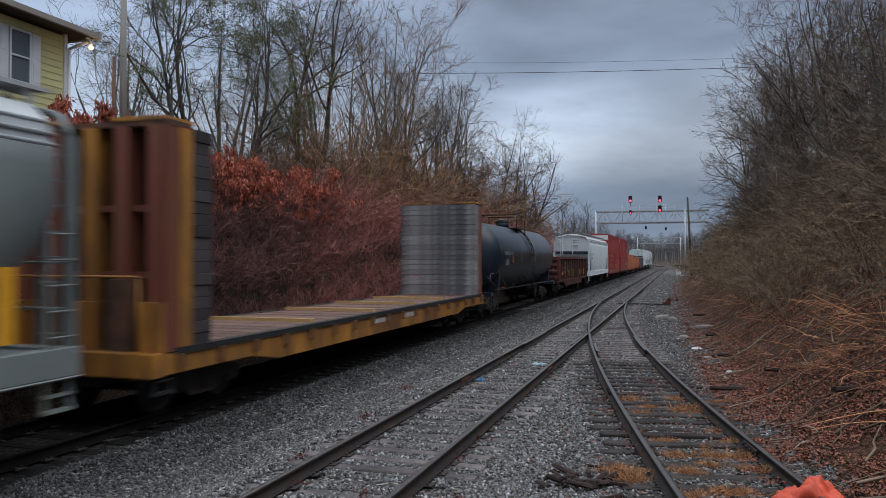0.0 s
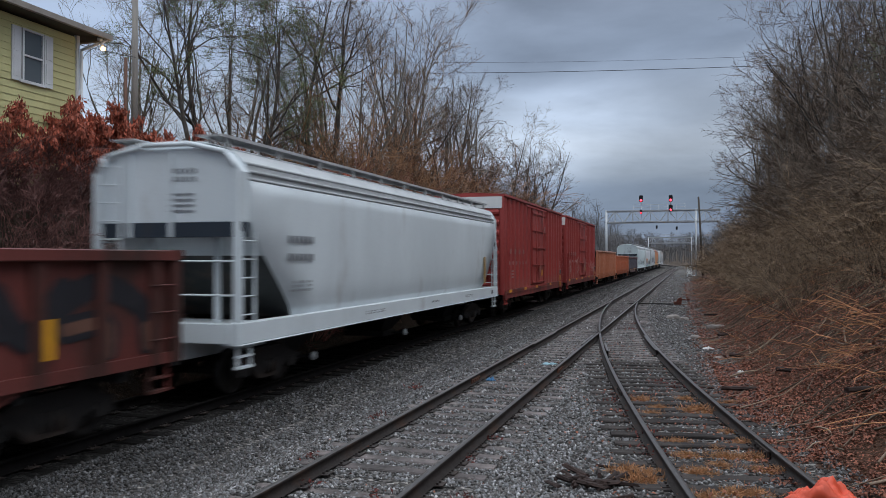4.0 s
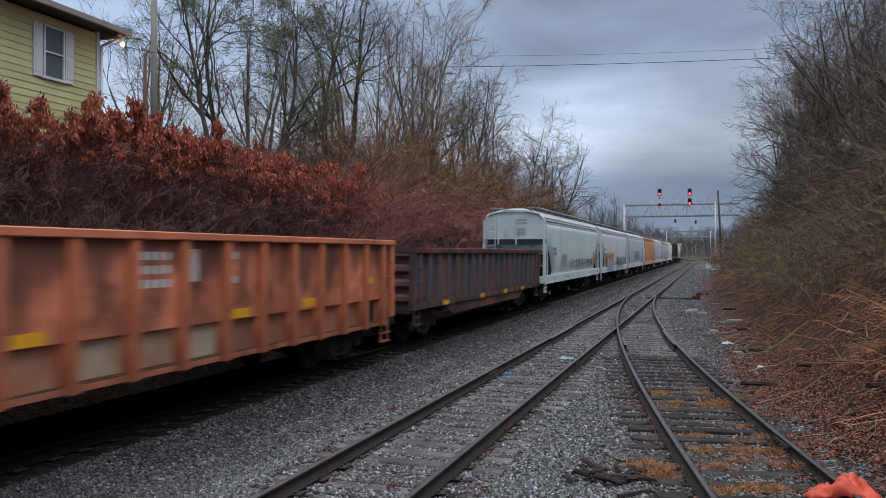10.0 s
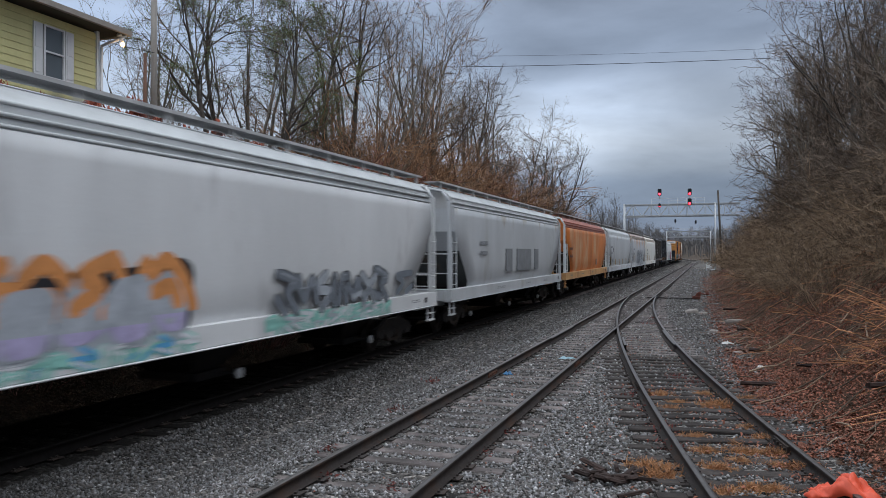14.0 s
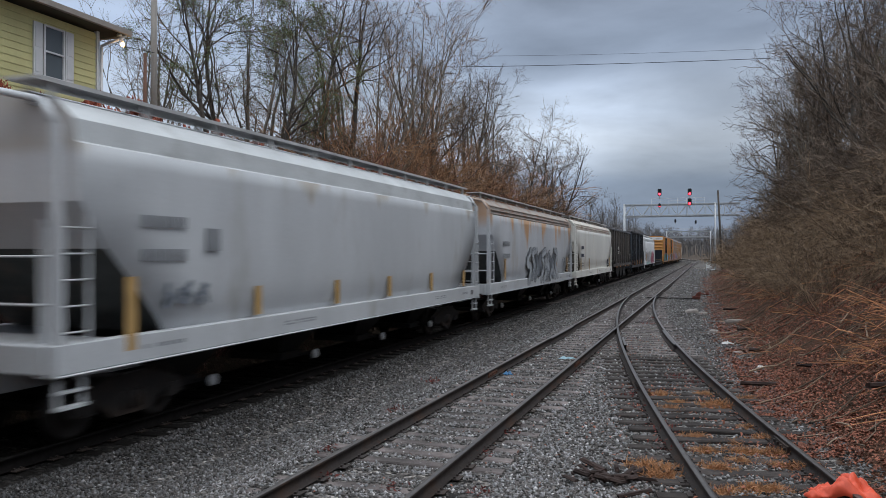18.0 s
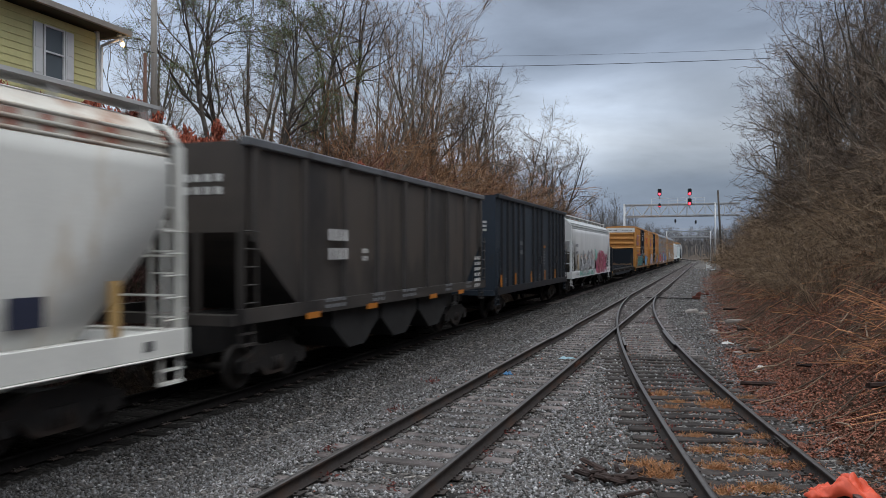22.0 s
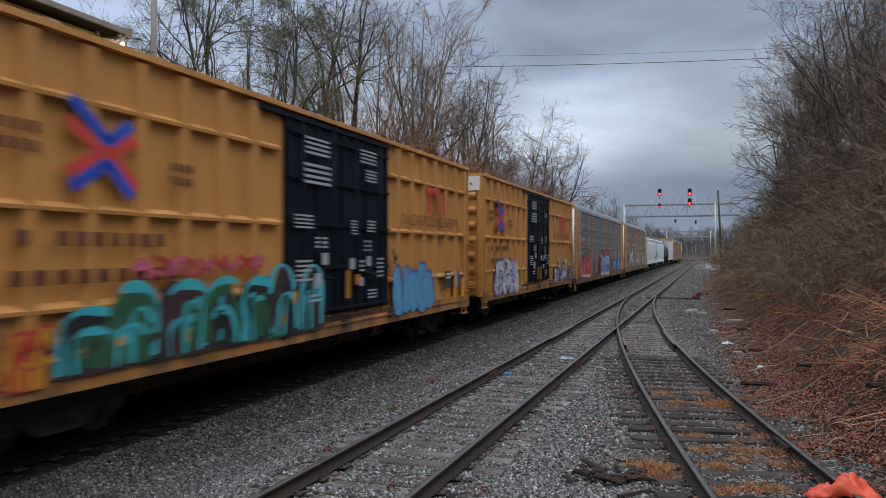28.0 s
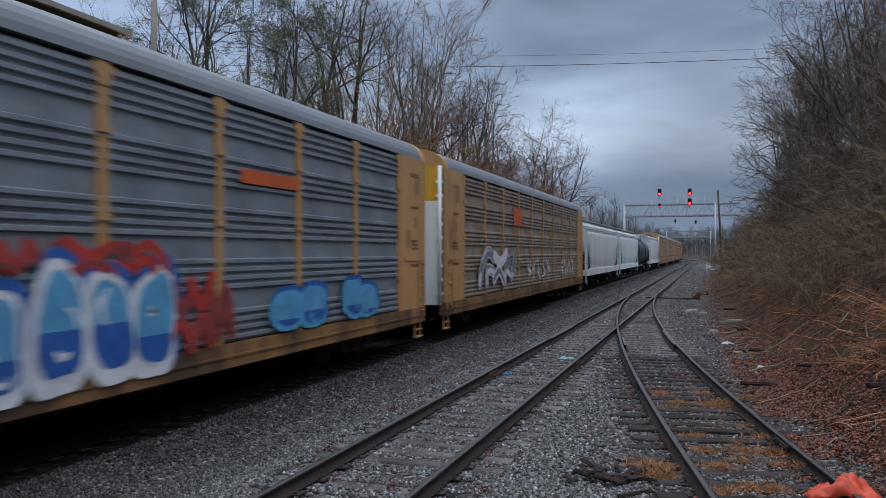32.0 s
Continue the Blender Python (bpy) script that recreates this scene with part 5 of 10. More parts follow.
# -- bulkhead flat cars --
def bulkhead_flat(label, L, bh, mat, deck_mat, face_mat, post_mat, planks, z_deck=1.12):
    car = thing("flat_car", label, "freight car", "cars of the freight train")
    H, half = L / 2, 1.5

    def sill():
        bm = bmesh.new()
        prism(bm, [(-H, z_deck - 0.36), (-H, z_deck - 0.04), (H, z_deck - 0.04), (H, z_deck - 0.36), (H - 2.8, z_deck - 0.36), (H - 3.8, z_deck - 0.52), (-H + 3.8, z_deck - 0.52), (-H + 2.8, z_deck - 0.36)], "x", half - 0.1, half)
        return finish("side_sill", bm, mat)

    def rub():
        return shape("rub_rail", [(box, half - 0.14, half + 0.04, -H + 0.5, H - 0.5, z_deck - 0.07, z_deck + 0.035)], M["under"])

    def pocket():
        bm = bmesh.new()
        prism(bm, [(half, -0.07), (half + 0.10, -0.05), (half + 0.10, 0.05), (half, 0.07)], "z", z_deck - 0.28, z_deck - 0.06)
        return finish("stake_pocket", bm, mat)
    for s in (1, -1):
        put("side_sill", cached(("fsill", label), sill), car, rz=0 if s > 0 else math.pi)
        put("rub_rail", cached(("frub", label), rub), car, rz=0 if s > 0 else math.pi)
        for i in range(18):
            put("stake_pocket", cached(("fpock", label), pocket), car, 0, -H + 0.6 + (L - 1.2) * i / 17, 0, 0 if s > 0 else math.pi)
    # deck of planks that lie across
    n = planks
    pitch = (L - 1.5) / n

    def plank():
        bm = bmesh.new()
        box(bm, -half + 0.02, half - 0.02, -pitch / 2 + 0.006, pitch / 2 - 0.006, z_deck - 0.04, z_deck + 0.02)
        return finish("deck_plank", bm, deck_mat)
    rng = random.Random(5)
    for i in range(n):
        put("deck_plank", cached(("fplank", label), plank), car, 0, -H + 0.75 + pitch * (i + 0.5), rng.uniform(-0.006, 0.012))
    tall = bh > 3.0
    ends = (0.32, 0.60, 0.94, 1.46) if tall else (0.2, 0.34, 0.48, 0.66)
    for s in (-1, 1):
        def y_at(d, s=s):
            return s * (H - d)

        def slab(bm, x0, x1, d0, d1, za, zb, y_at=y_at):
            a, b = sorted((y_at(d0), y_at(d1)))
            box(bm, x0, x1, a, b, za, zb)
        rows = round(bh / 0.19) if tall else 1

        def board():
            bm = bmesh.new()
            box(bm, -half - 0.02, half + 0.02, -0.5 * (ends[3] - ends[2]), 0.5 * (ends[3] - ends[2]), 0.004, bh / rows - 0.002)
            return finish("bulkhead_board", bm, M["dark_board"] if tall and s < 0 else face_mat, 0.006)
        for k in range(rows):
            put("bulkhead_board", cached(("fboard", label, s), board), car, rng.uniform(-0.02, 0.02), y_at((ends[2] + ends[3]) / 2) + rng.uniform(-0.012, 0.012), z_deck + 0.02 + bh * k / rows)
        for k, x in enumerate((-1.30, -0.66, 0.06, 0.66, 1.28)):
            bm = bmesh.new()
            slab(bm, x - 0.09, x + 0.09, ends[0], ends[2], z_deck - 0.02, z_deck + bh)
            slab(bm, x - 0.13, x + 0.13, ends[0] - 0.04, ends[0], z_deck - 0.02, z_deck + bh)
            part("bulkhead_post", bm, mat if k == 2 else post_mat, car, "yellow post" if tall and k == 2 else "")
            if tall:
                bm = bmesh.new()
                slab(bm, x - 0.19, x + 0.19, ends[0] - 0.12, ends[0] + 0.2, z_deck - 0.02, z_deck + (1.1 if k % 2 else 0.75))
                part("post_foot", bm, mat if k % 2 == 0 else M["rusty"], car)
        for x in (-half + 0.07, half - 0.07):
            bm = bmesh.new()
            slab(bm, x - 0.06, x + 0.06, ends[0], ends[1], z_deck - 0.02, z_deck + bh)
            part("corner_plate", bm, post_mat, car)
            bm = bmesh.new()
            slab(bm, x - 0.075, x + 0.075, ends[1], ends[2], z_deck - 0.02, z_deck + bh)
            part("corner_post", bm, mat if s < 0 else post_mat, car)
        for z in (z_deck + bh * 0.32, z_deck + bh * 0.62):
            bm = bmesh.new()
            slab(bm, -half + 0.1, half - 0.1, ends[0] + 0.1, ends[1], z, z + 0.1)
            part("bulkhead_rail", bm, post_mat, car)
        bm = bmesh.new()
        slab(bm, -half, half, ends[0], ends[2] - 0.05, z_deck + bh, z_deck + bh + 0.09)
        part("bulkhead_cap", bm, M["rusty"], car)
        bm = bmesh.new()
        slab(bm, 0.45, half - 0.05, ends[0] - 0.02, ends[2] + 0.12, z_deck + bh + 0.09, z_deck + bh + 0.15)
        slab(bm, -half + 0.05, -0.6, ends[0] - 0.02, ends[2] + 0.12, z_deck + bh + 0.09, z_deck + bh + 0.15)
        part("cap_plate", bm, mat, car)
        if tall:
            bm = bmesh.new()
            yy = y_at(0.03)
            rod(bm, (-1.2, yy, z_deck + 1.15), (1.2, yy, z_deck + 1.15), 0.02, 6)
            for x in (-1.2, 1.2):
                rod(bm, (x, yy, z_deck - 0.04), (x, yy, z_deck + 1.15), 0.02, 6)
            part("hand_rail", bm, mat, car)
        bm = bmesh.new()
        box(bm, -half, half, min(s * H, s * (H - 0.25)), max(s * H, s * (H - 0.25)), z_deck - 0.38, z_deck - 0.02)
        part("end_sill", bm, mat, car)
    bm = bmesh.new()
    box(bm, -0.34, 0.34, -H + 0.1, H - 0.1, 0.55, z_deck - 0.05)
    for i in range(12):
        y = -H + 0.8 + (L - 1.6) * i / 11
        box(bm, -1.4, 1.4, y - 0.05, y + 0.05, 0.85, z_deck - 0.05)
    part("underframe", bm, M["under"], car)
    steps(car, L, 1.4, 0.9, M["under"])
    running_gear(car, L)
    return car


# -- open coal hoppers --
def coal_car(label, L, top, mat, ribs, slope, load, z0=1.05, inset=0.5, skip=(), post=None, heap=0.22, round_=1.0):
    car = thing("coal_car", label, "freight car", "cars of the freight train")
    H, half = L / 2, 1.55
    wall = half - 0.1
    cut = 1.9 if slope else 0.0
    zs = 2.9

    def sides():
        bm = bmesh.new()
        out = [(-H + 0.3 + cut, z0), (-H + 0.3, zs), (-H + 0.3, top), (H - 0.3, top), (H - 0.3, zs), (H - 0.3 - cut, z0)] if slope else \
            [(-H + 0.15, z0), (-H + 0.15, top), (H - 0.15, top), (H - 0.15, z0)]
        prism(bm, out, "x", wall - 0.03, wall)
        return finish("side_wall", bm, mat)

    def chord():
        bm = bmesh.new()
        box(bm, wall - 0.06, half + 0.01, -H + 0.15, H - 0.15, top - 0.06, top + 0.10)
        return finish("top_chord", bm, M["chord_grey"] if slope else post or mat, 0.02)

    def sill():
        bm = bmesh.new()
        box(bm, wall - 0.02, half, -H + 0.05, H - 0.05, z0 - 0.1, z0 + 0.16)
        return finish("side_sill", bm, post or mat)
    for s in (1, -1):
        r = 0 if s > 0 else math.pi
        put("side_wall", cached(("cside", label), sides), car, rz=r)
        put("top_chord", cached(("cchord", label), chord), car, rz=r)
        put("side_sill", cached(("csill", label), sill), car, rz=r)
    for i in range(ribs):
        if i in skip:
            continue
        y = -H + inset + (L - 2 * inset) * i / (ribs - 1)
        d = H - 0.3 - abs(y)
        zlow = z0 if not slope or d > cut else zs - (zs - z0) * max(0.0, d) / cut

        def rib(zl=zlow):
            bm = bmesh.new()
            prism(bm, [(wall, -0.09), (half - 0.01, -0.06), (half - 0.01, 0.06), (wall, 0.09)], "z", zl, top - 0.05)
            return finish("side_post", bm, post or mat)
        me = cached(("crib", label, round(zlow, 2)), rib)
        for s in (1, -1):
            put("side_post", me, car, 0, y, 0, 0 if s > 0 else math.pi)
    for s in (-1, 1):
        bm = bmesh.new()
        if slope:
            y1, y2 = s * (H - 0.32), s * (H - 0.32 - cut)
            box(bm, -wall, wall, y1 - 0.03, y1 + 0.03, zs, top + 0.05)
            a = [bm.verts.new(p) for p in ((-wall, y1, zs), (wall, y1, zs), (wall, y2, z0), (-wall, y2, z0))]
            bm.faces.new(a)
            for x in (-1.4, -0.5, 0.5, 1.4):
                put("end_post", cached(("cepost", label), lambda: shape("end_post", [(box, -0.05, 0.05, -0.06, 0.06, z0, zs)], mat)), car, x, s * (H - 0.2))
        else:
            y1 = s * (H - 0.15)
            box(bm, -wall, wall, y1 - 0.03, y1 + 0.03, z0, top + 0.05)
            for x in (-0.5, 0.5):
                put("end_post", cached(("cepost", label), lambda: shape("end_post", [(box, -0.08, 0.08, 0.032, 0.14, z0, top - 0.3)], mat)), car, x, y1, 0, 0 if s > 0 else math.pi)
        part("end_wall", bm, mat, car)
        lad = cached(("clad", label), lambda: ladder_mesh(1.55, 0.42, mat, 5))
        for sx in (1, -1):
            put("ladder", lad, car, sx * (half - 0.04), s * (H - 0.3), z0 + 0.1, 0 if sx > 0 else math.pi)
        bm = bmesh.new()
        box(bm, -1.45, 1.45, s * (H - 0.05) - 0.15, s * (H - 0.05) + 0.15, z0 - 0.12, z0 + 0.06)
        part("end_sill", bm, mat, car)
    bm = bmesh.new()
    box(bm, -0.33, 0.33, -H + 0.2, H - 0.2, 0.68, z0)
    part("centre_sill", bm, M["under"], car)
    bm = bmesh.new()
    e = H - 0.4 - cut * (0.2 if slope else 0)
    vs = [[bm.verts.new((-wall + 0.02 + (2 * wall - 0.04) * i / 6, -e + 2 * e * j / 24, top - 0.5 + heap * min(1.0, 0.3 + min(j, 24 - j) / 4) * max(0.0, math.sin(math.pi * i / 6)) ** round_ * (0.8 + 0.2 * math.sin(1.3 * j + 0.4 * i)))) for i in range(7)] for j in range(25)]
    for j in range(24):
        for i in range(6):
            bm.faces.new((vs[j][i], vs[j][i + 1], vs[j + 1][i + 1], vs[j + 1][i])).smooth = True
    part("load", bm, load, car, "dark heaped load below the top edge")
    if slope:
        def bay():
            bm = bmesh.new()
            prism(bm, [(-1.2, z0 + 0.1), (1.2, z0 + 0.1), (1.2, 0.95), (0.4, 0.42), (-0.4, 0.42), (-1.2, 0.95)], "x", -1.35, 1.35)
            return finish("discharge_bay", bm, M["under"])
        for y in (-2.6, 0.0, 2.6):
            put("discharge_bay", cached("cbay", bay), car, 0, y)
    steps(car, L, half - 0.1, z0 - 0.05, mat)
    running_gear(car, L)
    return car


# -- autoracks --
def autorack(label, L, panel_mat, post_mat, roof_mat, cols, top=5.35):
    car = thing("autorack", label, "freight car", "cars of the freight train")
    H, half, z0 = L / 2, 1.55, 0.77
    wall = half - 0.06
    bm = bmesh.new()
    box(bm, -wall + 0.04, wall - 0.04, -H + 0.05, H - 0.05, z0 + 0.12, top - 0.1)
    part("inner_shell", bm, M["under"], car)
    bm = bmesh.new()
    arc = [(-half, top - 0.28), (-half + 0.03, top - 0.15), (-half + 0.09, top - 0.03), (-half + 0.19, top + 0.09), (-half + 0.34, top + 0.19), (-half + 0.55, top + 0.28), (-0.7, top + 0.35), (-0.3, top + 0.39), (0, top + 0.40)]
    arc += [(-x, z) for x, z in arc[-2::-1]]
    prism(bm, arc, "y", -H + 0.35, H - 0.35)
    part("roof", bm, roof_mat, car)
    for s in (-1, 1):
        bm = bmesh.new()
        prism(bm, [(x * 1.003, z + 0.008) for x, z in arc], "y", min(s * H, s * (H - 0.35)), max(s * H, s * (H - 0.35)))
        part("roof_end", bm, post_mat, car, "yellow roof end")
    pitch = (L - 3.7) / cols

    def panel():
        """A pressed sheet between two posts: three fields of ribs with plain strips between."""
        bm = bmesh.new()
        w = pitch - 0.02
        pts, z = [(wall, z0 + 0.30)], z0 + 0.30
        zt = top - 0.34
        n = 28
        for k in range(n):
            a = z + (zt - z) * k / n
            b = (zt - z) / n
            rib = k % 6 not in (4, 5)
            d = 0.05 if rib else 0.0
            pts += [(wall, a + 0.15 * b), (wall + d, a + 0.3 * b), (wall + d, a + 0.7 * b), (wall, a + 0.85 * b)]
        pts += [(wall, zt), (wall - 0.03, zt), (wall - 0.03, z0 + 0.30)]
        lo = [bm.verts.new((x, -w / 2, q)) for x, q in pts]
        hi = [bm.verts.new((x, w / 2, q)) for x, q in pts]
        for i in range(len(pts)):
            j = (i + 1) % len(pts)
            bm.faces.new((lo[i], lo[j], hi[j], hi[i]))
        return finish("side_panel", bm, panel_mat)

    def post():
        bm = bmesh.new()
        box(bm, wall - 0.02, half, -0.09, 0.09, z0 + 0.28, top - 0.3)
        prism(bm, [(-0.09, top - 0.62), (0.09, top - 0.62), (0.2, top - 0.34), (-0.2, top - 0.34)], "x", half + 0.002, half + 0.012)
        for k in range(3):
            z = z0 + 1.1 + k * 1.15
            box(bm, half, half + 0.03, -0.12, 0.12, z - 0.05, z + 0.05)
        return finish("side_post", bm, post_mat)
    pm, sm = cached(("apanel", label), panel), cached(("apost", label), post)
    for i in range(cols):
        y = -H + 1.85 + pitch * (i + 0.5)
        put("side_panel", pm, car, 0, y)
        put("side_panel", pm, car, 0, y, 0, math.pi)
    for i in range(cols + 1):
        y = -H + 1.85 + pitch * i
        put("side_post", sm, car, 0, y)
        put("side_post", sm, car, 0, y, 0, math.pi)
    for s in (-1, 1):
        for sx in (-1, 1):
            bm = bmesh.new()
            a, b = sorted((s * H, s * (H - 1.78)))
            c, d = sorted((sx * (wall - 0.02), sx * (half + 0.006)))
            box(bm, c, d, a, b, z0 + 0.28, top - 0.28)
            part("corner_panel", bm, post_mat, car)
            if sx > 0:
                m = s * (H - 0.9)
                bm = bmesh.new()
                box(bm, half + 0.004, half + 0.03, m - 0.62, m + 0.62, z0 + 1.55, z0 + 1.66)
                part("panel_ledge", bm, post_mat, car)
                for dy, z, ww, hh in ((-0.35, 2.9, 0.3, 0.45), (0.3, 4.35, 0.35, 0.5), (0.15, 3.35, 0.2, 0.3)):
                    plate(car, "patch", half + 0.008, m + dy, z, ww, hh, M["rack_patch"], 0.004)
                lines(car, m + 0.1, 2.75, 0.5, 0.3, 3, M["brown_mark"], x=half + 0.016, n=4)
                for z in (2.2, 3.75, 4.6):
                    lines(car, m + 0.1, z, 0.6, 0.12, 1 + (z > 4), M["brown_mark"], x=half + 0.016, n=5)
        leaf = cached(("adoor", label), lambda: shape("end_door", [(box, 0.0, 0.66, -0.03, 0.03, z0 + 0.2, top - 1.25)], M["white_panel"]))
        cap = cached(("adoorcap", label), lambda: shape("end_door_top", [(box, 0.0, 0.66, -0.03, 0.03, top - 1.246, top - 0.2)], M["end_yellow"]))
        for k in range(4):
            put("end_door", leaf, car, -1.35 + 0.7 * k, s * (H + 0.05), label="white folding end door")
            put("end_door_top", cap, car, -1.35 + 0.7 * k, s * (H + 0.05), label="bright yellow upper panel of the end door")
        bm = bmesh.new()
        rod(bm, (1.42, s * (H + 0.13), z0 + 0.2), (1.42, s * (H + 0.13), top - 0.2), 0.06, 8)
        for k in range(9):
            box(bm, 1.3, 1.5, s * (H + 0.13) - 0.03, s * (H + 0.13) + 0.03, z0 + 0.5 + 0.42 * k, z0 + 0.58 + 0.42 * k)
        part("door_hinge", bm, M["white_panel"], car)
        lad = cached(("alad", label), lambda: ladder_mesh(1.6, 0.42, post_mat, 5))
        put("ladder", lad, car, half + 0.01, s * (H - 0.35), z0 + 0.05)
    for s in (1, -1):
        bm = bmesh.new()
        x0, x1 = sorted((s * 1.35, s * (half + 0.01)))
        box(bm, x0, x1, -H, H, z0 - 0.12, z0 + 0.28)
        box(bm, *sorted((s * 1.5, s * (half + 0.035))), -H + 0.1, H - 0.1, z0 + 0.05, z0 + 0.09)
        part("side_sill", bm, M["rack_sill"], car)
    bm = bmesh.new()
    box(bm, -0.4, 0.4, -H + 0.2, H - 0.2, 0.5, z0 + 0.1)
    for i in range(14):
        y = -H + 1 + (L - 2) * i / 13
        box(bm, -1.33, 1.33, y - 0.06, y + 0.06, 0.62, z0 + 0.05)
    part("underframe", bm, M["under"], car)
    steps(car, L, half - 0.1, z0 - 0.1, post_mat)
    running_gear(car, L, 3.6)
    return car


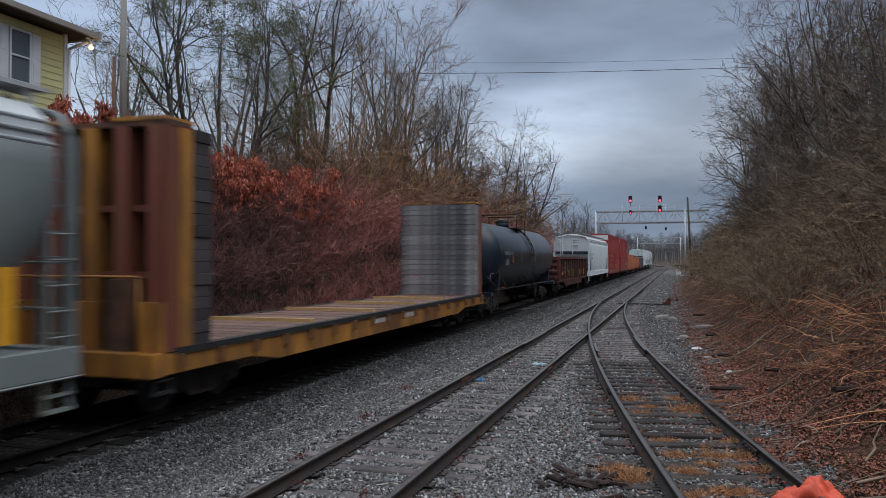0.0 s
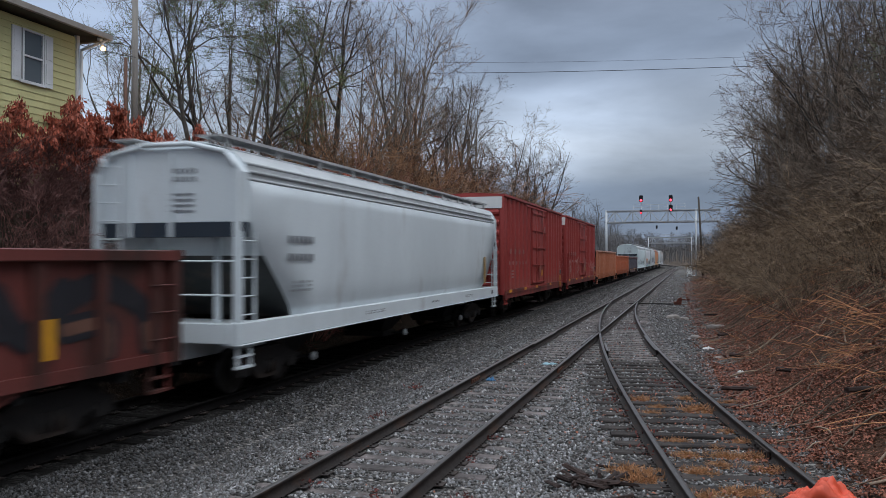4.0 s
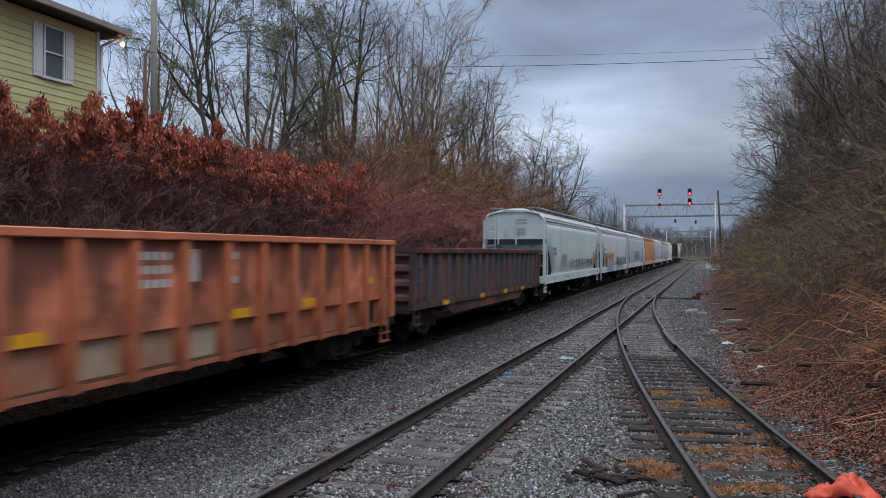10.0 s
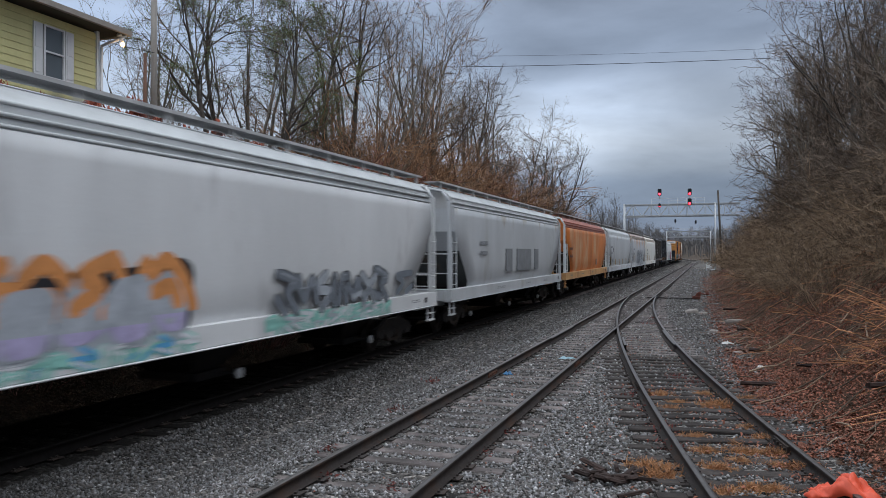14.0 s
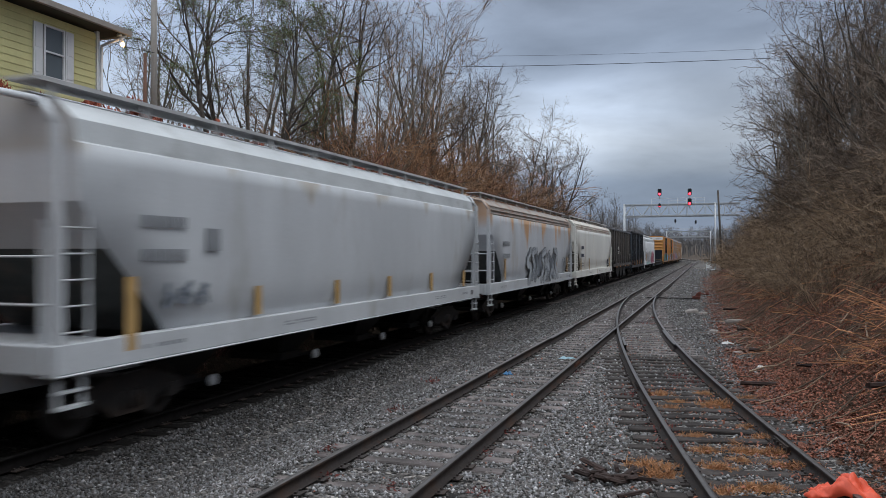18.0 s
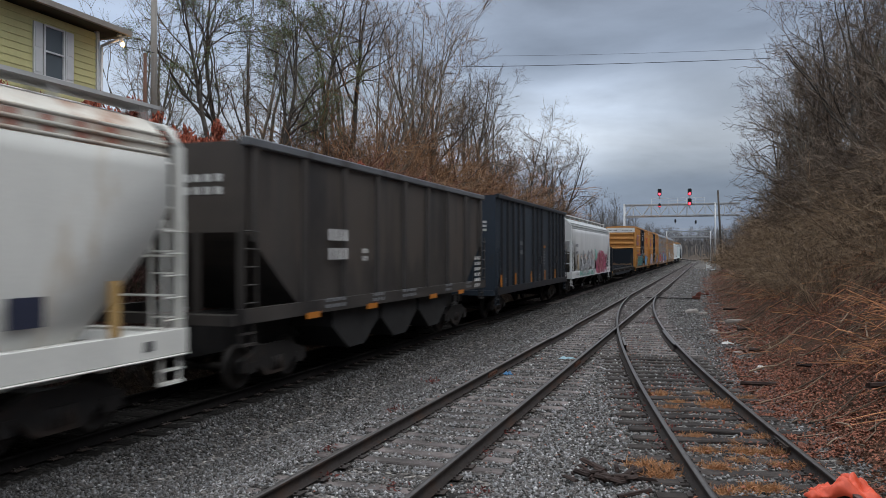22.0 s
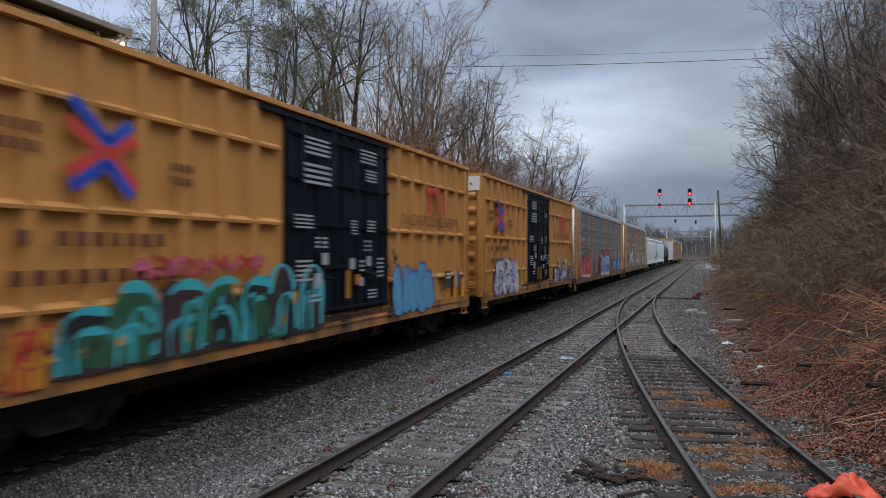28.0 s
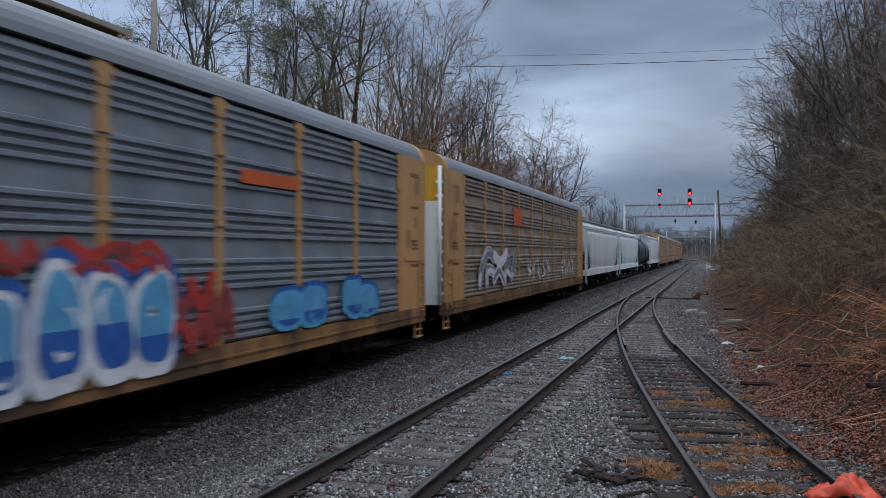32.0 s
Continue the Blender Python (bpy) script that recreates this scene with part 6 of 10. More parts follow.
# ---- liveries ----
M.update({
    # front bulkhead boards: creosote, with shadow put into the near-black colour
    "dark_board": surface("shaded_creosoted_board", (0.04, 0.034, 0.033), rough=0.85, vary=0.4, scale=2.2, fine=45, bump=0.4, piece=0.4),
    "rack_patch": paint("brown_touch_up_paint", (0.30, 0.17, 0.09), dirt=0.4),
    "rack_sill": paint("rack_sill_grime", (0.30, 0.16, 0.06), rust=0.75, dirt=0.7, rustcol=(0.055, 0.035, 0.028)),
    "end_yellow": paint("bright_end_yellow", (0.58, 0.33, 0.03), rust=0.08, dirt=0.3),
    "drab_hop": paint("drab_grey_hopper", (0.19, 0.21, 0.205), rust=0.25, dirt=0.4, rustcol=(0.19, 0.20, 0.14)),
    "white_panel": paint("white_panel_paint", (0.72, 0.73, 0.72), rust=0.12, dirt=0.3),
    "rusty": surface("rusty_plate", (0.075, 0.042, 0.03), rough=0.85, vary=0.5, scale=3, stain=(0.14, 0.06, 0.03), stain_amt=0.5, bump=0.25),
    "deck": surface("deck_wood", (0.15, 0.085, 0.066), rough=0.85, vary=0.45, scale=4, fine=50, bump=0.3, piece=0.3),
    "greywood": surface("weathered_board", (0.225, 0.215, 0.215), rough=0.85, vary=0.4, scale=2.2, fine=45, stain=(0.075, 0.075, 0.085), stain_amt=0.6, bump=0.4, piece=0.22),
    "flat_yellow": paint("flat_car_yellow", (0.42, 0.185, 0.032), rust=0.7, dirt=0.6, rustcol=(0.13, 0.06, 0.03)),
    "bh_rust": paint("bulkhead_oxide", (0.17, 0.055, 0.036), rust=0.4, dirt=0.5),
    "tank_black": surface("tank_black_paint", (0.011, 0.019, 0.030), rough=0.34, vary=0.3, scale=1.0, fine=14, stain=(0.03, 0.036, 0.042), stain_amt=0.25, streak=3, bump=0.03, spec=0.45),
    "maroon": paint("maroon_gondola", (0.135, 0.036, 0.030), rust=0.6, dirt=0.7, rustcol=(0.045, 0.024, 0.02)),
    "grey_hop": paint("grey_hopper_paint", (0.62, 0.67, 0.695), rust=0.06, dirt=0.18, rustcol=(0.45, 0.46, 0.46)),
    "pale_hop": paint("pale_grey_hopper", (0.60, 0.68, 0.685), rust=0.08, dirt=0.2, rustcol=(0.36, 0.38, 0.38)),
    "white_hop": paint("white_hopper", (0.61, 0.62, 0.63), rust=0.08, dirt=0.2, rustcol=(0.42, 0.42, 0.43)),
    "mist_hop": paint("mist_grey_hopper", (0.47, 0.49, 0.51), rust=0.12, dirt=0.25, rustcol=(0.36, 0.36, 0.35), runs=((0.33, 0.29, 0.24), 3.95, 0.7, 0.55)),
    "stain_hop": paint("rust_stained_hopper", (0.47, 0.49, 0.52), rust=0.12, dirt=0.3, rustcol=(0.40, 0.36, 0.32), streak=4.0, runs=((0.50, 0.25, 0.08), 3.95, 1.5, 0.48)),
    "cream_hop": paint("cream_hopper", (0.66, 0.655, 0.62), rust=0.1, dirt=0.22, rustcol=(0.48, 0.40, 0.30)),
    "cream_roof": paint("rust_flecked_roof", (0.58, 0.55, 0.49), rust=0.4, dirt=0.3, rustcol=(0.30, 0.13, 0.06), streak=1.0),
    "orange_hop": surface("rusted_orange_hopper", (0.56, 0.18, 0.046), rough=0.6, vary=0.42, scale=0.7, fine=14, stain=(0.55, 0.40, 0.25), stain_amt=0.34, stain_scale=0.55, streak=2.0, bump=0.03),
    # body paint at about 0.72: roof shade put into the colour, plus stains
    "hop_roof": paint("shaded_hopper_roof", (0.45, 0.47, 0.48), rust=0.3, dirt=0.35, rustcol=(0.33, 0.34, 0.34), streak=0.6),
    "orange_roof": paint("red_oxide_roof", (0.32, 0.105, 0.07), rust=0.2, dirt=0.3),
    "orange_sill": paint("pale_orange_sill", (0.55, 0.32, 0.14), rust=0.3, dirt=0.4, rustcol=(0.36, 0.13, 0.05)),
    "box_red": paint("boxcar_red", (0.33, 0.048, 0.042), rust=0.1, dirt=0.4, rustcol=(0.28, 0.10, 0.08), streak=4.0, rough=0.55, runs=((0.19, 0.035, 0.028), 5.2, 2.6, 0.5)),
    "gon_tan_sheet": surface("faded_orange_sheet", (0.61, 0.32, 0.235), rough=0.6, vary=0.3, scale=1.1, fine=22, stain=(0.44, 0.31, 0.27), stain_amt=0.45, stain_scale=0.8, streak=1.5, bump=0.05, piece=0.08, runs=((0.33, 0.13, 0.07), 3.0, 1.6, 0.5)),
    "gon_rust_sheet": surface("patched_orange_sheet", (0.62, 0.20, 0.105), rough=0.65, vary=0.4, scale=1.6, fine=22, stain=(0.15, 0.05, 0.032), stain_amt=0.7, stain_scale=1.3, streak=1.3, bump=0.08, piece=0.3, runs=((0.13, 0.05, 0.035), 2.75, 1.2, 0.42)),
    "beige_sheet": paint("beige_foot_sheet", (0.40, 0.33, 0.24), rust=0.3, dirt=0.4, rustcol=(0.30, 0.13, 0.07)),
    "worn_white": paint("worn_white_mark", (0.50, 0.44, 0.40), rust=0.4, dirt=0.4, rustcol=(0.40, 0.15, 0.08)),
    "rubbed": paint("rubbed_tan_field", (0.49, 0.28, 0.17), dirt=0.4),
    "gon_rib": paint("faded_orange_post", (0.52, 0.205, 0.115), rust=0.25, dirt=0.45, rustcol=(0.30, 0.10, 0.05)),
    "gon_tan": paint("faded_orange_gondola", (0.47, 0.232, 0.165), rust=0.35, dirt=0.45, rustcol=(0.27, 0.10, 0.05)),
    "gon_orange": paint("orange_gondola", (0.58, 0.18, 0.09), rust=0.3, dirt=0.5, rustcol=(0.24, 0.075, 0.04)),
    "gon_rust": surface("rusted_orange_sheet", (0.42, 0.145, 0.085), rough=0.65, vary=0.4, scale=1.6, fine=22, stain=(0.15, 0.05, 0.032), stain_amt=0.62, stain_scale=1.7, streak=1.4, bump=0.08),
    "gon_wash": surface("pale_worn_wash", (0.56, 0.42, 0.39), rough=0.65, vary=0.3, scale=2, fine=22, stain=(0.37, 0.19, 0.14), stain_amt=0.75, stain_scale=2.2, bump=0.03),
    "gon_foot": surface("scuffed_pale_sheet", (0.33, 0.17, 0.11), rough=0.65, vary=0.5, scale=1.4, fine=22, stain=(0.33, 0.10, 0.05), stain_amt=0.75, stain_scale=0.9, streak=1.0, bump=0.06, piece=0.25),
    "gon_dark": paint("dark_brown_gondola", (0.065, 0.046, 0.046), rust=0.5, dirt=0.6, rustcol=(0.22, 0.078, 0.045)),
    "rust_roof": paint("rust_streaked_roof", (0.30, 0.27, 0.24), rust=0.5, dirt=0.4, rustcol=(0.26, 0.11, 0.05), streak=0.6),
    "rib_grey": paint("worn_blue_grey_post", (0.125, 0.122, 0.15), rust=0.3, dirt=0.5, rustcol=(0.06, 0.035, 0.03)),
    "chord_grey": paint("worn_grey_top_chord", (0.11, 0.115, 0.125), rust=0.25, dirt=0.4, rustcol=(0.05, 0.045, 0.04)),
    # posts, chord, sill and locks, darker than the panels of their car
    "dark_post": paint("dark_side_posts", (0.010, 0.012, 0.016), rust=0.1, dirt=0.3, rustcol=(0.03, 0.026, 0.024)),
    "orange_mark": paint("orange_reflector", (0.42, 0.15, 0.02), rust=0.0, dirt=0.3),
    "coal_brown": paint("brown_black_coal_car", (0.046, 0.041, 0.038), rust=0.45, dirt=0.6, rustcol=(0.022, 0.020, 0.021), streak=2.0, runs=((0.075, 0.062, 0.054), 2.6, 1.4, 0.47)),
    "coal_blue": paint("blue_black_coal_car", (0.030, 0.040, 0.054), rust=0.12, dirt=0.4, rustcol=(0.045, 0.043, 0.042), spec=0.25),
    "coal": surface("coal_load", (0.015, 0.015, 0.016), rough=0.7, vary=0.5, scale=12, bump=0.9),
    "flat_black": paint("flat_car_black", (0.009, 0.013, 0.019), rust=0.2, dirt=0.5, rough=0.6, rustcol=(0.035, 0.028, 0.024), spec=0.2),
    "box_yellow": paint("boxcar_yellow", (0.50, 0.236, 0.066), rust=0.16, dirt=0.35, rustcol=(0.30, 0.15, 0.05), streak=4.0),
    "sill_red": paint("grimy_red_sill", (0.22, 0.036, 0.03), rust=0.6, dirt=0.6, rustcol=(0.06, 0.022, 0.02)),
    "sill_yellow": paint("grimy_yellow_sill", (0.42, 0.19, 0.055), rust=0.6, dirt=0.6, rustcol=(0.07, 0.042, 0.03)),
    "door_black": paint("door_black", (0.006, 0.009, 0.016), rust=0.0, dirt=0.4, rough=0.6, spec=0.16),
    "rack_grey": surface("rack_galvanised", (0.195, 0.22, 0.25), rough=0.5, metal=0.15, vary=0.35, scale=1.2, fine=20, stain=(0.24, 0.25, 0.26), stain_amt=0.3, streak=0.5, bump=0.05),
    "rack_brown": surface("rack_rusted_panels", (0.27, 0.235, 0.205), rough=0.55, metal=0.1, vary=0.35, scale=1.2, fine=20, stain=(0.24, 0.13, 0.06), stain_amt=0.4, streak=0.6, bump=0.05),
    "rack_yellow": paint("rack_yellow", (0.45, 0.25, 0.105), rust=0.2, dirt=0.4, rustcol=(0.27, 0.12, 0.05)),
    "rack_roof": paint("rack_roof_grey", (0.145, 0.16, 0.18), rust=0.1, dirt=0.3, rustcol=(0.22, 0.22, 0.22)),
    "mark_red": paint("logo_red", (0.55, 0.055, 0.045), dirt=0.3),
    "mark_blue": paint("logo_blue", (0.025, 0.07, 0.42), dirt=0.3),
    "brown_mark": paint("brown_stencil", (0.10, 0.035, 0.022), dirt=0.3),
})

# ---- the cars in order: front and rear of each along the line at the start of the clip ----
CARS = []


def add(car, front, rear):
    CARS.append((car, (front + rear) / 2))
    return car


SPAN = [(-10.2, 8.1), (9.64, 29.9), (31.3, 48.6), (50.0, 65.7), (67.3, 86.0), (87.45, 102.7), (104.7, 119.95), (121.75, 138.28), (139.66, 156.16),
        (157.7, 173.6), (174.9, 193.75), (195.3, 213.8), (215.1, 233.5), (234.84, 252.74), (254.09, 272.05), (273.4, 290.9), (292.3, 309.95), (311.38, 326.36),
        (327.92, 342.76), (344.13, 362.12), (363.9, 383.1), (385.0, 403.2), (404.97, 423.27), (424.79, 451.2), (452.95, 479.3), (480.8, 499.2),
        (500.6, 519.0), (520.3, 536.2), (537.6, 556.0), (557.6, 584.0), (585.6, 612.0), (613.6, 640.0), (641.6, 668.0), (669.5, 687.5), (688.9, 706.9), (708.3, 724.0)]
LEN = [b - a for a, b in SPAN]


def build_train():
    c = [None] * len(SPAN)
    w, g, d, yl, tn = M["white_mark"], M["grey_mark"], M["dark_mark"], M["yellow_mark"], M["tan_mark"]
    c[0] = covered_hopper("grey covered hopper ahead of the flat car, half out of view", LEN[0], M["drab_hop"])
    plate(c[0], "reflector", 1.6, LEN[0] / 2 - 1.2, 2.0, 0.25, 0.9, yl)

    c[1] = bulkhead_flat("empty yellow bulkhead flat car with worn plank deck", LEN[1], 3.5, M["flat_yellow"], M["deck"], M["greywood"], M["bh_rust"], 62)
    for y in (-4.5, -1.0, 2.2, 5.3):
        bm = bmesh.new()
        box(bm, -1.3, 1.3, y - 0.06, y + 0.06, 1.14, 1.22)
        part("dunnage", bm, M["tan_mark"], c[1], "loose pale timber across the deck")
    lines(c[1], -0.9, 0.93, 1.0, 0.2, 1, w, x=1.515)
    lines(c[1], 1.2, 0.93, 0.8, 0.2, 1, w, x=1.515)

    c[2] = tank_car("long black tank car with a walk round its dome", LEN[2], M["tank_black"])
    for y in (-4.6, -2.6, 1.2, 4.6, 6.4):
        plate(c[2], "reflector", 1.565, y, 2.6, 0.1, 0.42, M["amber_mark"], 0.012)
    lines(c[2], -5.6, 2.8, 1.7, 0.24, 1, g, x=1.576, n=10)
    lines(c[2], -5.9, 2.4, 0.8, 0.3, 3, g, x=1.576, n=3)

    c[3] = gondola("low maroon gondola, rusty, with patched sides", LEN[3], 2.65, M["maroon"], 15)
    for y, z, a, b in ((-5.2, 1.9, 0.7, 0.9), (-4.0, 2.0, 0.45, 0.6)):
        lines(c[3], y, z, a, b, 3, g, x=1.565)
    for y in (-6.6, -3.4, -1.2, 2.8, 5.4):
        plate(c[3], "reflector", 1.555, y, 1.55, 0.3 if y == -6.6 else 0.14, 0.2 if y == -6.6 else 0.5, yl)
    graffiti(c[3], -3.3, 7.2, 1.2, 2.45, ["black", "black", "brown", "black"], 71, 1.459, 7)
    graffiti(c[3], -7.2, -3.6, 1.25, 2.4, ["maroon", "red", "maroon"], 72, 1.457, 3)

    c[4] = covered_hopper("pale grey covered hopper with a dark band on its end", LEN[4], M["grey_hop"], endwall=M["coal_blue"])
    lines(c[4], -7.1, 2.75, 1.1, 0.7, 2, g, n=6, fill=0.4, wide=0.8)
    lines(c[4], -7.1, 2.0, 0.9, 0.25, 3, g)
    plate(c[4], "reflector", 1.59, 7.3, 2.1, 0.22, 1.0, tn)

    for i in (5, 6):
        c[i] = boxcar("dark red steel boxcar with a plug door" + (", faded and scraped" if i == 6 else ""), LEN[i], 3.16, 5.28, M["box_red"], M["box_red"], "red")
        lines(c[i], -5.0, 2.85, 3.6, 0.36, 1, M["pink_mark"], n=4, x=1.59, wide=0.3)
        lines(c[i], -4.9, 2.35, 4.2, 0.26, 1, M["pink_mark"], n=6, x=1.59, wide=0.3)
        lines(c[i], -6.3, 1.85, 0.5, 0.4, 3, M["pink_mark"], n=1, x=1.59)
        lines(c[i], 1.2, 4.1, 0.45, 0.25, 3, M["pink_mark"], n=1, x=1.64)
        lines(c[i], 6.6, 2.15, 0.4, 0.5, 5, M["pink_mark"], x=1.59, n=2)
        plate(c[i], "placard", 1.59, 6.6, 1.74, 0.5, 0.3, M["pink_mark"])
        plate(c[i], "placard", 1.604, 6.6, 1.74, 0.42, 0.22, d)
        for z in (1.4, 1.03):
            plate(c[i], "reflector", 1.59, 6.6, z, 0.46, 0.27, M["orange_mark"])
        for y in (-6.6, -3.4, -0.6, 3.4):
            plate(c[i], "reflector", 1.565, y, 1.12, 0.5, 0.12, yl)
        plate(c[i], "placard", 1.65, -0.2, 2.0, 0.24, 0.28, M["pink_mark"])
        plate(c[i], "placard", 1.65, 0.4, 1.8, 0.22, 0.3, yl)
    for y0, y1, z0, z1, seed, k in ((-7.2, -6.3, 1.3, 2.5, 4, 2), (-4.2, -2.0, 1.5, 2.7, 5, 3), (-0.4, 0.9, 1.4, 2.6, 7, 3), (3.0, 5.0, 1.5, 2.4, 8, 4), (5.2, 6.8, 1.35, 2.3, 9, 4)):
        graffiti(c[6], y0, y1, z0, z1, ["rose"], seed, 1.6 if abs(y0) > 2 else 1.66, k, outline_only=True)

    bays = [-7.3] + [round(0.26 + 1.072 * k, 3) for k in range(-6, 7)] + [7.68]
    fx = 1.498
    c[7] = gondola("high-sided faded orange gondola with deep posts", LEN[7], 3.2, M["gon_tan"], 15, belly=False, lip=0.1, z0=0.8, foot=M["gon_tan"], rib_mat=M["gon_rib"], at=bays, panel=M["gon_tan_sheet"])
    # faded mark: a block of bars, a rubbed-out field and a hooked shape of five bars
    for z in (2.64, 2.47, 2.3, 2.13):
        plate(c[7], "logo_bar", fx, -0.27, z, 0.86, 0.12, M["cream_mark"], 0.005)
    plate(c[7], "logo_bar", fx, 0.62, 2.4, 0.5, 0.62, M["rubbed"], 0.004)
    for y, z, a, b in ((1.62, 2.66, 0.46, 0.12), (1.47, 2.53, 0.16, 0.2), (1.62, 2.4, 0.44, 0.12), (1.77, 2.28, 0.16, 0.2), (1.62, 2.14, 0.46, 0.12)):
        plate(c[7], "logo_bar", fx, y, z, a, b, M["cream_mark"], 0.005)
    for y, a in ((3.0, 0.5), (4.05, 0.45), (5.1, 0.3)):
        lines(c[7], y, 2.14, a, 0.1, 1, M["cream_mark"], n=4, x=fx + 0.006)
    plate(c[7], "placard", fx, 6.05, 1.8, 0.34, 0.3, w)
    plate(c[7], "placard", fx + 0.006, 6.05, 1.8, 0.24, 0.2, d)
    for y, z, a, b in ((0.8, 1.85, 0.5, 0.4), (3.0, 1.8, 0.8, 0.5), (4.0, 1.85, 0.7, 0.4), (7.2, 1.9, 0.7, 0.6), (-3.5, 1.8, 0.8, 0.6), (-3.5, 2.5, 0.4, 0.25), (-5.7, 1.8, 0.8, 0.7)):
        bm = bmesh.new()
        rng = random.Random(round(y * 10))
        bm.faces.new([bm.verts.new((fx + 0.002, y + p, max(1.46, z + q))) for p, q in outline(rng, a, b, 20)])
        part("worn_wash", bm, M["gon_wash"], c[7], "pale rubbed paint")
    for y in (1.65, -1.6, 4.85):
        plate(c[7], "reflector", 1.376, y, 1.1, 0.42, 0.14, yl)
    for y, z in ((1.58, 1.85), (2.15, 1.9)):
        plate(c[7], "placard", fx, y, z, 0.12, 0.18, d)
    c[8] = gondola("bright orange gondola with patched and rusted sides", LEN[8], 2.83, M["gon_rust"], 15, belly=False, lip=0.1, z0=0.8, foot=M["gon_foot"], rib_mat=M["gon_orange"], chord=M["gon_orange"], at=bays, panel=M["gon_rust_sheet"])
    lines(c[8], -0.3, 2.3, 0.7, 0.6, 3, w, n=4, x=fx)
    for y, z, a, b in ((0.5, 2.35, 0.3, 0.5), (1.5, 2.5, 0.4, 0.12), (1.45, 2.3, 0.16, 0.5), (1.5, 2.1, 0.4, 0.12)):
        plate(c[8], "logo_bar", fx, y, z, a, b, M["worn_white"], 0.005)
    for y, z in ((-7.1, 1.74), (-4.5, 1.5), (-2.5, 1.52), (1.8, 1.52), (4.1, 1.55), (6.9, 1.9)):
        plate(c[8], "reflector", fx, y, z, 0.5 if y > -7 else 0.6, 0.16 if y > -7 else 0.3, yl)
    plate(c[8], "patch", fx, -5.72, 2.2, 0.88, 0.86, M["coal_blue"])
    lines(c[8], -5.75, 2.4, 0.6, 0.2, 1, w, n=3, x=fx + 0.016)
    lines(c[8], -5.72, 2.0, 0.74, 0.2, 1, w, n=5, x=fx + 0.016)
    plate(c[8], "patch", fx, -4.7, 2.06, 0.55, 0.3, M["coal_blue"])
    lines(c[8], -4.7, 2.06, 0.46, 0.16, 1, g, n=4, x=fx + 0.016)
    for y in (-1.35, -0.28, 0.8):
        plate(c[8], "foot_patch", 1.374, y, 1.15, 0.9, 0.5, M["beige_sheet"], 0.01)
    c[9] = gondola("dark brown gondola with worn, rusty posts", LEN[9], 2.66, M["gon_dark"], 19, chord=M["maroon"], rib_mat=M["rib_grey"])
    for y in (-5.4, -1.5, 1.7, 4.6):
        plate(c[9], "reflector", 1.555, y, 1.05, 0.5, 0.14, yl)
    for y in (-4.0, -2.3, 0.6, 2.4):
        plate(c[9], "patch", 1.452, y, 1.7, 0.5, 0.6, M["bh_rust"])

    c[10] = covered_hopper("pale blue-grey covered hopper with scribbled graffiti", LEN[10], M["pale_hop"], endwall=M["coal_blue"])
    lines(c[10], -7.0, 2.6, 1.2, 0.5, 2, g)
    graffiti(c[10], -5.0, -3.6, 1.75, 2.5, ["grey"], 2, 1.6, 3, outline_only=True)
    graffiti(c[10], -2.8, 5.0, 1.65, 2.2, ["grey", "black", "grey"], 3, 1.6, 12, outline_only=True)
    plate(c[10], "placard", 1.6, 5.6, 1.95, 0.35, 0.4, d)
    lines(c[10], 6.5, 2.0, 0.8, 0.4, 3, g)
    for i in (4, 10):
        e = -(LEN[i] / 2 - 0.16) - 0.012
        lines(c[i], 0.35, 4.05, 0.62, 0.3, 2, g, x=e, face="end", n=6, fill=0.55)
        lines(c[i], 0.3, 3.55, 0.55, 0.4, 4, g, x=e, face="end", n=1, fill=0.4)
    plate(c[10], "reflector", 1.59, LEN[10] / 2 - 2.6, 2.1, 0.22, 0.95, tn)
    c[11] = covered_hopper("white covered hopper with orange and teal graffiti", LEN[11], M["white_hop"])
    graffiti(c[11], -6.3, -1.9, 1.7, 2.55, ["orange", "orange", "orange"], 10, 1.603, 6)
    bubbles(c[11], -6.0, -1.9, 1.3, 2.35, "black", "mist", "mist", "lilac", 11, 1.61, 5)
    graffiti(c[11], -6.2, -1.7, 1.06, 1.38, ["mint", "mint", "sky", "white"], 13, 1.605, 9, under="mint")
    graffiti(c[11], 0.6, 5.6, 1.35, 2.2, ["black", "grey", "grey", "mist"], 12, 1.61, 7)
    graffiti(c[11], 0.3, 5.8, 1.06, 1.4, ["mint", "mint", "mist", "white"], 14, 1.605, 10, under="mint")
    graffiti(c[11], 6.2, 7.2, 1.5, 2.1, ["grey", "grey", "grey"], 15, 1.61, 1)
    lines(c[11], -7.3, 2.6, 1.0, 0.7, 2, g, n=6, fill=0.4, wide=0.8)
    plate(c[11], "reflector", 1.59, -LEN[11] / 2 + 2.35, 2.05, 0.2, 0.85, tn)
    c[12] = covered_hopper("light grey covered hopper with painted-out squares", LEN[12], M["mist_hop"])
    for y, wd in ((-2.0, 1.0), (0.6, 2.6), (3.0, 0.8)):
        plate(c[12], "patch", 1.585, y, 2.25, wd, 0.9, M["grey_mark"])
    lines(c[12], -5.6, 2.7, 1.0, 0.7, 2, g, n=6, fill=0.4, wide=0.8)
    c[13] = covered_hopper("rusty orange covered hopper with a red oxide roof", LEN[13], M["orange_hop"], M["orange_roof"], M["orange_sill"], steel=M["grey_hop"])
    lines(c[13], -7.1, 2.55, 1.1, 0.85, 2, M["brown_mark"], n=6, fill=0.38, wide=0.8)
    plate(c[13], "placard", 1.6, 3.0, 1.9, 0.3, 0.4, g)
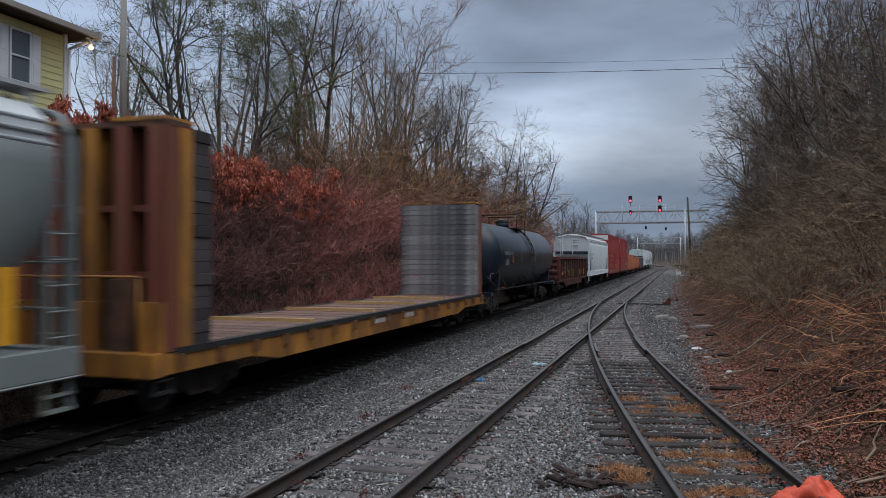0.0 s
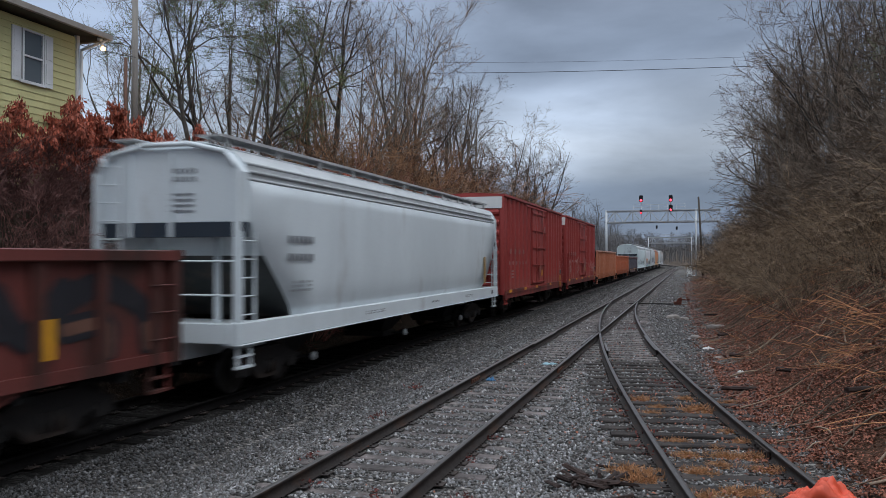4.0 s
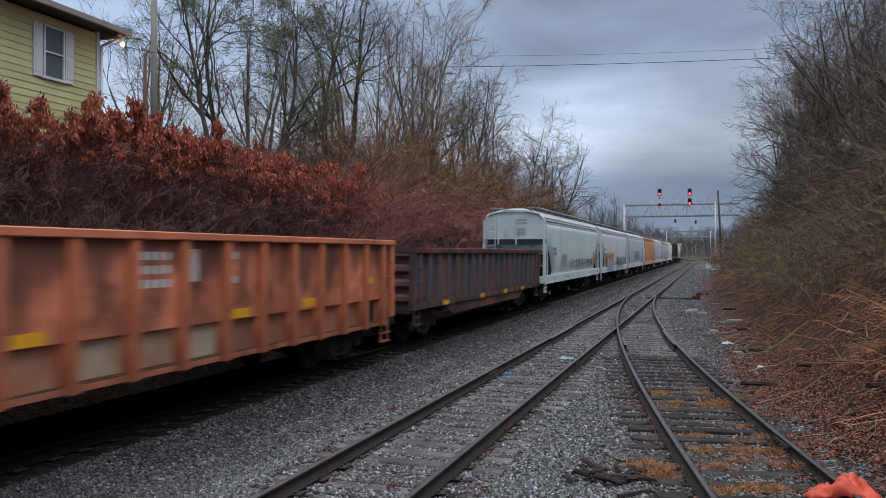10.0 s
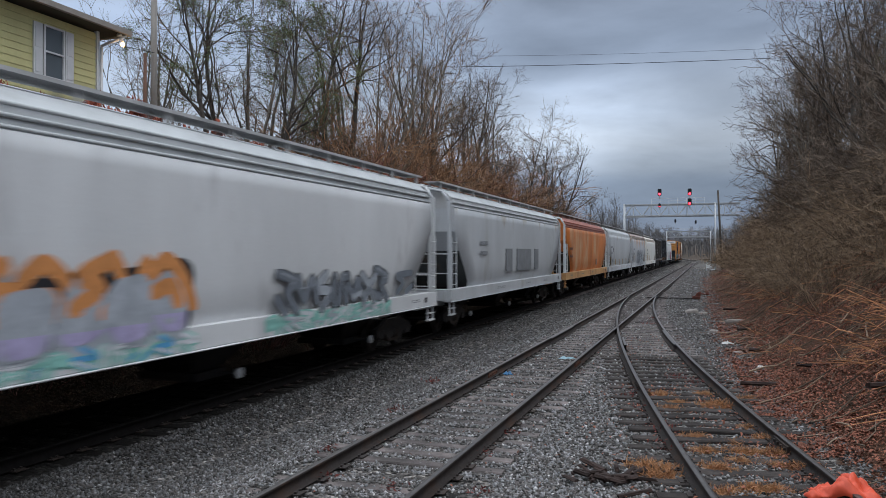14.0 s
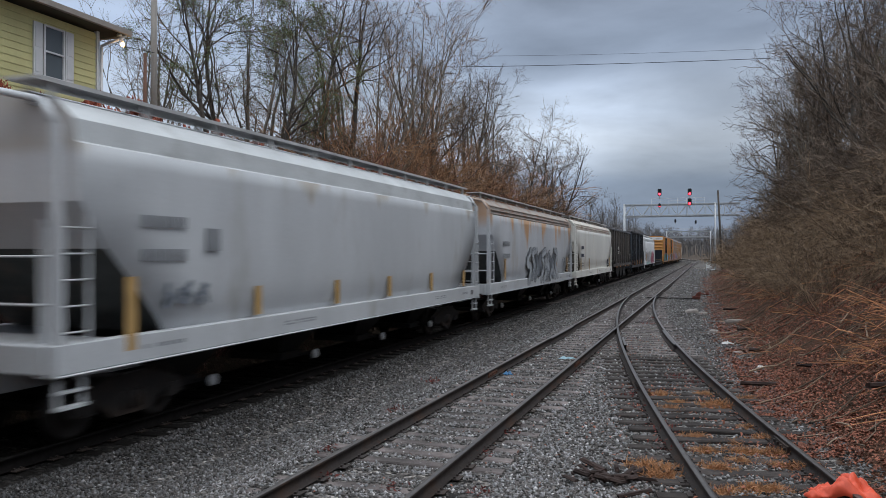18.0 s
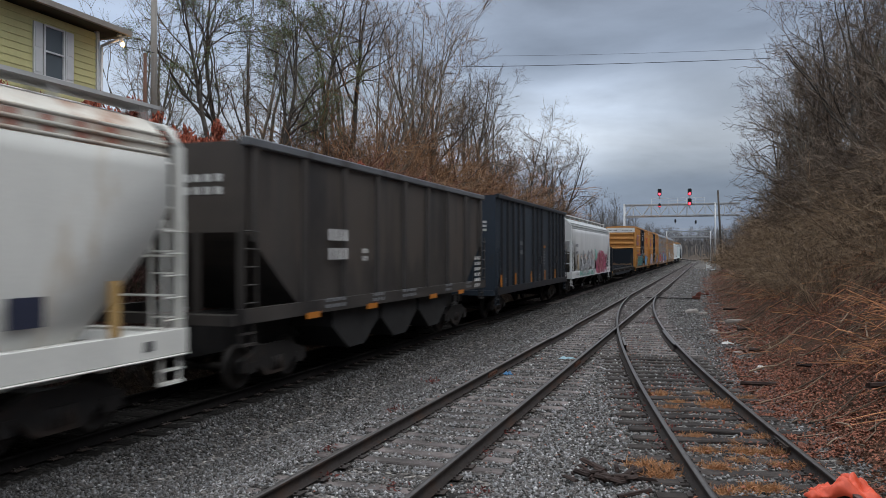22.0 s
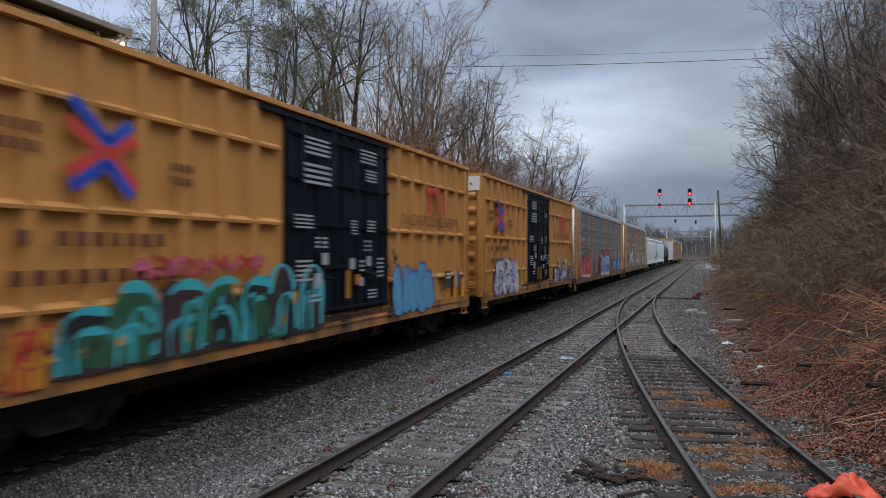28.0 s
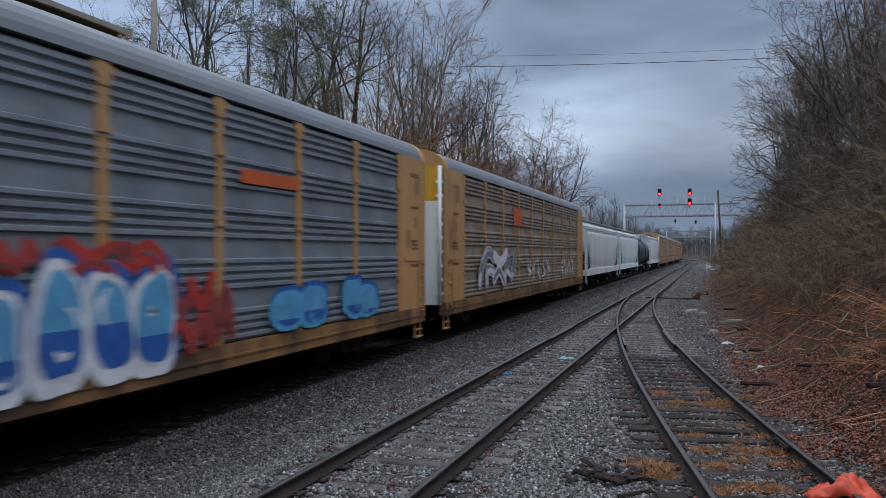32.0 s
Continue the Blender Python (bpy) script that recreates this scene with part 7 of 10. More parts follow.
    c[14] = covered_hopper("light grey covered hopper with plain sides", LEN[14], M["mist_hop"], beads=False, bays=4)
    lines(c[14], -7.0, 2.75, 1.0, 0.95, 2, g, n=5, fill=0.36, wide=0.8)
    plate(c[14], "placard", 1.6, -5.9, 2.75, 0.35, 0.35, g)
    graffiti(c[14], -7.2, -6.0, 1.75, 2.1, ["grey"], 6, 1.61, 3, outline_only=True)
    for y in (-7.7, -4.6, -1.6, 1.2, 4.2, 7.2):
        plate(c[14], "reflector", 1.59, y, 1.72, 0.2, 0.5 if y > -6 else 1.0, tn)
    c[15] = covered_hopper("grey covered hopper with rust streaks and graffiti", LEN[15], M["stain_hop"], M["rust_roof"], M["mist_hop"])
    graffiti(c[15], -2.95, 4.0, 1.12, 2.75, ["black", "mist", "mist", "grey"], 21, 1.61, 7)
    lines(c[15], -6.4, 2.65, 1.1, 0.95, 2, g, n=6, fill=0.38, wide=0.8)
    graffiti(c[15], 5.2, 6.4, 1.8, 2.3, ["grey"], 22, 1.61, 2, outline_only=True)
    for y in (-6.6, 7.0, 3.9):
        plate(c[15], "reflector", 1.59, y, 1.9, 0.2, 0.8, tn)
    c[16] = covered_hopper("cream covered hopper with rust flecks along its roof", LEN[16], M["cream_hop"], M["cream_roof"], slope="slope_dust")
    for z in (2.84, 2.36):
        lines(c[16], -6.4, z, 1.0, 0.32, 1, M["logo_dark"], n=1)
    plate(c[16], "placard", 1.6, 5.9, 1.85, 0.5, 0.36, M["logo_dark"])
    lines(c[16], -6.4, 1.8, 0.8, 0.3, 2, g)
    for y in (-7.0, -3.6, 7.3):
        plate(c[16], "reflector", 1.59, y, 1.8, 0.2, 0.75, tn)
    c[17] = coal_car("brown-black open coal hopper with sloped ends", LEN[17], 4.45, M["coal_brown"], 9, True, M["coal"], 1.42)
    for y, z, a, b, r in ((-3.9, 2.72, 0.95, 0.8, 2), (-2.6, 2.5, 0.3, 0.34, 2), (-4.0, 1.5, 1.0, 0.25, 2), (-1.8, 1.5, 0.7, 0.25, 2), (0.2, 1.5, 1.0, 0.25, 2), (3.4, 1.5, 0.6, 0.25, 2), (5.4, 1.5, 0.6, 0.25, 2), (6.4, 1.9, 0.7, 1.1, 6)):
        lines(c[17], y, z, a, b, r, w if b > 0.3 else g, x=1.57, n=4, fill=0.6)
    for y in (-5.0, -2.2, 2.0, 4.6):
        plate(c[17], "reflector", 1.555, y, 1.3, 0.55, 0.12, M["orange_mark"])
    lines(c[17], 0.6, 3.75, 0.9, 0.45, 2, w, x=-LEN[17] / 2 + 0.27, face="end", n=4)
    c[18] = coal_car("blue-black ribbed coal gondola with a heaped dark load", LEN[18], 4.66, M["coal_blue"], 15, False, M["coal"], inset=0.89, skip=(5, 9), post=M["dark_post"], heap=0.78, round_=0.5)
    lines(c[18], -3.6, 2.75, 0.5, 0.8, 2, g, x=1.57, n=4, fill=0.4, wide=0.8)
    for y in (-6.9, -4.6, -1.69, 1.3, 3.84):
        plate(c[18], "reflector", 1.56, y, 1.47, 0.2, 0.46, M["orange_mark"])
    plate(c[18], "reflector", 1.46, 1.68, 2.82, 0.44, 0.13, M["orange_mark"])
    lines(c[18], 1.66, 2.3, 0.42, 0.8, 11, g, x=1.455, n=1, fill=0.34)
    lines(c[18], 1.7, 1.66, 0.36, 0.22, 3, g, x=1.455, n=1, fill=0.35)
    for y, wd, rows_ in ((-1.2, 0.42, 3), (0.5, 0.35, 2), (1.03, 0.25, 2), (3.12, 0.36, 3), (5.0, 0.4, 2), (5.95, 0.36, 3), (-5.6, 0.5, 3)):
        lines(c[18], y, 1.45, wd, 0.25, rows_, g, x=1.455, n=1, fill=0.4)
    plate(c[18], "placard", 1.46, 6.7, 1.32, 0.26, 0.16, w)
    for y in (0.18, 3.86):
        plate(c[18], "door_lock", 1.56, y, 2.2, 0.22, 0.36, M["dark_post"], 0.06)
    lines(c[18], 0.7, 3.55, 1.0, 0.45, 3, w, x=-LEN[18] / 2 + 0.1, face="end", n=4)
    c[19] = covered_hopper("white covered hopper with pink and mint graffiti", LEN[19], M["white_hop"], bays=4, slope="slope_dust", board_mat=M["pale_walk"])
    graffiti(c[19], -5.9, 0.1, 1.2, 2.7, ["black", "white", "mist", "white", "mist", "white", "mist", "white", "mist", "orange"], 31, 1.61, 7)
    graffiti(c[19], -6.3, 0.0, 1.06, 1.4, ["mint", "mint", "mint", "white"], 33, 1.606, 12, under="mint")
    graffiti(c[19], 0.9, 6.4, 1.1, 2.7, ["plum", "pink", "pink", "maroon", "pink", "rose"], 32, 1.61, 8, under="pink")
    graffiti(c[19], 0.3, 1.4, 2.0, 2.75, ["mint", "mint", "mint"], 35, 1.604, 2)
    lines(c[19], -7.2, 2.75, 0.95, 0.9, 2, g, n=6, fill=0.36, wide=0.85)
    plate(c[19], "reflector", 1.59, -LEN[19] / 2 + 2.2, 1.95, 0.22, 0.95, tn)
    c[20] = bulkhead_flat("empty black flat car with low steel bulkheads", LEN[20], 1.75, M["flat_black"], M["flat_deck"], M["flat_black"], M["flat_black"], 44)
    # the rear bulkhead is scraped and dusty along its foot, and carries a round white target on its corner
    rng = random.Random(20)
    e = LEN[20] / 2 - 0.665
    bm = bmesh.new()
    top = [(-1.4 + 2.8 * k / 24, 1.38 + 0.05 * math.sin(k * 0.9) + 0.04 * math.sin(k * 2.3) + rng.uniform(-0.02, 0.02)) for k in range(25)]
    for (xa, za), (xb, zb) in zip(top, top[1:]):
        bm.faces.new([bm.verts.new(p) for p in ((xa, e, 1.15), (xb, e, 1.15), (xb, e, zb), (xa, e, za))])
    part("scraped_patch", bm, M["scraped"], c[20], "tan scraped paint along the foot")
    bm = bmesh.new()
    rod(bm, (1.5, e + 0.35, 1.98), (1.53, e + 0.35, 1.98), 0.1, 14)
    part("target", bm, w, c[20], "round white target")
    for k in range(11):
        bm = bmesh.new()
        box(bm, -1.42, 1.42, -8.0 + 1.6 * k - 0.09, -8.0 + 1.6 * k + 0.09, 1.135, 1.25)
        part("deck_rail", bm, M["flat_black"], c[20])
    for y in (-7.5, -4.0, 0.5, 5.5):
        lines(c[20], y, 0.93, 0.7, 0.18, 1, w, x=1.515, n=4)
    plate(c[20], "reflector", 1.5, 8.0, 0.92, 0.45, 0.18, yl)
    plate(c[20], "reflector", 1.5, -9.0, 0.92, 0.3, 0.18, yl)
    for i in (21, 22):
        c[i] = boxcar("yellow high-cube boxcar with black double doors", LEN[i], 3.2, 5.32, M["box_yellow"], M["box_yellow"], "yellow", M["door_black"])
        x = 1.61
        ey, ez = -6.8, 3.86
        for nm, col, arms in (("emblem_blue", "mark_blue", (((-0.62, 0.62), (0.0, 0.12), (0.42, 0.42)), ((-0.62, -0.50), (0.0, -0.14), (0.42, -0.56)))),
                              ("emblem_red", "mark_red", (((-0.68, 0.34), (-0.08, -0.02), (-0.68, -0.32)), ((0.52, 0.24), (0.02, -0.02), (0.52, -0.42))))):
            bm = bmesh.new()
            for p, q, r in arms:
                for u, v in ((p, q), (q, r)):
                    dv = Vector((v[0] - u[0], v[1] - u[1])).normalized() * 0.085
                    k = x + (0.004 if col == "mark_blue" else 0.0)
                    bm.faces.new([bm.verts.new((k, ey + e[0] - sg * dv.y, ez + e[1] + sg * dv.x)) for e, sg in ((u, 1), (u, -1), (v, -1), (v, 1))])
            part(nm, bm, M[col], c[i], "crossed emblem, " + ("blue" if col == "mark_blue" else "red"))
        for y, z, a, b, r, n in ((-8.2, 3.9, 0.75, 0.45, 2, 4), (-5.3, 3.7, 0.55, 0.4, 2, 4), (-6.9, 2.72, 2.6, 0.3, 1, 9), (-6.8, 2.25, 3.0, 0.3, 1, 9)):
            lines(c[i], y, z, a, b, r, M["brown_mark"], x=x, n=n)
        # a red mark of three plain bars and a slogan that can be read
        for k in range(3):
            plate(c[i], "logo_bar", x, 5.3 + k * 0.62, 3.95, 0.18, 0.62, M["mark_red"], 0.006)
        plate(c[i], "logo_bar", x, 5.6, 4.3, 1.1, 0.16, M["mark_red"], 0.006)
        slogan(c[i], "RAILCAR POOLING EXPERTS", 5.6, 3.4, 4.6, x + 0.004, M["brown_mark"])
        for y, z, a, b, r, n in ((-1.2, 4.65, 1.0, 0.38, 4, 1), (-1.2, 4.1, 1.1, 0.45, 4, 1), (1.35, 4.3, 0.6, 0.3 if i == 21 else 0.16, 4 if i == 21 else 2, 1), (-1.75, 3.15, 0.7, 0.3, 4, 1), (0.45, 3.1, 0.3, 0.34, 5, 1), (1.35, 3.15, 0.42, 0.3, 4, 1), (-1.0, 2.75, 0.6, 0.26, 3, 2), (1.2, 2.7, 0.46, 0.3, 3, 2), (-1.75, 2.2, 0.6, 0.45, 5, 1), (1.85, 2.2, 0.36, 0.5, 5, 1), (0.85, 2.25, 0.25, 0.3, 3, 1), (-1.3, 1.65, 0.5, 0.2, 2, 1), (1.4, 1.6, 0.5, 0.24, 3, 1)):
            lines(c[i], y, z, a, b, r, M["dim_mark"], x=1.645, n=n, fill=0.5)
        if i == 21:
            lines(c[i], 1.2, 4.72, 0.85, 0.34, 4, M["dim_mark"], x=1.645, n=1, fill=0.5)
        for y, z, a in ((-0.9, 2.42, 0.24), (0.35, 2.3, 0.24), (-1.2, 1.98, 0.3), (0.8, 1.9, 0.2), (1.2, 2.35, 0.22)):
            plate(c[i], "placard", 1.64, y, z, a, a, M["dim_mark"])
        lines(c[i], 0.7, 4.95, 1.1, 0.13, 1, d, x=-LEN[i] / 2 - 0.116, face="end")
        lines(c[i], -0.8, 4.95, 0.9, 0.12, 1, d, x=-LEN[i] / 2 - 0.116, face="end")
        for y in (-6.6, 7.6, 8.4):
            plate(c[i], "reflector", 1.6, y, 1.45, 0.2, 0.6, yl)
        for y in (-2.45, 0.05, 2.5):
            plate(c[i], "sill_bracket", 1.592, y, 1.02, 0.2, 0.16, M["under"], 0.02)
    arches(c[21], -7.7, -1.0, 1.02, 2.4, "teal", "black", "green", "plum", "ochre", 41, 1.63, 7)
    graffiti(c[21], -8.5, -7.7, 0.98, 1.7, ["red", "ochre", "red", "ochre"], 46, 1.626, 3, under="red")
    graffiti(c[21], -6.3, -3.2, 2.2, 2.5, ["red", "pink", "red"], 45, 1.628, 9)
    bubbles(c[21], 2.75, 5.5, 0.98, 2.2, "blue", "sky", "azure", "azure", 42, 1.63, 5, gap=0.96, drop=0.0)
    # a dark scrawl on the corner post, and patches by the doors
    graffiti(c[21], -9.02, -8.62, 3.0, 4.1, ["black"], 48, 1.632, 2, outline_only=True)
    graffiti(c[21], -8.9, -8.4, 1.1, 1.9, ["brown"], 49, 1.632, 2, outline_only=True)
    graffiti(c[21], 2.6, 2.95, 2.3, 2.6, ["black"], 50, 1.632, 1, outline_only=True)
    plate(c[21], "placard", 1.612, 6.92, 1.75, 0.5, 0.5, d)
    lines(c[21], 6.92, 1.85, 0.4, 0.2, 2, w, x=1.63, n=1, fill=0.5)
    plate(c[21], "placard", 1.612, 7.75, 1.72, 0.45, 0.5, M["mark_blue"])
    plate(c[21], "placard", 1.626, 7.62, 1.72, 0.2, 0.5, yl)
    plate(c[21], "placard", 1.648, 0.6, 1.95, 0.22, 0.22, M["orange_mark"])
    for y in (-0.45, 0.15):
        plate(c[22], "reflector", 1.648, y, 1.6, 0.2, 0.6, M["amber_mark"])
    plate(c[21], "reflector", 1.648, 0.13, 1.86, 0.2, 0.6, M["amber_mark"])
    graffiti(c[22], -7.9, -4.3, 0.98, 1.75, ["blue", "white", "lilac", "white"], 43, 1.63, 6, under="lilac")
    graffiti(c[22], -7.7, -4.5, 1.62, 2.3, ["blue", "white", "white", "lilac"], 47, 1.65, 7)
    graffiti(c[22], 3.6, 8.3, 1.0, 1.75, ["maroon", "white", "lilac", "brown", "blue", "white"], 44, 1.63, 9, under="brown")
    graffiti(c[22], 4.6, 7.4, 1.6, 2.35, ["blue", "white", "olive", "maroon"], 56, 1.65, 5)
    c[23] = autorack("long autorack with grey ribbed panels and yellow posts", LEN[23], M["rack_grey"], M["rack_yellow"], M["rack_roof"], 9)
    bubbles(c[23], -11.0, -7.3, 1.0, 2.5, "black", "white", "scarlet", "scarlet", 51, 1.60, 4, gap=0.94, drop=0.09)
    bubbles(c[23], -2.6, 2.7, 0.85, 2.5, "blue", "white", "azure", "blue", 58, 1.602, 6, gap=0.8, drop=0.06, foot=0.48)
    graffiti(c[23], -3.6, -2.2, 1.0, 2.3, ["red", "maroon", "red"], 54, 1.598, 2)
    graffiti(c[23], 2.5, 4.0, 0.95, 2.3, ["red", "maroon", "red"], 55, 1.598, 3)
    graffiti(c[23], -2.2, 2.4, 2.2, 2.75, ["red", "maroon", "red"], 57, 1.592, 8)
    graffiti(c[23], -6.3, -5.6, 1.4, 2.1, ["black"], 52, 1.604, 2, outline_only=True)
    graffiti(c[23], -12.4, -11.4, 1.0, 2.0, ["rose", "orange", "rose", "orange"], 59, 1.63, 3, under="orange")
    for y in (6.3, 9.0):
        bubbles(c[23], y - 0.95, y + 0.95, 1.1, 1.95, "blue", "sky", "azure", "blue", 53 + int(y), 1.60, 2, gap=0.85, drop=0.02)
    for z, b, r in ((3.35, 0.3, 2), (2.2, 0.5, 5), (1.6, 0.3, 3)):
        lines(c[23], 1.08, z, 0.42, b, r, d, x=-LEN[23] / 2 - 0.084, face="end", n=4 if r == 2 else 1, fill=0.4)
    plate(c[23], "placard", 1.56, 5.3, 3.85, 1.9, 0.24, M["mark_orange"])
    c[24] = autorack("long autorack with rust-brown ribbed panels and yellow posts", LEN[24], M["rack_brown"], M["rack_yellow"], M["rack_roof"], 9)
    graffiti(c[24], -9.6, -4.6, 1.3, 2.8, ["white", "grey", "white"], 61, 1.60, 3)
    graffiti(c[24], -2.5, 2.5, 1.3, 2.4, ["white"], 62, 1.60, 5, outline_only=True)
    graffiti(c[24], 5.5, 9.5, 1.3, 2.2, ["white"], 63, 1.60, 5, outline_only=True)
    plate(c[24], "placard", 1.56, -4.0, 4.0, 1.5, 0.7, M["mark_orange"])
    c[25] = covered_hopper("white covered hopper behind the autoracks", LEN[25], M["white_hop"])
    c[26] = covered_hopper("light grey covered hopper near the tank car", LEN[26], M["pale_hop"])
    c[27] = tank_car("dark green-black tank car far down the train", LEN[27], M["tank_black"])
    c[28] = covered_hopper("tall white covered hopper far down the train", LEN[28], M["white_hop"], top=0.3)
    for i in (29, 30, 31, 32):
        c[i] = autorack("yellow and brown autorack far down the train", LEN[i], M["rack_brown"], M["rack_yellow"], M["rack_roof"], 9)
    c[33] = covered_hopper("light covered hopper at the far end of view", LEN[33], M["white_hop"])
    c[34] = covered_hopper("pale covered hopper at the far end of view", LEN[34], M["cream_hop"])
    c[35] = gondola("dark gondola at the far end of view", LEN[35], 2.8, M["gon_dark"], 15)
    # rust flecks along the seams of the cream roof, and small lettering along the sills
    for x, z in ((1.492, 4.04), (1.474, 4.18)):
        lines(c[16], 0.0, z, 15.6, 0.11, 1, M["orange_roof"], x=x, n=30, name="rust_fleck", wide=0.3)
    for i in (4, 10, 11, 12, 13, 14, 15, 16, 19):
        h = LEN[i] / 2
        for k, (f, wd) in enumerate(((-0.78, 0.9), (-0.35, 1.2), (0.15, 0.7), (0.55, 1.0), (0.82, 0.6))):
            if (i + k) % 4:
                lines(c[i], f * h, 1.24, wd, 0.1, 1 + (i + k) % 2, g, x=1.604, n=round(wd * 8))
        plate(c[i], "placard", 1.6, 0.9 * h, 1.23, 0.16, 0.14, d)
    for car, (a, b) in zip(c, SPAN):
        add(car, a, b)


def slogan(car, text, y, z, width, x, mat):
    cu = bpy.data.curves.new("slogan", "FONT")
    cu.body, cu.size, cu.align_x, cu.align_y = text, 0.3, "CENTER", "CENTER"
    tmp = bpy.data.objects.new("slogan", cu)
    me = bpy.data.meshes.new_from_object(tmp)
    me.materials.clear()
    me.materials.append(mat)
    bpy.data.objects.remove(tmp)
    ext = max(v.co.x for v in me.vertices) - min(v.co.x for v in me.vertices)
    k = width / ext
    for v in me.vertices:
        v.co = (x, y + v.co.x * k, z + v.co.y * k * 1.15)
    return part("slogan", me, None, car)


M.update({
    "scraped": surface("scraped_tan_paint", (0.11, 0.072, 0.042), rough=0.8, vary=0.5, scale=3, stain=(0.03, 0.028, 0.028), stain_amt=0.5, bump=0.1),
    "dim_mark": paint("dim_grey_label", (0.33, 0.345, 0.37), dirt=0.4),
    "cream_mark": paint("faded_cream_lettering", (0.60, 0.49, 0.34), dirt=0.4),
    "amber_mark": paint("amber_reflector", (0.33, 0.145, 0.015), dirt=0.3),
    "pink_mark": paint("faded_pink_stencil", (0.33, 0.145, 0.13), dirt=0.3),
    "logo_dark": paint("dark_blue_logo", (0.025, 0.03, 0.055), dirt=0.2),
    "flat_deck": surface("flat_car_deck", (0.032, 0.028, 0.026), rough=0.85, vary=0.4, scale=4, fine=50, bump=0.3, piece=0.3),
    "mark_orange": paint("orange_placard", (0.50, 0.10, 0.03), dirt=0.2),
})
build_train()

SPEED, SLOWING = 14.031, 0.03451


def line_x(y):
    """The main line is straight, and bends away to the left far off."""
    return TRACK_A - (max(0.0, y - 225.0) ** 2) / 900.0


def car_pose(y):
    a = math.degrees(math.atan((line_x(y + 1) - line_x(y - 1)) / 2))
    return pose(line_x(y), y, 0, 0, 0, -a)


def motions():
    for car, at in CARS:
        rows = []
        for k in range(33):
            y = at - SPEED * k + SLOWING * k * k / 2
            if k in (0, 32) or k % 4 == 0 or y > 200:
                rows.append((float(k), car_pose(y)))
        walk(car, rows)
    # wheels turn while their car is near
    for car, ws in WHEELS:
        at = dict((c.name, y) for c, y in CARS)[car.name]
        home = ws.location.copy()
        rows = [(0.0, pose(*home))]
        for k in range(1, 960):
            t = k / 30
            d = SPEED * t - SLOWING * t * t / 2
            if -6.0 < at - d < 46.0:
                rows.append((t, pose(*home, math.degrees(d / 0.42) % 360)))
        if len(rows) > 1:
            rows.append((32.0, rows[-1][1]) if rows[-1][0] < 31.9 else (32.0, pose(*home, math.degrees((SPEED * 32 - SLOWING * 512) / 0.42) % 360)))
            rows[0] = (0.0, rows[1][1])
            walk(ws, rows)

# ---- signal bridges ----
M.update({
    "galv_dull": surface("weathered_galvanising", (0.42, 0.435, 0.45), rough=0.6, metal=0.2, vary=0.3, scale=4, bump=0.05),
    "signal_black": surface("signal_black", (0.012, 0.013, 0.014), rough=0.6, vary=0.3, bump=0.0),
    "lens_red": glow("lit_red_lens", (1.0, 0.035, 0.06), 7.0),
    "lens_dark": surface("unlit_lens", (0.03, 0.03, 0.03), rough=0.2, vary=0.1, bump=0.0),
})


def beam(bm, a, b, w):
    rod(bm, a, b, w, 4, smooth=False)


def signal_head(bridge, at, lit, label):
    head = thing("signal_head", label, "", at=at)
    head.parent = bridge
    bm = bmesh.new()
    pts = [(-0.28, -0.35), (-0.2, -0.5), (0.2, -0.5), (0.28, -0.35), (0.28, 0.35), (0.2, 0.5), (-0.2, 0.5), (-0.28, 0.35)]
    prism(bm, pts, "y", 0.0, 0.04)
    part("backplate", bm, M["signal_black"], head)
    for k, z in enumerate((0.24, -0.24)):
        bm = bmesh.new()
        rod(bm, (0, -0.03, z), (0, -0.001, z), 0.16, 14)
        part("lens", bm, M["lens_red"] if (lit and k == 1) else M["lens_dark"], head, "glowing red lens" if (lit and k == 1) else "")
        bm = bmesh.new()
        n = 12
        for i in range(n):
            a, b = math.pi * (-0.1 + 1.2 * i / n), math.pi * (-0.1 + 1.2 * (i + 1) / n)
            vs = [bm.verts.new((0.15 * math.cos(t), y, z + 0.15 * math.sin(t))) for t, y in ((a, 0.0), (b, 0.0), (b, -0.25), (a, -0.25))]
            bm.faces.new(vs)
        part("hood", bm, M["signal_black"], head)
    bm = bmesh.new()
    rod(bm, (0, 0.1, -1.0), (0, 0.1, 0.4), 0.05, 8)
    part("mast", bm, M["galv"], head)
    return head


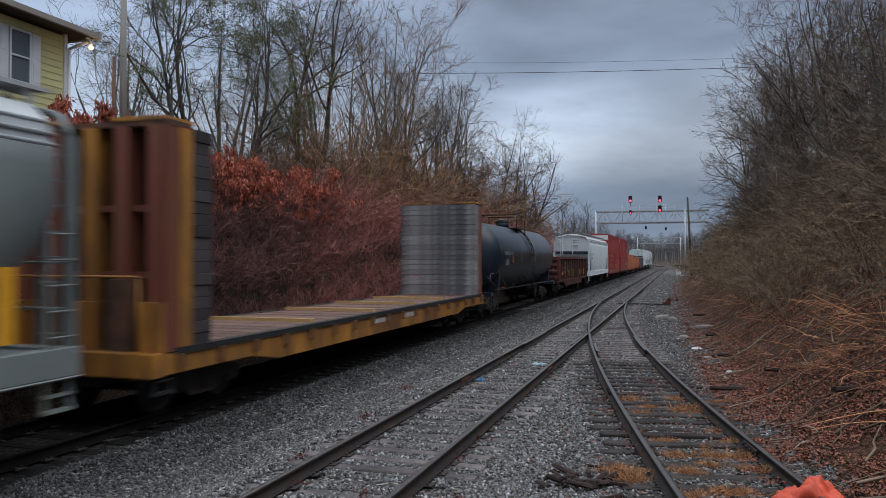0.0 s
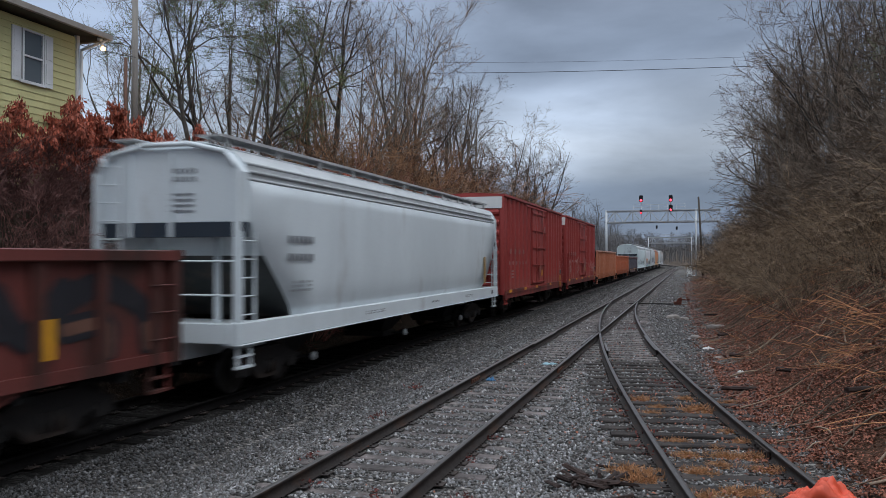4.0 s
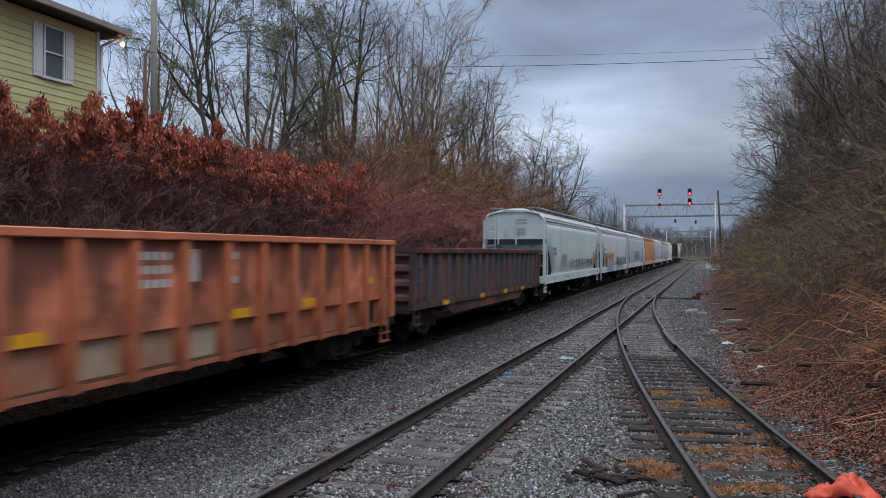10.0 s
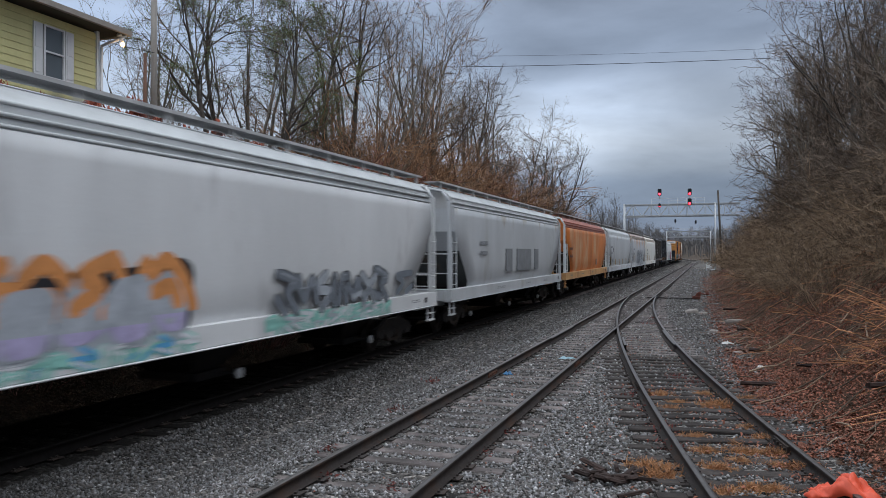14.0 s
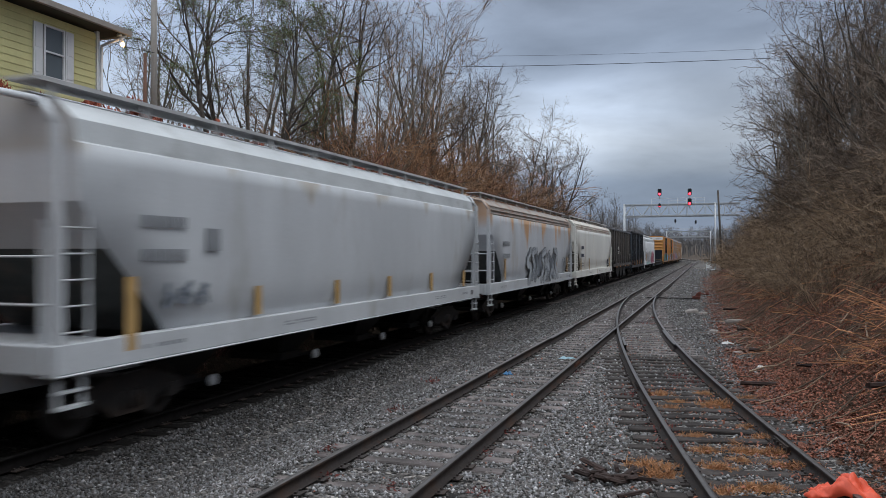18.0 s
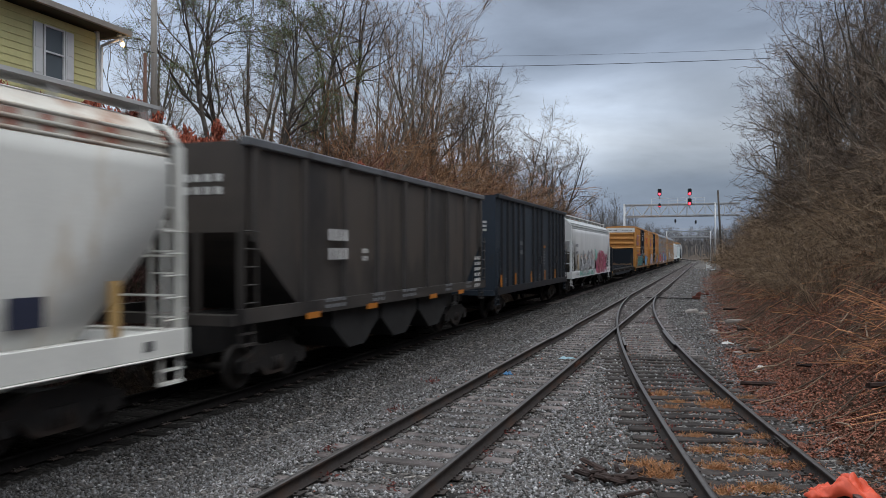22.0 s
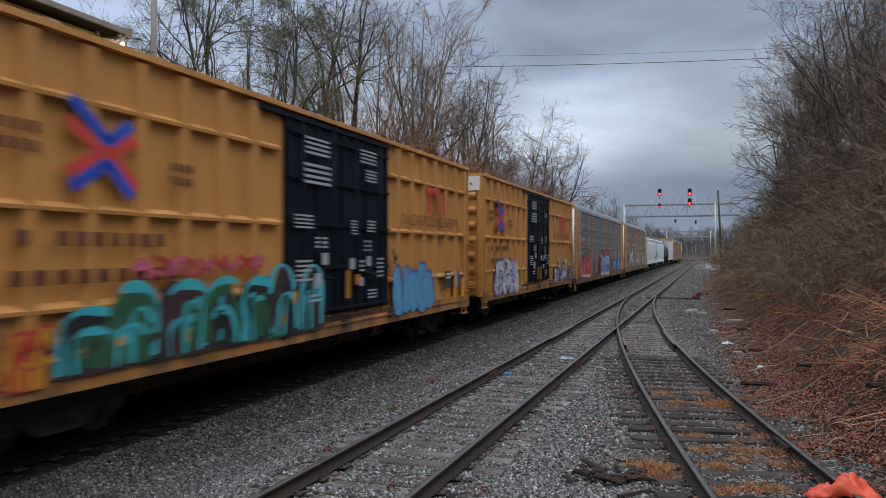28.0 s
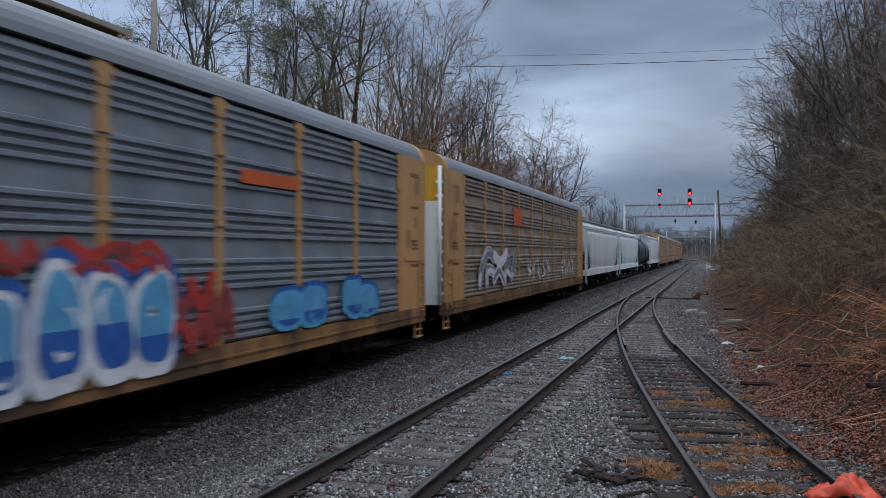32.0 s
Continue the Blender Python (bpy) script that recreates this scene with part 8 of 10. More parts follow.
def signal_bridge(y, x0, x1, top, depth, label, ground_at, reach):
    """Tubular legs, a box truss of flat chords and thin lacing, a walkway with a rail, and an arm that reaches past the right-hand leg."""
    br = thing("signal_bridge", label, "signal bridge", "signal bridges")
    for x in (x0, x1):
        bm = bmesh.new()
        for dy in (-0.45, 0.45):
            rod(bm, (x, y + dy, ground_at), (x, y + dy, top + 0.1), 0.12, 10)
        for i in range(6):
            za, zb = ground_at + (top - ground_at) * i / 6, ground_at + (top - ground_at) * (i + 1) / 6
            beam(bm, (x, y - 0.4, za), (x, y + 0.4, zb), 0.04)
        box(bm, x - 0.5, x + 0.5, y - 0.8, y + 0.8, ground_at - 0.3, ground_at + 0.15)
        part("leg", bm, M["galv"], br, "galvanised tubular leg")
    for nm, z in (("top_chord", top - 0.06), ("bottom_chord", top - depth)):
        for dy in (-0.45, 0.45):
            bm = bmesh.new()
            box(bm, x0 - 0.1, x1 + reach, y + dy - 0.10, y + dy + 0.10, z - 0.02, z + 0.11)
            box(bm, x0 - 0.1, x1 + reach, y + dy - 0.02, y + dy + 0.02, z - 0.15, z - 0.02)
            part(nm, bm, M["galv_dull"], br)
    n = 10
    w = (x1 - x0) / n
    for dy in (-0.45, 0.45):
        bm = bmesh.new()
        i = 0
        while x0 + i * w < x1 + reach - 0.3:
            a, b = x0 + i * w, min(x0 + (i + 1) * w, x1 + reach)
            beam(bm, (a, y + dy, top if i % 2 else top - depth), (b, y + dy, top - depth if i % 2 else top), 0.055)
            if i % 2:
                beam(bm, (a, y + dy, top), (a, y + dy, top - depth), 0.045)
            beam(bm, (a, y - 0.45, top - depth), (a, y + 0.45, top - depth), 0.04)
            i += 1
        part("lacing", bm, M["galv"], br, "galvanised lacing bars")
    bm = bmesh.new()
    box(bm, x0 + 4.0, x1 - 0.6, y - 0.35, y + 0.35, top - depth + 0.12, top - depth + 0.16)
    part("walkway", bm, M["galv_dull"], br)
    for i in range(7):
        x = x0 + 4.0 + (x1 - x0 - 5.5) * i / 6
        part("rail_post", shape("rail_post", [(rod, (x, y - 0.5, top - depth), (x, y - 0.5, top + 0.85), 0.025, 5)], M["galv"]), None, br)
    for z in (0.45, 0.85):
        part("walkway_rail", shape("walkway_rail", [(rod, (x0 + 4.0, y - 0.5, top + z), (x1 - 1.5, y - 0.5, top + z), 0.022, 5)], M["galv"]), None, br)
    return br


bridge_near = signal_bridge(118.0, -12.0, 0.92, 9.7, 1.75, "galvanised steel signal bridge with red signals over the tracks", -0.1, 3.4)
bridge_far = signal_bridge(240.0, -11.9, 0.55, 8.9, 1.75, "second galvanised signal bridge farther down the line", 0.2, 0.4)
for x, z, lab in ((-6.85, 11.45, "black signal head showing red on the bridge"), (-6.85, 9.5, "lower signal lamp glowing red on the bridge"), (-2.6, 11.4, "black signal head showing red on the bridge"), (-2.6, 9.95, "black signal head showing red on the bridge")):
    signal_head(bridge_near, pose(x, 117.35, z) @ Matrix.Scale(0.62 if z == 9.5 else 1.0, 4), True, lab)
signal_head(bridge_far, pose(-9.4, 239.4, 12.0), False, "dark signal head on the far bridge")
signal_head(bridge_far, pose(-3.6, 239.4, 11.6), False, "dark signal head on the far bridge")

# ---- relay cabinet and switch stand ----
M["cabinet"] = paint("cabinet_white", (0.75, 0.76, 0.75), rust=0.08)
cab = thing("relay_cabinet", "small white relay cabinet beside the signal bridge", "cabinet", at=pose(0.0, 119.5, -0.05))
bm = bmesh.new()
box(bm, -0.38, 0.38, -0.3, 0.3, 0.25, 1.2)
part("case", bm, M["cabinet"], cab, bevel=0.02)
bm = bmesh.new()
for s in (-0.25, 0.25):
    box(bm, s - 0.04, s + 0.04, -0.2, 0.2, -0.2, 0.35)
part("stand", bm, M["galv"], cab)

M["stand_rust"] = surface("rusty_switch_stand", (0.15, 0.045, 0.03), rough=0.8, vary=0.4, scale=8, stain=(0.04, 0.02, 0.015), stain_amt=0.4, bump=0.2)
st = thing("switch_stand", "low rusty switch stand beside the turnout", "switch stand", at=pose(-0.85, 47.0, -0.2))
bm = bmesh.new()
box(bm, -0.05, 0.4, -0.18, 0.18, 0.0, 0.2)
prism(bm, [(0.1, 0.2), (0.42, 0.2), (0.42, 0.46), (0.2, 0.4)], "y", -0.12, 0.12)
part("housing", bm, M["stand_rust"], st, bevel=0.02)
bm = bmesh.new()
rod(bm, (0.2, 0.1, 0.35), (0.75, 0.25, 0.30), 0.035, 6)
rod(bm, (0.7, 0.25, 0.32), (0.86, 0.27, 0.32), 0.06, 6)
part("lever", bm, M["stand_rust"], st)
bm = bmesh.new()
box(bm, -2.6, -0.05, -0.04, 0.04, 0.02, 0.08)
box(bm, -0.9, 0.5, -0.45, -0.2, -0.05, 0.03)
box(bm, -0.9, 0.5, 0.2, 0.45, -0.05, 0.03)
part("throw_rod", bm, M["iron"], st)

# ---- a heap of gravel far down the line ----
def heap():
    rng = np.random.default_rng(31)
    n = 26
    u, v = np.meshgrid(np.linspace(-1, 1, n), np.linspace(-1, 1, n))
    r = np.sqrt(u ** 2 + v ** 2) * (1 + 0.12 * np.sin(3 * np.arctan2(v, u)))
    h = 0.6 * np.clip(1 - r, 0, 1) ** 0.9 + rng.normal(0, 0.02, u.shape) - 0.03
    i = np.arange(n * n).reshape(n, n)
    return mesh_np("gravel_heap", np.stack([u * 2.2, v * 2.0, h], axis=-1).reshape(-1, 3), np.stack([i[:-1, :-1], i[:-1, 1:], i[1:, 1:], i[1:, :-1]], axis=-1).reshape(-1, 4), M["gravel"])


M["gravel"] = surface("grey_gravel", (0.09, 0.085, 0.08), rough=0.9, vary=0.4, scale=4, fine=18, bump=0.5)
gh = tagged(new("gravel_heap", heap()), "low grey heap of gravel beside the far track", "gravel heap")
gh.location = (-1.1, 150.0, -0.2)

# ---- the yellow house on the bank ----
M.update({
    "siding": surface("yellow_lap_siding", (0.55, 0.515, 0.25), rough=0.6, vary=0.14, scale=1.5, fine=30, stain=(0.42, 0.39, 0.2), stain_amt=0.15, streak=2, bump=0.05, piece=0.06),
    "trim_white": surface("white_trim", (0.62, 0.63, 0.64), rough=0.55, vary=0.12, scale=2, bump=0.03),
    "shingle": surface("dark_shingles", (0.075, 0.068, 0.066), rough=0.9, vary=0.4, scale=6, bump=0.3),
    "soffit": surface("dark_soffit", (0.045, 0.042, 0.032), rough=0.7, vary=0.2, bump=0.05),
    "gutter": surface("gutter_metal", (0.27, 0.24, 0.21), rough=0.5, vary=0.2, bump=0.02),
    "lamp": glow("flood_lamp", (1.0, 0.56, 0.20), 7.0),
})


def glass_material():
    m = bpy.data.materials.new("window_glass")
    m.use_nodes = True
    b = m.node_tree.nodes["Principled BSDF"]
    b.inputs["Base Color"].default_value = (0.10, 0.12, 0.135, 1)
    b.inputs["Roughness"].default_value = 0.06
    return m


M["glass"] = glass_material()
HX, HY0, HY1, HZ0, HZ1 = -15.8, 4.0, 16.62, 3.6, 8.6
house = thing("house", "yellow clapboard house with white shutters on the bank", "house")
bm = bmesh.new()
box(bm, HX - 8.0, HX - 0.03, HY0, HY1 - 0.03, HZ0, HZ1 - 0.05)
part("wall", bm, M["siding"], house)
lap_len = HY1 - HY0
lapm = {}
for side_nm in ("east", "north"):
    bm = bmesh.new()
    L_ = lap_len if side_nm == "east" else 8.0
    prism(bm, [(0.0, 0.0), (0.03, 0.0), (0.012, 0.19), (0.0, 0.19)], "y", -L_ / 2, L_ / 2)
    lapm[side_nm] = finish("siding_board", bm, M["siding"])
zz = HZ0 + 0.3
while zz < HZ1 - 0.2:
    ob = new("siding_board", lapm["east"])
    ob.parent, ob.location = house, (HX - 0.028, (HY0 + HY1) / 2, zz)
    ob = new("siding_board", lapm["north"])
    ob.parent, ob.location, ob.rotation_euler = house, (HX - 4.0, HY1 - 0.028, zz), (0, 0, math.pi / 2)
    zz += 0.178
bm = bmesh.new()
box(bm, HX - 0.06, HX + 0.035, HY1 - 0.07, HY1 + 0.035, HZ0, HZ1)
part("corner_board", bm, M["trim_white"], house)
# hipped roof with eaves
bm = bmesh.new()
ov = 0.55
x0, x1, y0, y1 = HX - 8.0 - ov, HX + ov, HY0 - ov, HY1 + ov
zr = HZ1 + 0.05
v = [bm.verts.new(p) for p in ((x0, y0, zr), (x1, y0, zr), (x1, y1, zr), (x0, y1, zr), ((x0 + x1) / 2, y0 + 4.2, zr + 1.9), ((x0 + x1) / 2, y1 - 4.2, zr + 1.9))]
for f in ((0, 1, 4), (1, 2, 5, 4), (2, 3, 5), (3, 0, 4, 5), (3, 2, 1, 0)):
    bm.faces.new([v[i] for i in f])
part("roof", bm, M["shingle"], house)
bm = bmesh.new()
box(bm, x0, x1, y0, y1, zr - 0.05, zr - 0.01)
part("soffit", bm, M["soffit"], house)
bm = bmesh.new()
box(bm, x1 - 0.01, x1 + 0.09, y0, y1 + 0.05, zr - 0.08, zr + 0.06)
box(bm, x0, x1, y1 - 0.01, y1 + 0.09, zr - 0.08, zr + 0.06)
part("gutter", bm, M["gutter"], house)
bm = bmesh.new()
rod(bm, (x1 - 0.02, y1 - 0.05, zr - 0.08), (HX + 0.07, HY1 + 0.04, zr - 0.45), 0.04, 6)
rod(bm, (HX + 0.07, HY1 + 0.06, zr - 0.45), (HX + 0.07, HY1 + 0.06, HZ0), 0.04, 6)
part("downspout", bm, M["trim_white"], house)


def house_window(yc, zc, w, h):
    win = thing("window", "", "")
    win.parent = house
    win.location = (HX, yc, zc)
    win.name = "window"
    bm = bmesh.new()
    for a, b, c, d in ((-w / 2 - 0.05, w / 2 + 0.05, h / 2, h / 2 + 0.05), (-w / 2 - 0.1, w / 2 + 0.1, -h / 2 - 0.07, -h / 2), (-w / 2 - 0.05, -w / 2, -h / 2, h / 2), (w / 2, w / 2 + 0.05, -h / 2, h / 2), (-w / 2, w / 2, -0.022, 0.022)):
        box(bm, -0.02, 0.06, a, b, c, d)
    part("frame", bm, M["trim_white"], win)
    for z0, z1 in ((0.022, h / 2), (-h / 2, -0.022)):
        bm = bmesh.new()
        box(bm, 0.0, 0.02, -w / 2, w / 2, z0, z1)
        part("pane", bm, M["glass"], win)
    for s in (-1, 1):
        bm = bmesh.new()
        y0 = s * (w / 2 + 0.215)
        box(bm, 0.005, 0.045, y0 - 0.135, y0 + 0.135, -h / 2 - 0.05, h / 2 + 0.05)
        for k in range(2):
            box(bm, 0.045, 0.055, y0 - 0.09, y0 + 0.09, -h / 2 + 0.05 + k * h / 2, -0.06 + k * h / 2)
        part("shutter", bm, M["trim_white"], win)


house_window(15.11, 7.62, 0.56, 1.24)
house_window(11.2, 7.62, 0.56, 1.24)
fl = thing("flood_light", "lit flood lamp under the eave of the house", "lamp", at=pose(HX + 0.50, HY1 + 0.38, 8.30))
bm = bmesh.new()
bmesh.ops.create_uvsphere(bm, u_segments=14, v_segments=8, radius=0.062)
part("bulb", bm, M["lamp"], fl)
bm = bmesh.new()
rod(bm, (0, 0, 0.07), (-0.06, -0.05, 0.26), 0.04, 8)
rod(bm, (-0.06, -0.05, 0.22), (-0.06, -0.05, 0.28), 0.07, 10)
part("holder", bm, M["trim_white"], fl)
spot = new("flood_light_glow", bpy.data.lights.new("flood_light_glow", "POINT"))
spot.data.energy, spot.data.color, spot.data.shadow_soft_size = 2.2, (1.0, 0.75, 0.42), 0.1
spot.location = (HX + 0.60, HY1 + 0.46, 8.20)

# ---- plants: limbs grown level by level ----
M.update({
    "bark": surface("grey_brown_bark", (0.07, 0.060, 0.052), rough=0.9, vary=0.4, scale=5, fine=30, stain=(0.10, 0.095, 0.085), stain_amt=0.3, bump=0.4, piece=0.2),
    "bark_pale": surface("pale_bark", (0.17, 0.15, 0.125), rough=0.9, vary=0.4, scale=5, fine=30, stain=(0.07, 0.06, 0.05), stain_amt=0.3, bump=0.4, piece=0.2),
    "twig": surface("fine_twigs", (0.128, 0.094, 0.069), rough=0.9, vary=0.35, scale=2, bump=0.0, piece=0.6),
    "twig_red": surface("reddish_stems", (0.30, 0.118, 0.098), rough=0.85, vary=0.35, scale=2, bump=0.0, piece=0.4),
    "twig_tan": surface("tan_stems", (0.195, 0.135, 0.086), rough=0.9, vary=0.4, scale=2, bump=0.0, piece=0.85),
    "twig_tawny": surface("tawny_stems", (0.27, 0.145, 0.075), rough=0.9, vary=0.35, scale=2, bump=0.0, piece=0.45),
    # twigs of the far woods, greyed so that the colour carries the haze
    "twig_far": surface("far_hazed_twigs", (0.135, 0.128, 0.128), rough=0.9, vary=0.3, scale=0.3, bump=0.0, piece=0.2),
    # wine-brown stems, their colour darkened for the shade below the hedge leaves
    "twig_wine": surface("shaded_wine_brown_stems", (0.125, 0.056, 0.049), rough=0.9, vary=0.4, scale=2, bump=0.0, piece=0.6),
    "leaf_red": surface("russet_dead_leaves", (0.33, 0.085, 0.048), rough=0.75, vary=0.3, scale=3, fine=12, bump=0.0, piece=0.55),
    "leaf_wine": surface("dark_red_leaves", (0.13, 0.032, 0.026), rough=0.75, vary=0.3, scale=3, fine=12, bump=0.0, piece=0.5),
    "leaf_green": surface("young_green_leaves", (0.13, 0.16, 0.065), rough=0.7, vary=0.3, scale=3, fine=12, bump=0.0, piece=0.35),
    "leaf_dry": surface("dry_leaf_litter", (0.20, 0.075, 0.046), rough=0.85, vary=0.3, scale=3, fine=12, bump=0.0, piece=0.6),
    "grass_dry": surface("straw_coloured_grass", (0.38, 0.19, 0.088), rough=0.85, vary=0.3, scale=3, bump=0.0, piece=0.35),
})


def tubes(paths, radii, sides=3):
    """paths (n, k, 3), radii (n, k): quads of n tubes, or of flat strips when sides is 1."""
    n, k, _ = paths.shape
    t = np.gradient(paths, axis=1)
    t /= np.linalg.norm(t, axis=2)[..., None] + 1e-9
    ref = np.where(np.abs(t[..., 2:3]) > 0.9, np.array([1.0, 0, 0]), np.array([0, 0, 1.0]))
    u = np.cross(t, ref)
    u /= np.linalg.norm(u, axis=2)[..., None] + 1e-9
    w = np.cross(t, u)
    if sides == 1:
        spin = np.linspace(0, 9.0, n)[:, None, None]
        d = u * np.cos(spin) + w * np.sin(spin)
        v = np.stack([paths - d * radii[..., None], paths + d * radii[..., None]], axis=2)
        i = np.arange(n * k * 2).reshape(n, k, 2)
        q = np.stack([i[:, :-1, 0], i[:, :-1, 1], i[:, 1:, 1], i[:, 1:, 0]], axis=-1).reshape(-1, 4)
        return v.reshape(-1, 3), q
    a = 2 * np.pi * np.arange(sides) / sides
    v = paths[:, :, None, :] + radii[:, :, None, None] * (np.cos(a)[None, None, :, None] * u[:, :, None, :] + np.sin(a)[None, None, :, None] * w[:, :, None, :])
    i = np.arange(n * k * sides).reshape(n, k, sides)
    lo, hi = i[:, :-1], i[:, 1:]
    q = np.stack([lo, np.roll(lo, -1, axis=2), np.roll(hi, -1, axis=2), hi], axis=-1).reshape(-1, 4)
    return v.reshape(-1, 3), q


def grow(rng, paths, radii, per, lo, hi, length, spread, k, up, wander, thin):
    """Children along the parents, between the fractions lo and hi of each."""
    n, pk, _ = paths.shape
    m = n * per
    at = rng.uniform(lo, hi, (n, per)) * (pk - 1)
    i = np.minimum(at.astype(int), pk - 2)
    f = (at - i)[..., None]
    rows = np.arange(n)[:, None]
    base = paths[rows, i] * (1 - f) + paths[rows, i + 1] * f
    d = paths[rows, i + 1] - paths[rows, i]
    d /= np.linalg.norm(d, axis=2)[..., None] + 1e-9
    r0 = (radii[rows, i] * (1 - f[..., 0]) + radii[rows, i + 1] * f[..., 0]) * thin
    side = rng.normal(size=(n, per, 3))
    side -= (side * d).sum(axis=2)[..., None] * d
    side /= np.linalg.norm(side, axis=2)[..., None] + 1e-9
    ang = rng.uniform(*spread, (n, per))[..., None]
    d = d * np.cos(ang) + side * np.sin(ang)
    ln = rng.uniform(*length, (n, per)) * (1.15 - 0.6 * at / (pk - 1))
    base, d, ln, r0 = base.reshape(m, 3), d.reshape(m, 3), ln.reshape(m), r0.reshape(m)
    out = np.zeros((m, k, 3))
    out[:, 0] = base
    for s in range(1, k):
        d = d + rng.normal(0, wander, (m, 3)) + np.array([0, 0, up])
        d /= np.linalg.norm(d, axis=1)[:, None]
        out[:, s] = out[:, s - 1] + d * (ln / (k - 1))[:, None]
    rad = r0[:, None] * np.linspace(1, 0.35, k)[None]
    return out, rad


def join(*vq):
    vs, qs, o = [], [], 0
    for v, q in vq:
        vs.append(v)
        qs.append(q + o)
        o += len(v)
    return np.concatenate(vs), np.concatenate(qs)


def tree_meshes(seed, h, r, lean=0.08, fork=True, levels=4, green=0, stems=1, bark="bark", twig="twig", fine=1.0, open_=1.0):
    rng = np.random.default_rng(seed)
    k = 9
    trunk = np.zeros((stems, k, 3))
    for s in range(stems):
        d = np.array([rng.normal(0, lean) + (0.16 * (s - (stems - 1) / 2)), rng.normal(0, lean), 1.0])
        p = np.array([0.25 * (s - (stems - 1) / 2), rng.normal(0, 0.15) * (stems > 1), -0.3])
        for j in range(k):
            trunk[s, j] = p
            d += np.array([rng.normal(0, 0.07), rng.normal(0, 0.07), 0.03])
            d /= np.linalg.norm(d)
            p = p + d * h * rng.uniform(0.8, 1.0) / (k - 1)
    trad = r * np.linspace(1, 0.05, k)[None] * rng.uniform(0.7, 1.0, (stems, 1))
    trad[:, 0] *= 1.35
    l1, r1 = grow(rng, trunk, trad, 10 if stems == 1 else 6 if stems < 5 else 4, 0.16, 0.99, (0.28 * h, 0.5 * h), (0.35 * open_, 1.0 * open_), 10, 0.06, 0.16, 0.6)
    l2, r2 = grow(rng, l1, r1, 7, 0.2, 1.0, (0.11 * h, 0.23 * h), (0.45 * open_, 1.1 * open_), 6, 0.04, 0.2, 0.58)
    tm = mesh_np("trunk", *join(tubes(trunk, trad, 8), tubes(l1, r1, 5)), M[bark], smooth=True)
    bits = [tubes(l2, np.maximum(r2, 0.013), 3)]
    if levels >= 3:
        l3, r3 = grow(rng, l2, r2, 5, 0.15, 1.0, (0.05 * h, 0.105 * h), (0.45, 1.1), 5, 0.02, 0.22, 0.62)
        bits.append(tubes(l3, np.maximum(r3, 0.0058) * fine, 1))
    if levels >= 4:
        l4, r4 = grow(rng, l3, r3, 2, 0.2, 1.0, (0.022 * h, 0.052 * h), (0.4, 1.0), 3, 0.02, 0.18, 0.75)
        bits.append(tubes(l4, np.full(r4.shape, 0.0042) * fine, 1))
    cm = mesh_np("crown", *join(*bits), M[twig])
    lm = None
    if green:
        pts = l3[rng.integers(0, len(l3), green), rng.integers(1, 4, green)]
        lm = leaf_mesh(rng, pts, 0.075, M["leaf_green"], 0.12, 0.0)
    return tm, cm, lm


def leaf_mesh(rng, pts, size, mat, jitter, droop):
    """Small folded leaves, two triangles each."""
    n = len(pts)
    p = pts + rng.normal(0, jitter, (n, 3))
    d = rng.normal(size=(n, 3)) + np.array([0, 0, -droop])
    d /= np.linalg.norm(d, axis=1)[:, None]
    s = np.cross(d, rng.normal(size=(n, 3)))
    s /= np.linalg.norm(s, axis=1)[:, None]
    up = np.cross(d, s)
    L = size * rng.uniform(0.6, 1.4, (n, 1))
    v = np.stack([p, p + d * L * 0.5 + s * L * 0.2 + up * L * 0.08, p + d * L, p + d * L * 0.5 - s * L * 0.2 + up * L * 0.08], axis=1).reshape(-1, 3)
    i = np.arange(4 * n).reshape(n, 4)
    return mesh_np("foliage", v, i, mat)


def shrub_mesh(seed, h, spread, stems, mat, per=5, arch=-0.05, wide=0.5, per2=3, w=1.0, wander=0.13):
    rng = np.random.default_rng(seed)
    a = rng.uniform(0, 2 * np.pi, stems)
    q = np.sqrt(rng.uniform(0, 1, stems)) * spread
    k = 7
    p = np.stack([q * np.cos(a), q * np.sin(a), np.full(stems, -0.25)], axis=1)
    d = np.stack([np.cos(a) * wide + rng.normal(0, 0.25, stems), np.sin(a) * wide + rng.normal(0, 0.25, stems), np.ones(stems)], axis=1)
    ln = h * rng.uniform(0.55, 1.15, stems)
    path = np.zeros((stems, k, 3))
    for j in range(k):
        path[:, j] = p
        d = d + rng.normal(0, wander, (stems, 3)) + np.array([0, 0, arch * (j + 1) * 0.6])
        d /= np.linalg.norm(d, axis=1)[:, None]
        p = p + d * (ln / (k - 1))[:, None]
    rad = np.linspace(0.013, 0.004, k)[None] * rng.uniform(0.6, 1.3, (stems, 1)) * w
    l1, r1 = grow(rng, path, rad, per, 0.25, 1.0, (0.2 * h, 0.42 * h), (0.25, 0.85), 4, arch * 0.8, wander * 1.1, 0.7)
    l2, r2 = grow(rng, l1, r1, per2, 0.2, 1.0, (0.07 * h, 0.17 * h), (0.3, 0.9), 3, arch * 0.5, wander * 1.3, 0.8)
    v, f = join(tubes(path, rad, 3), tubes(l1, np.maximum(r1, 0.0045 * w), 1), tubes(l2, np.full(r2.shape, 0.0038 * w), 1))
    return mesh_np("brush", v, f, M[mat]), l1, l2


def plant(name, label, category, group, meshes, x, y, rz, s, dz=0.0):
    ob = thing(name, label, category, group)
    ob.matrix_basis = pose(x, y, float(ground_z(x, y)) + dz, 0, 0, rz) @ Matrix.Scale(s, 4)
    for nm, me in meshes:
        part(nm, me, None, ob)
    return ob


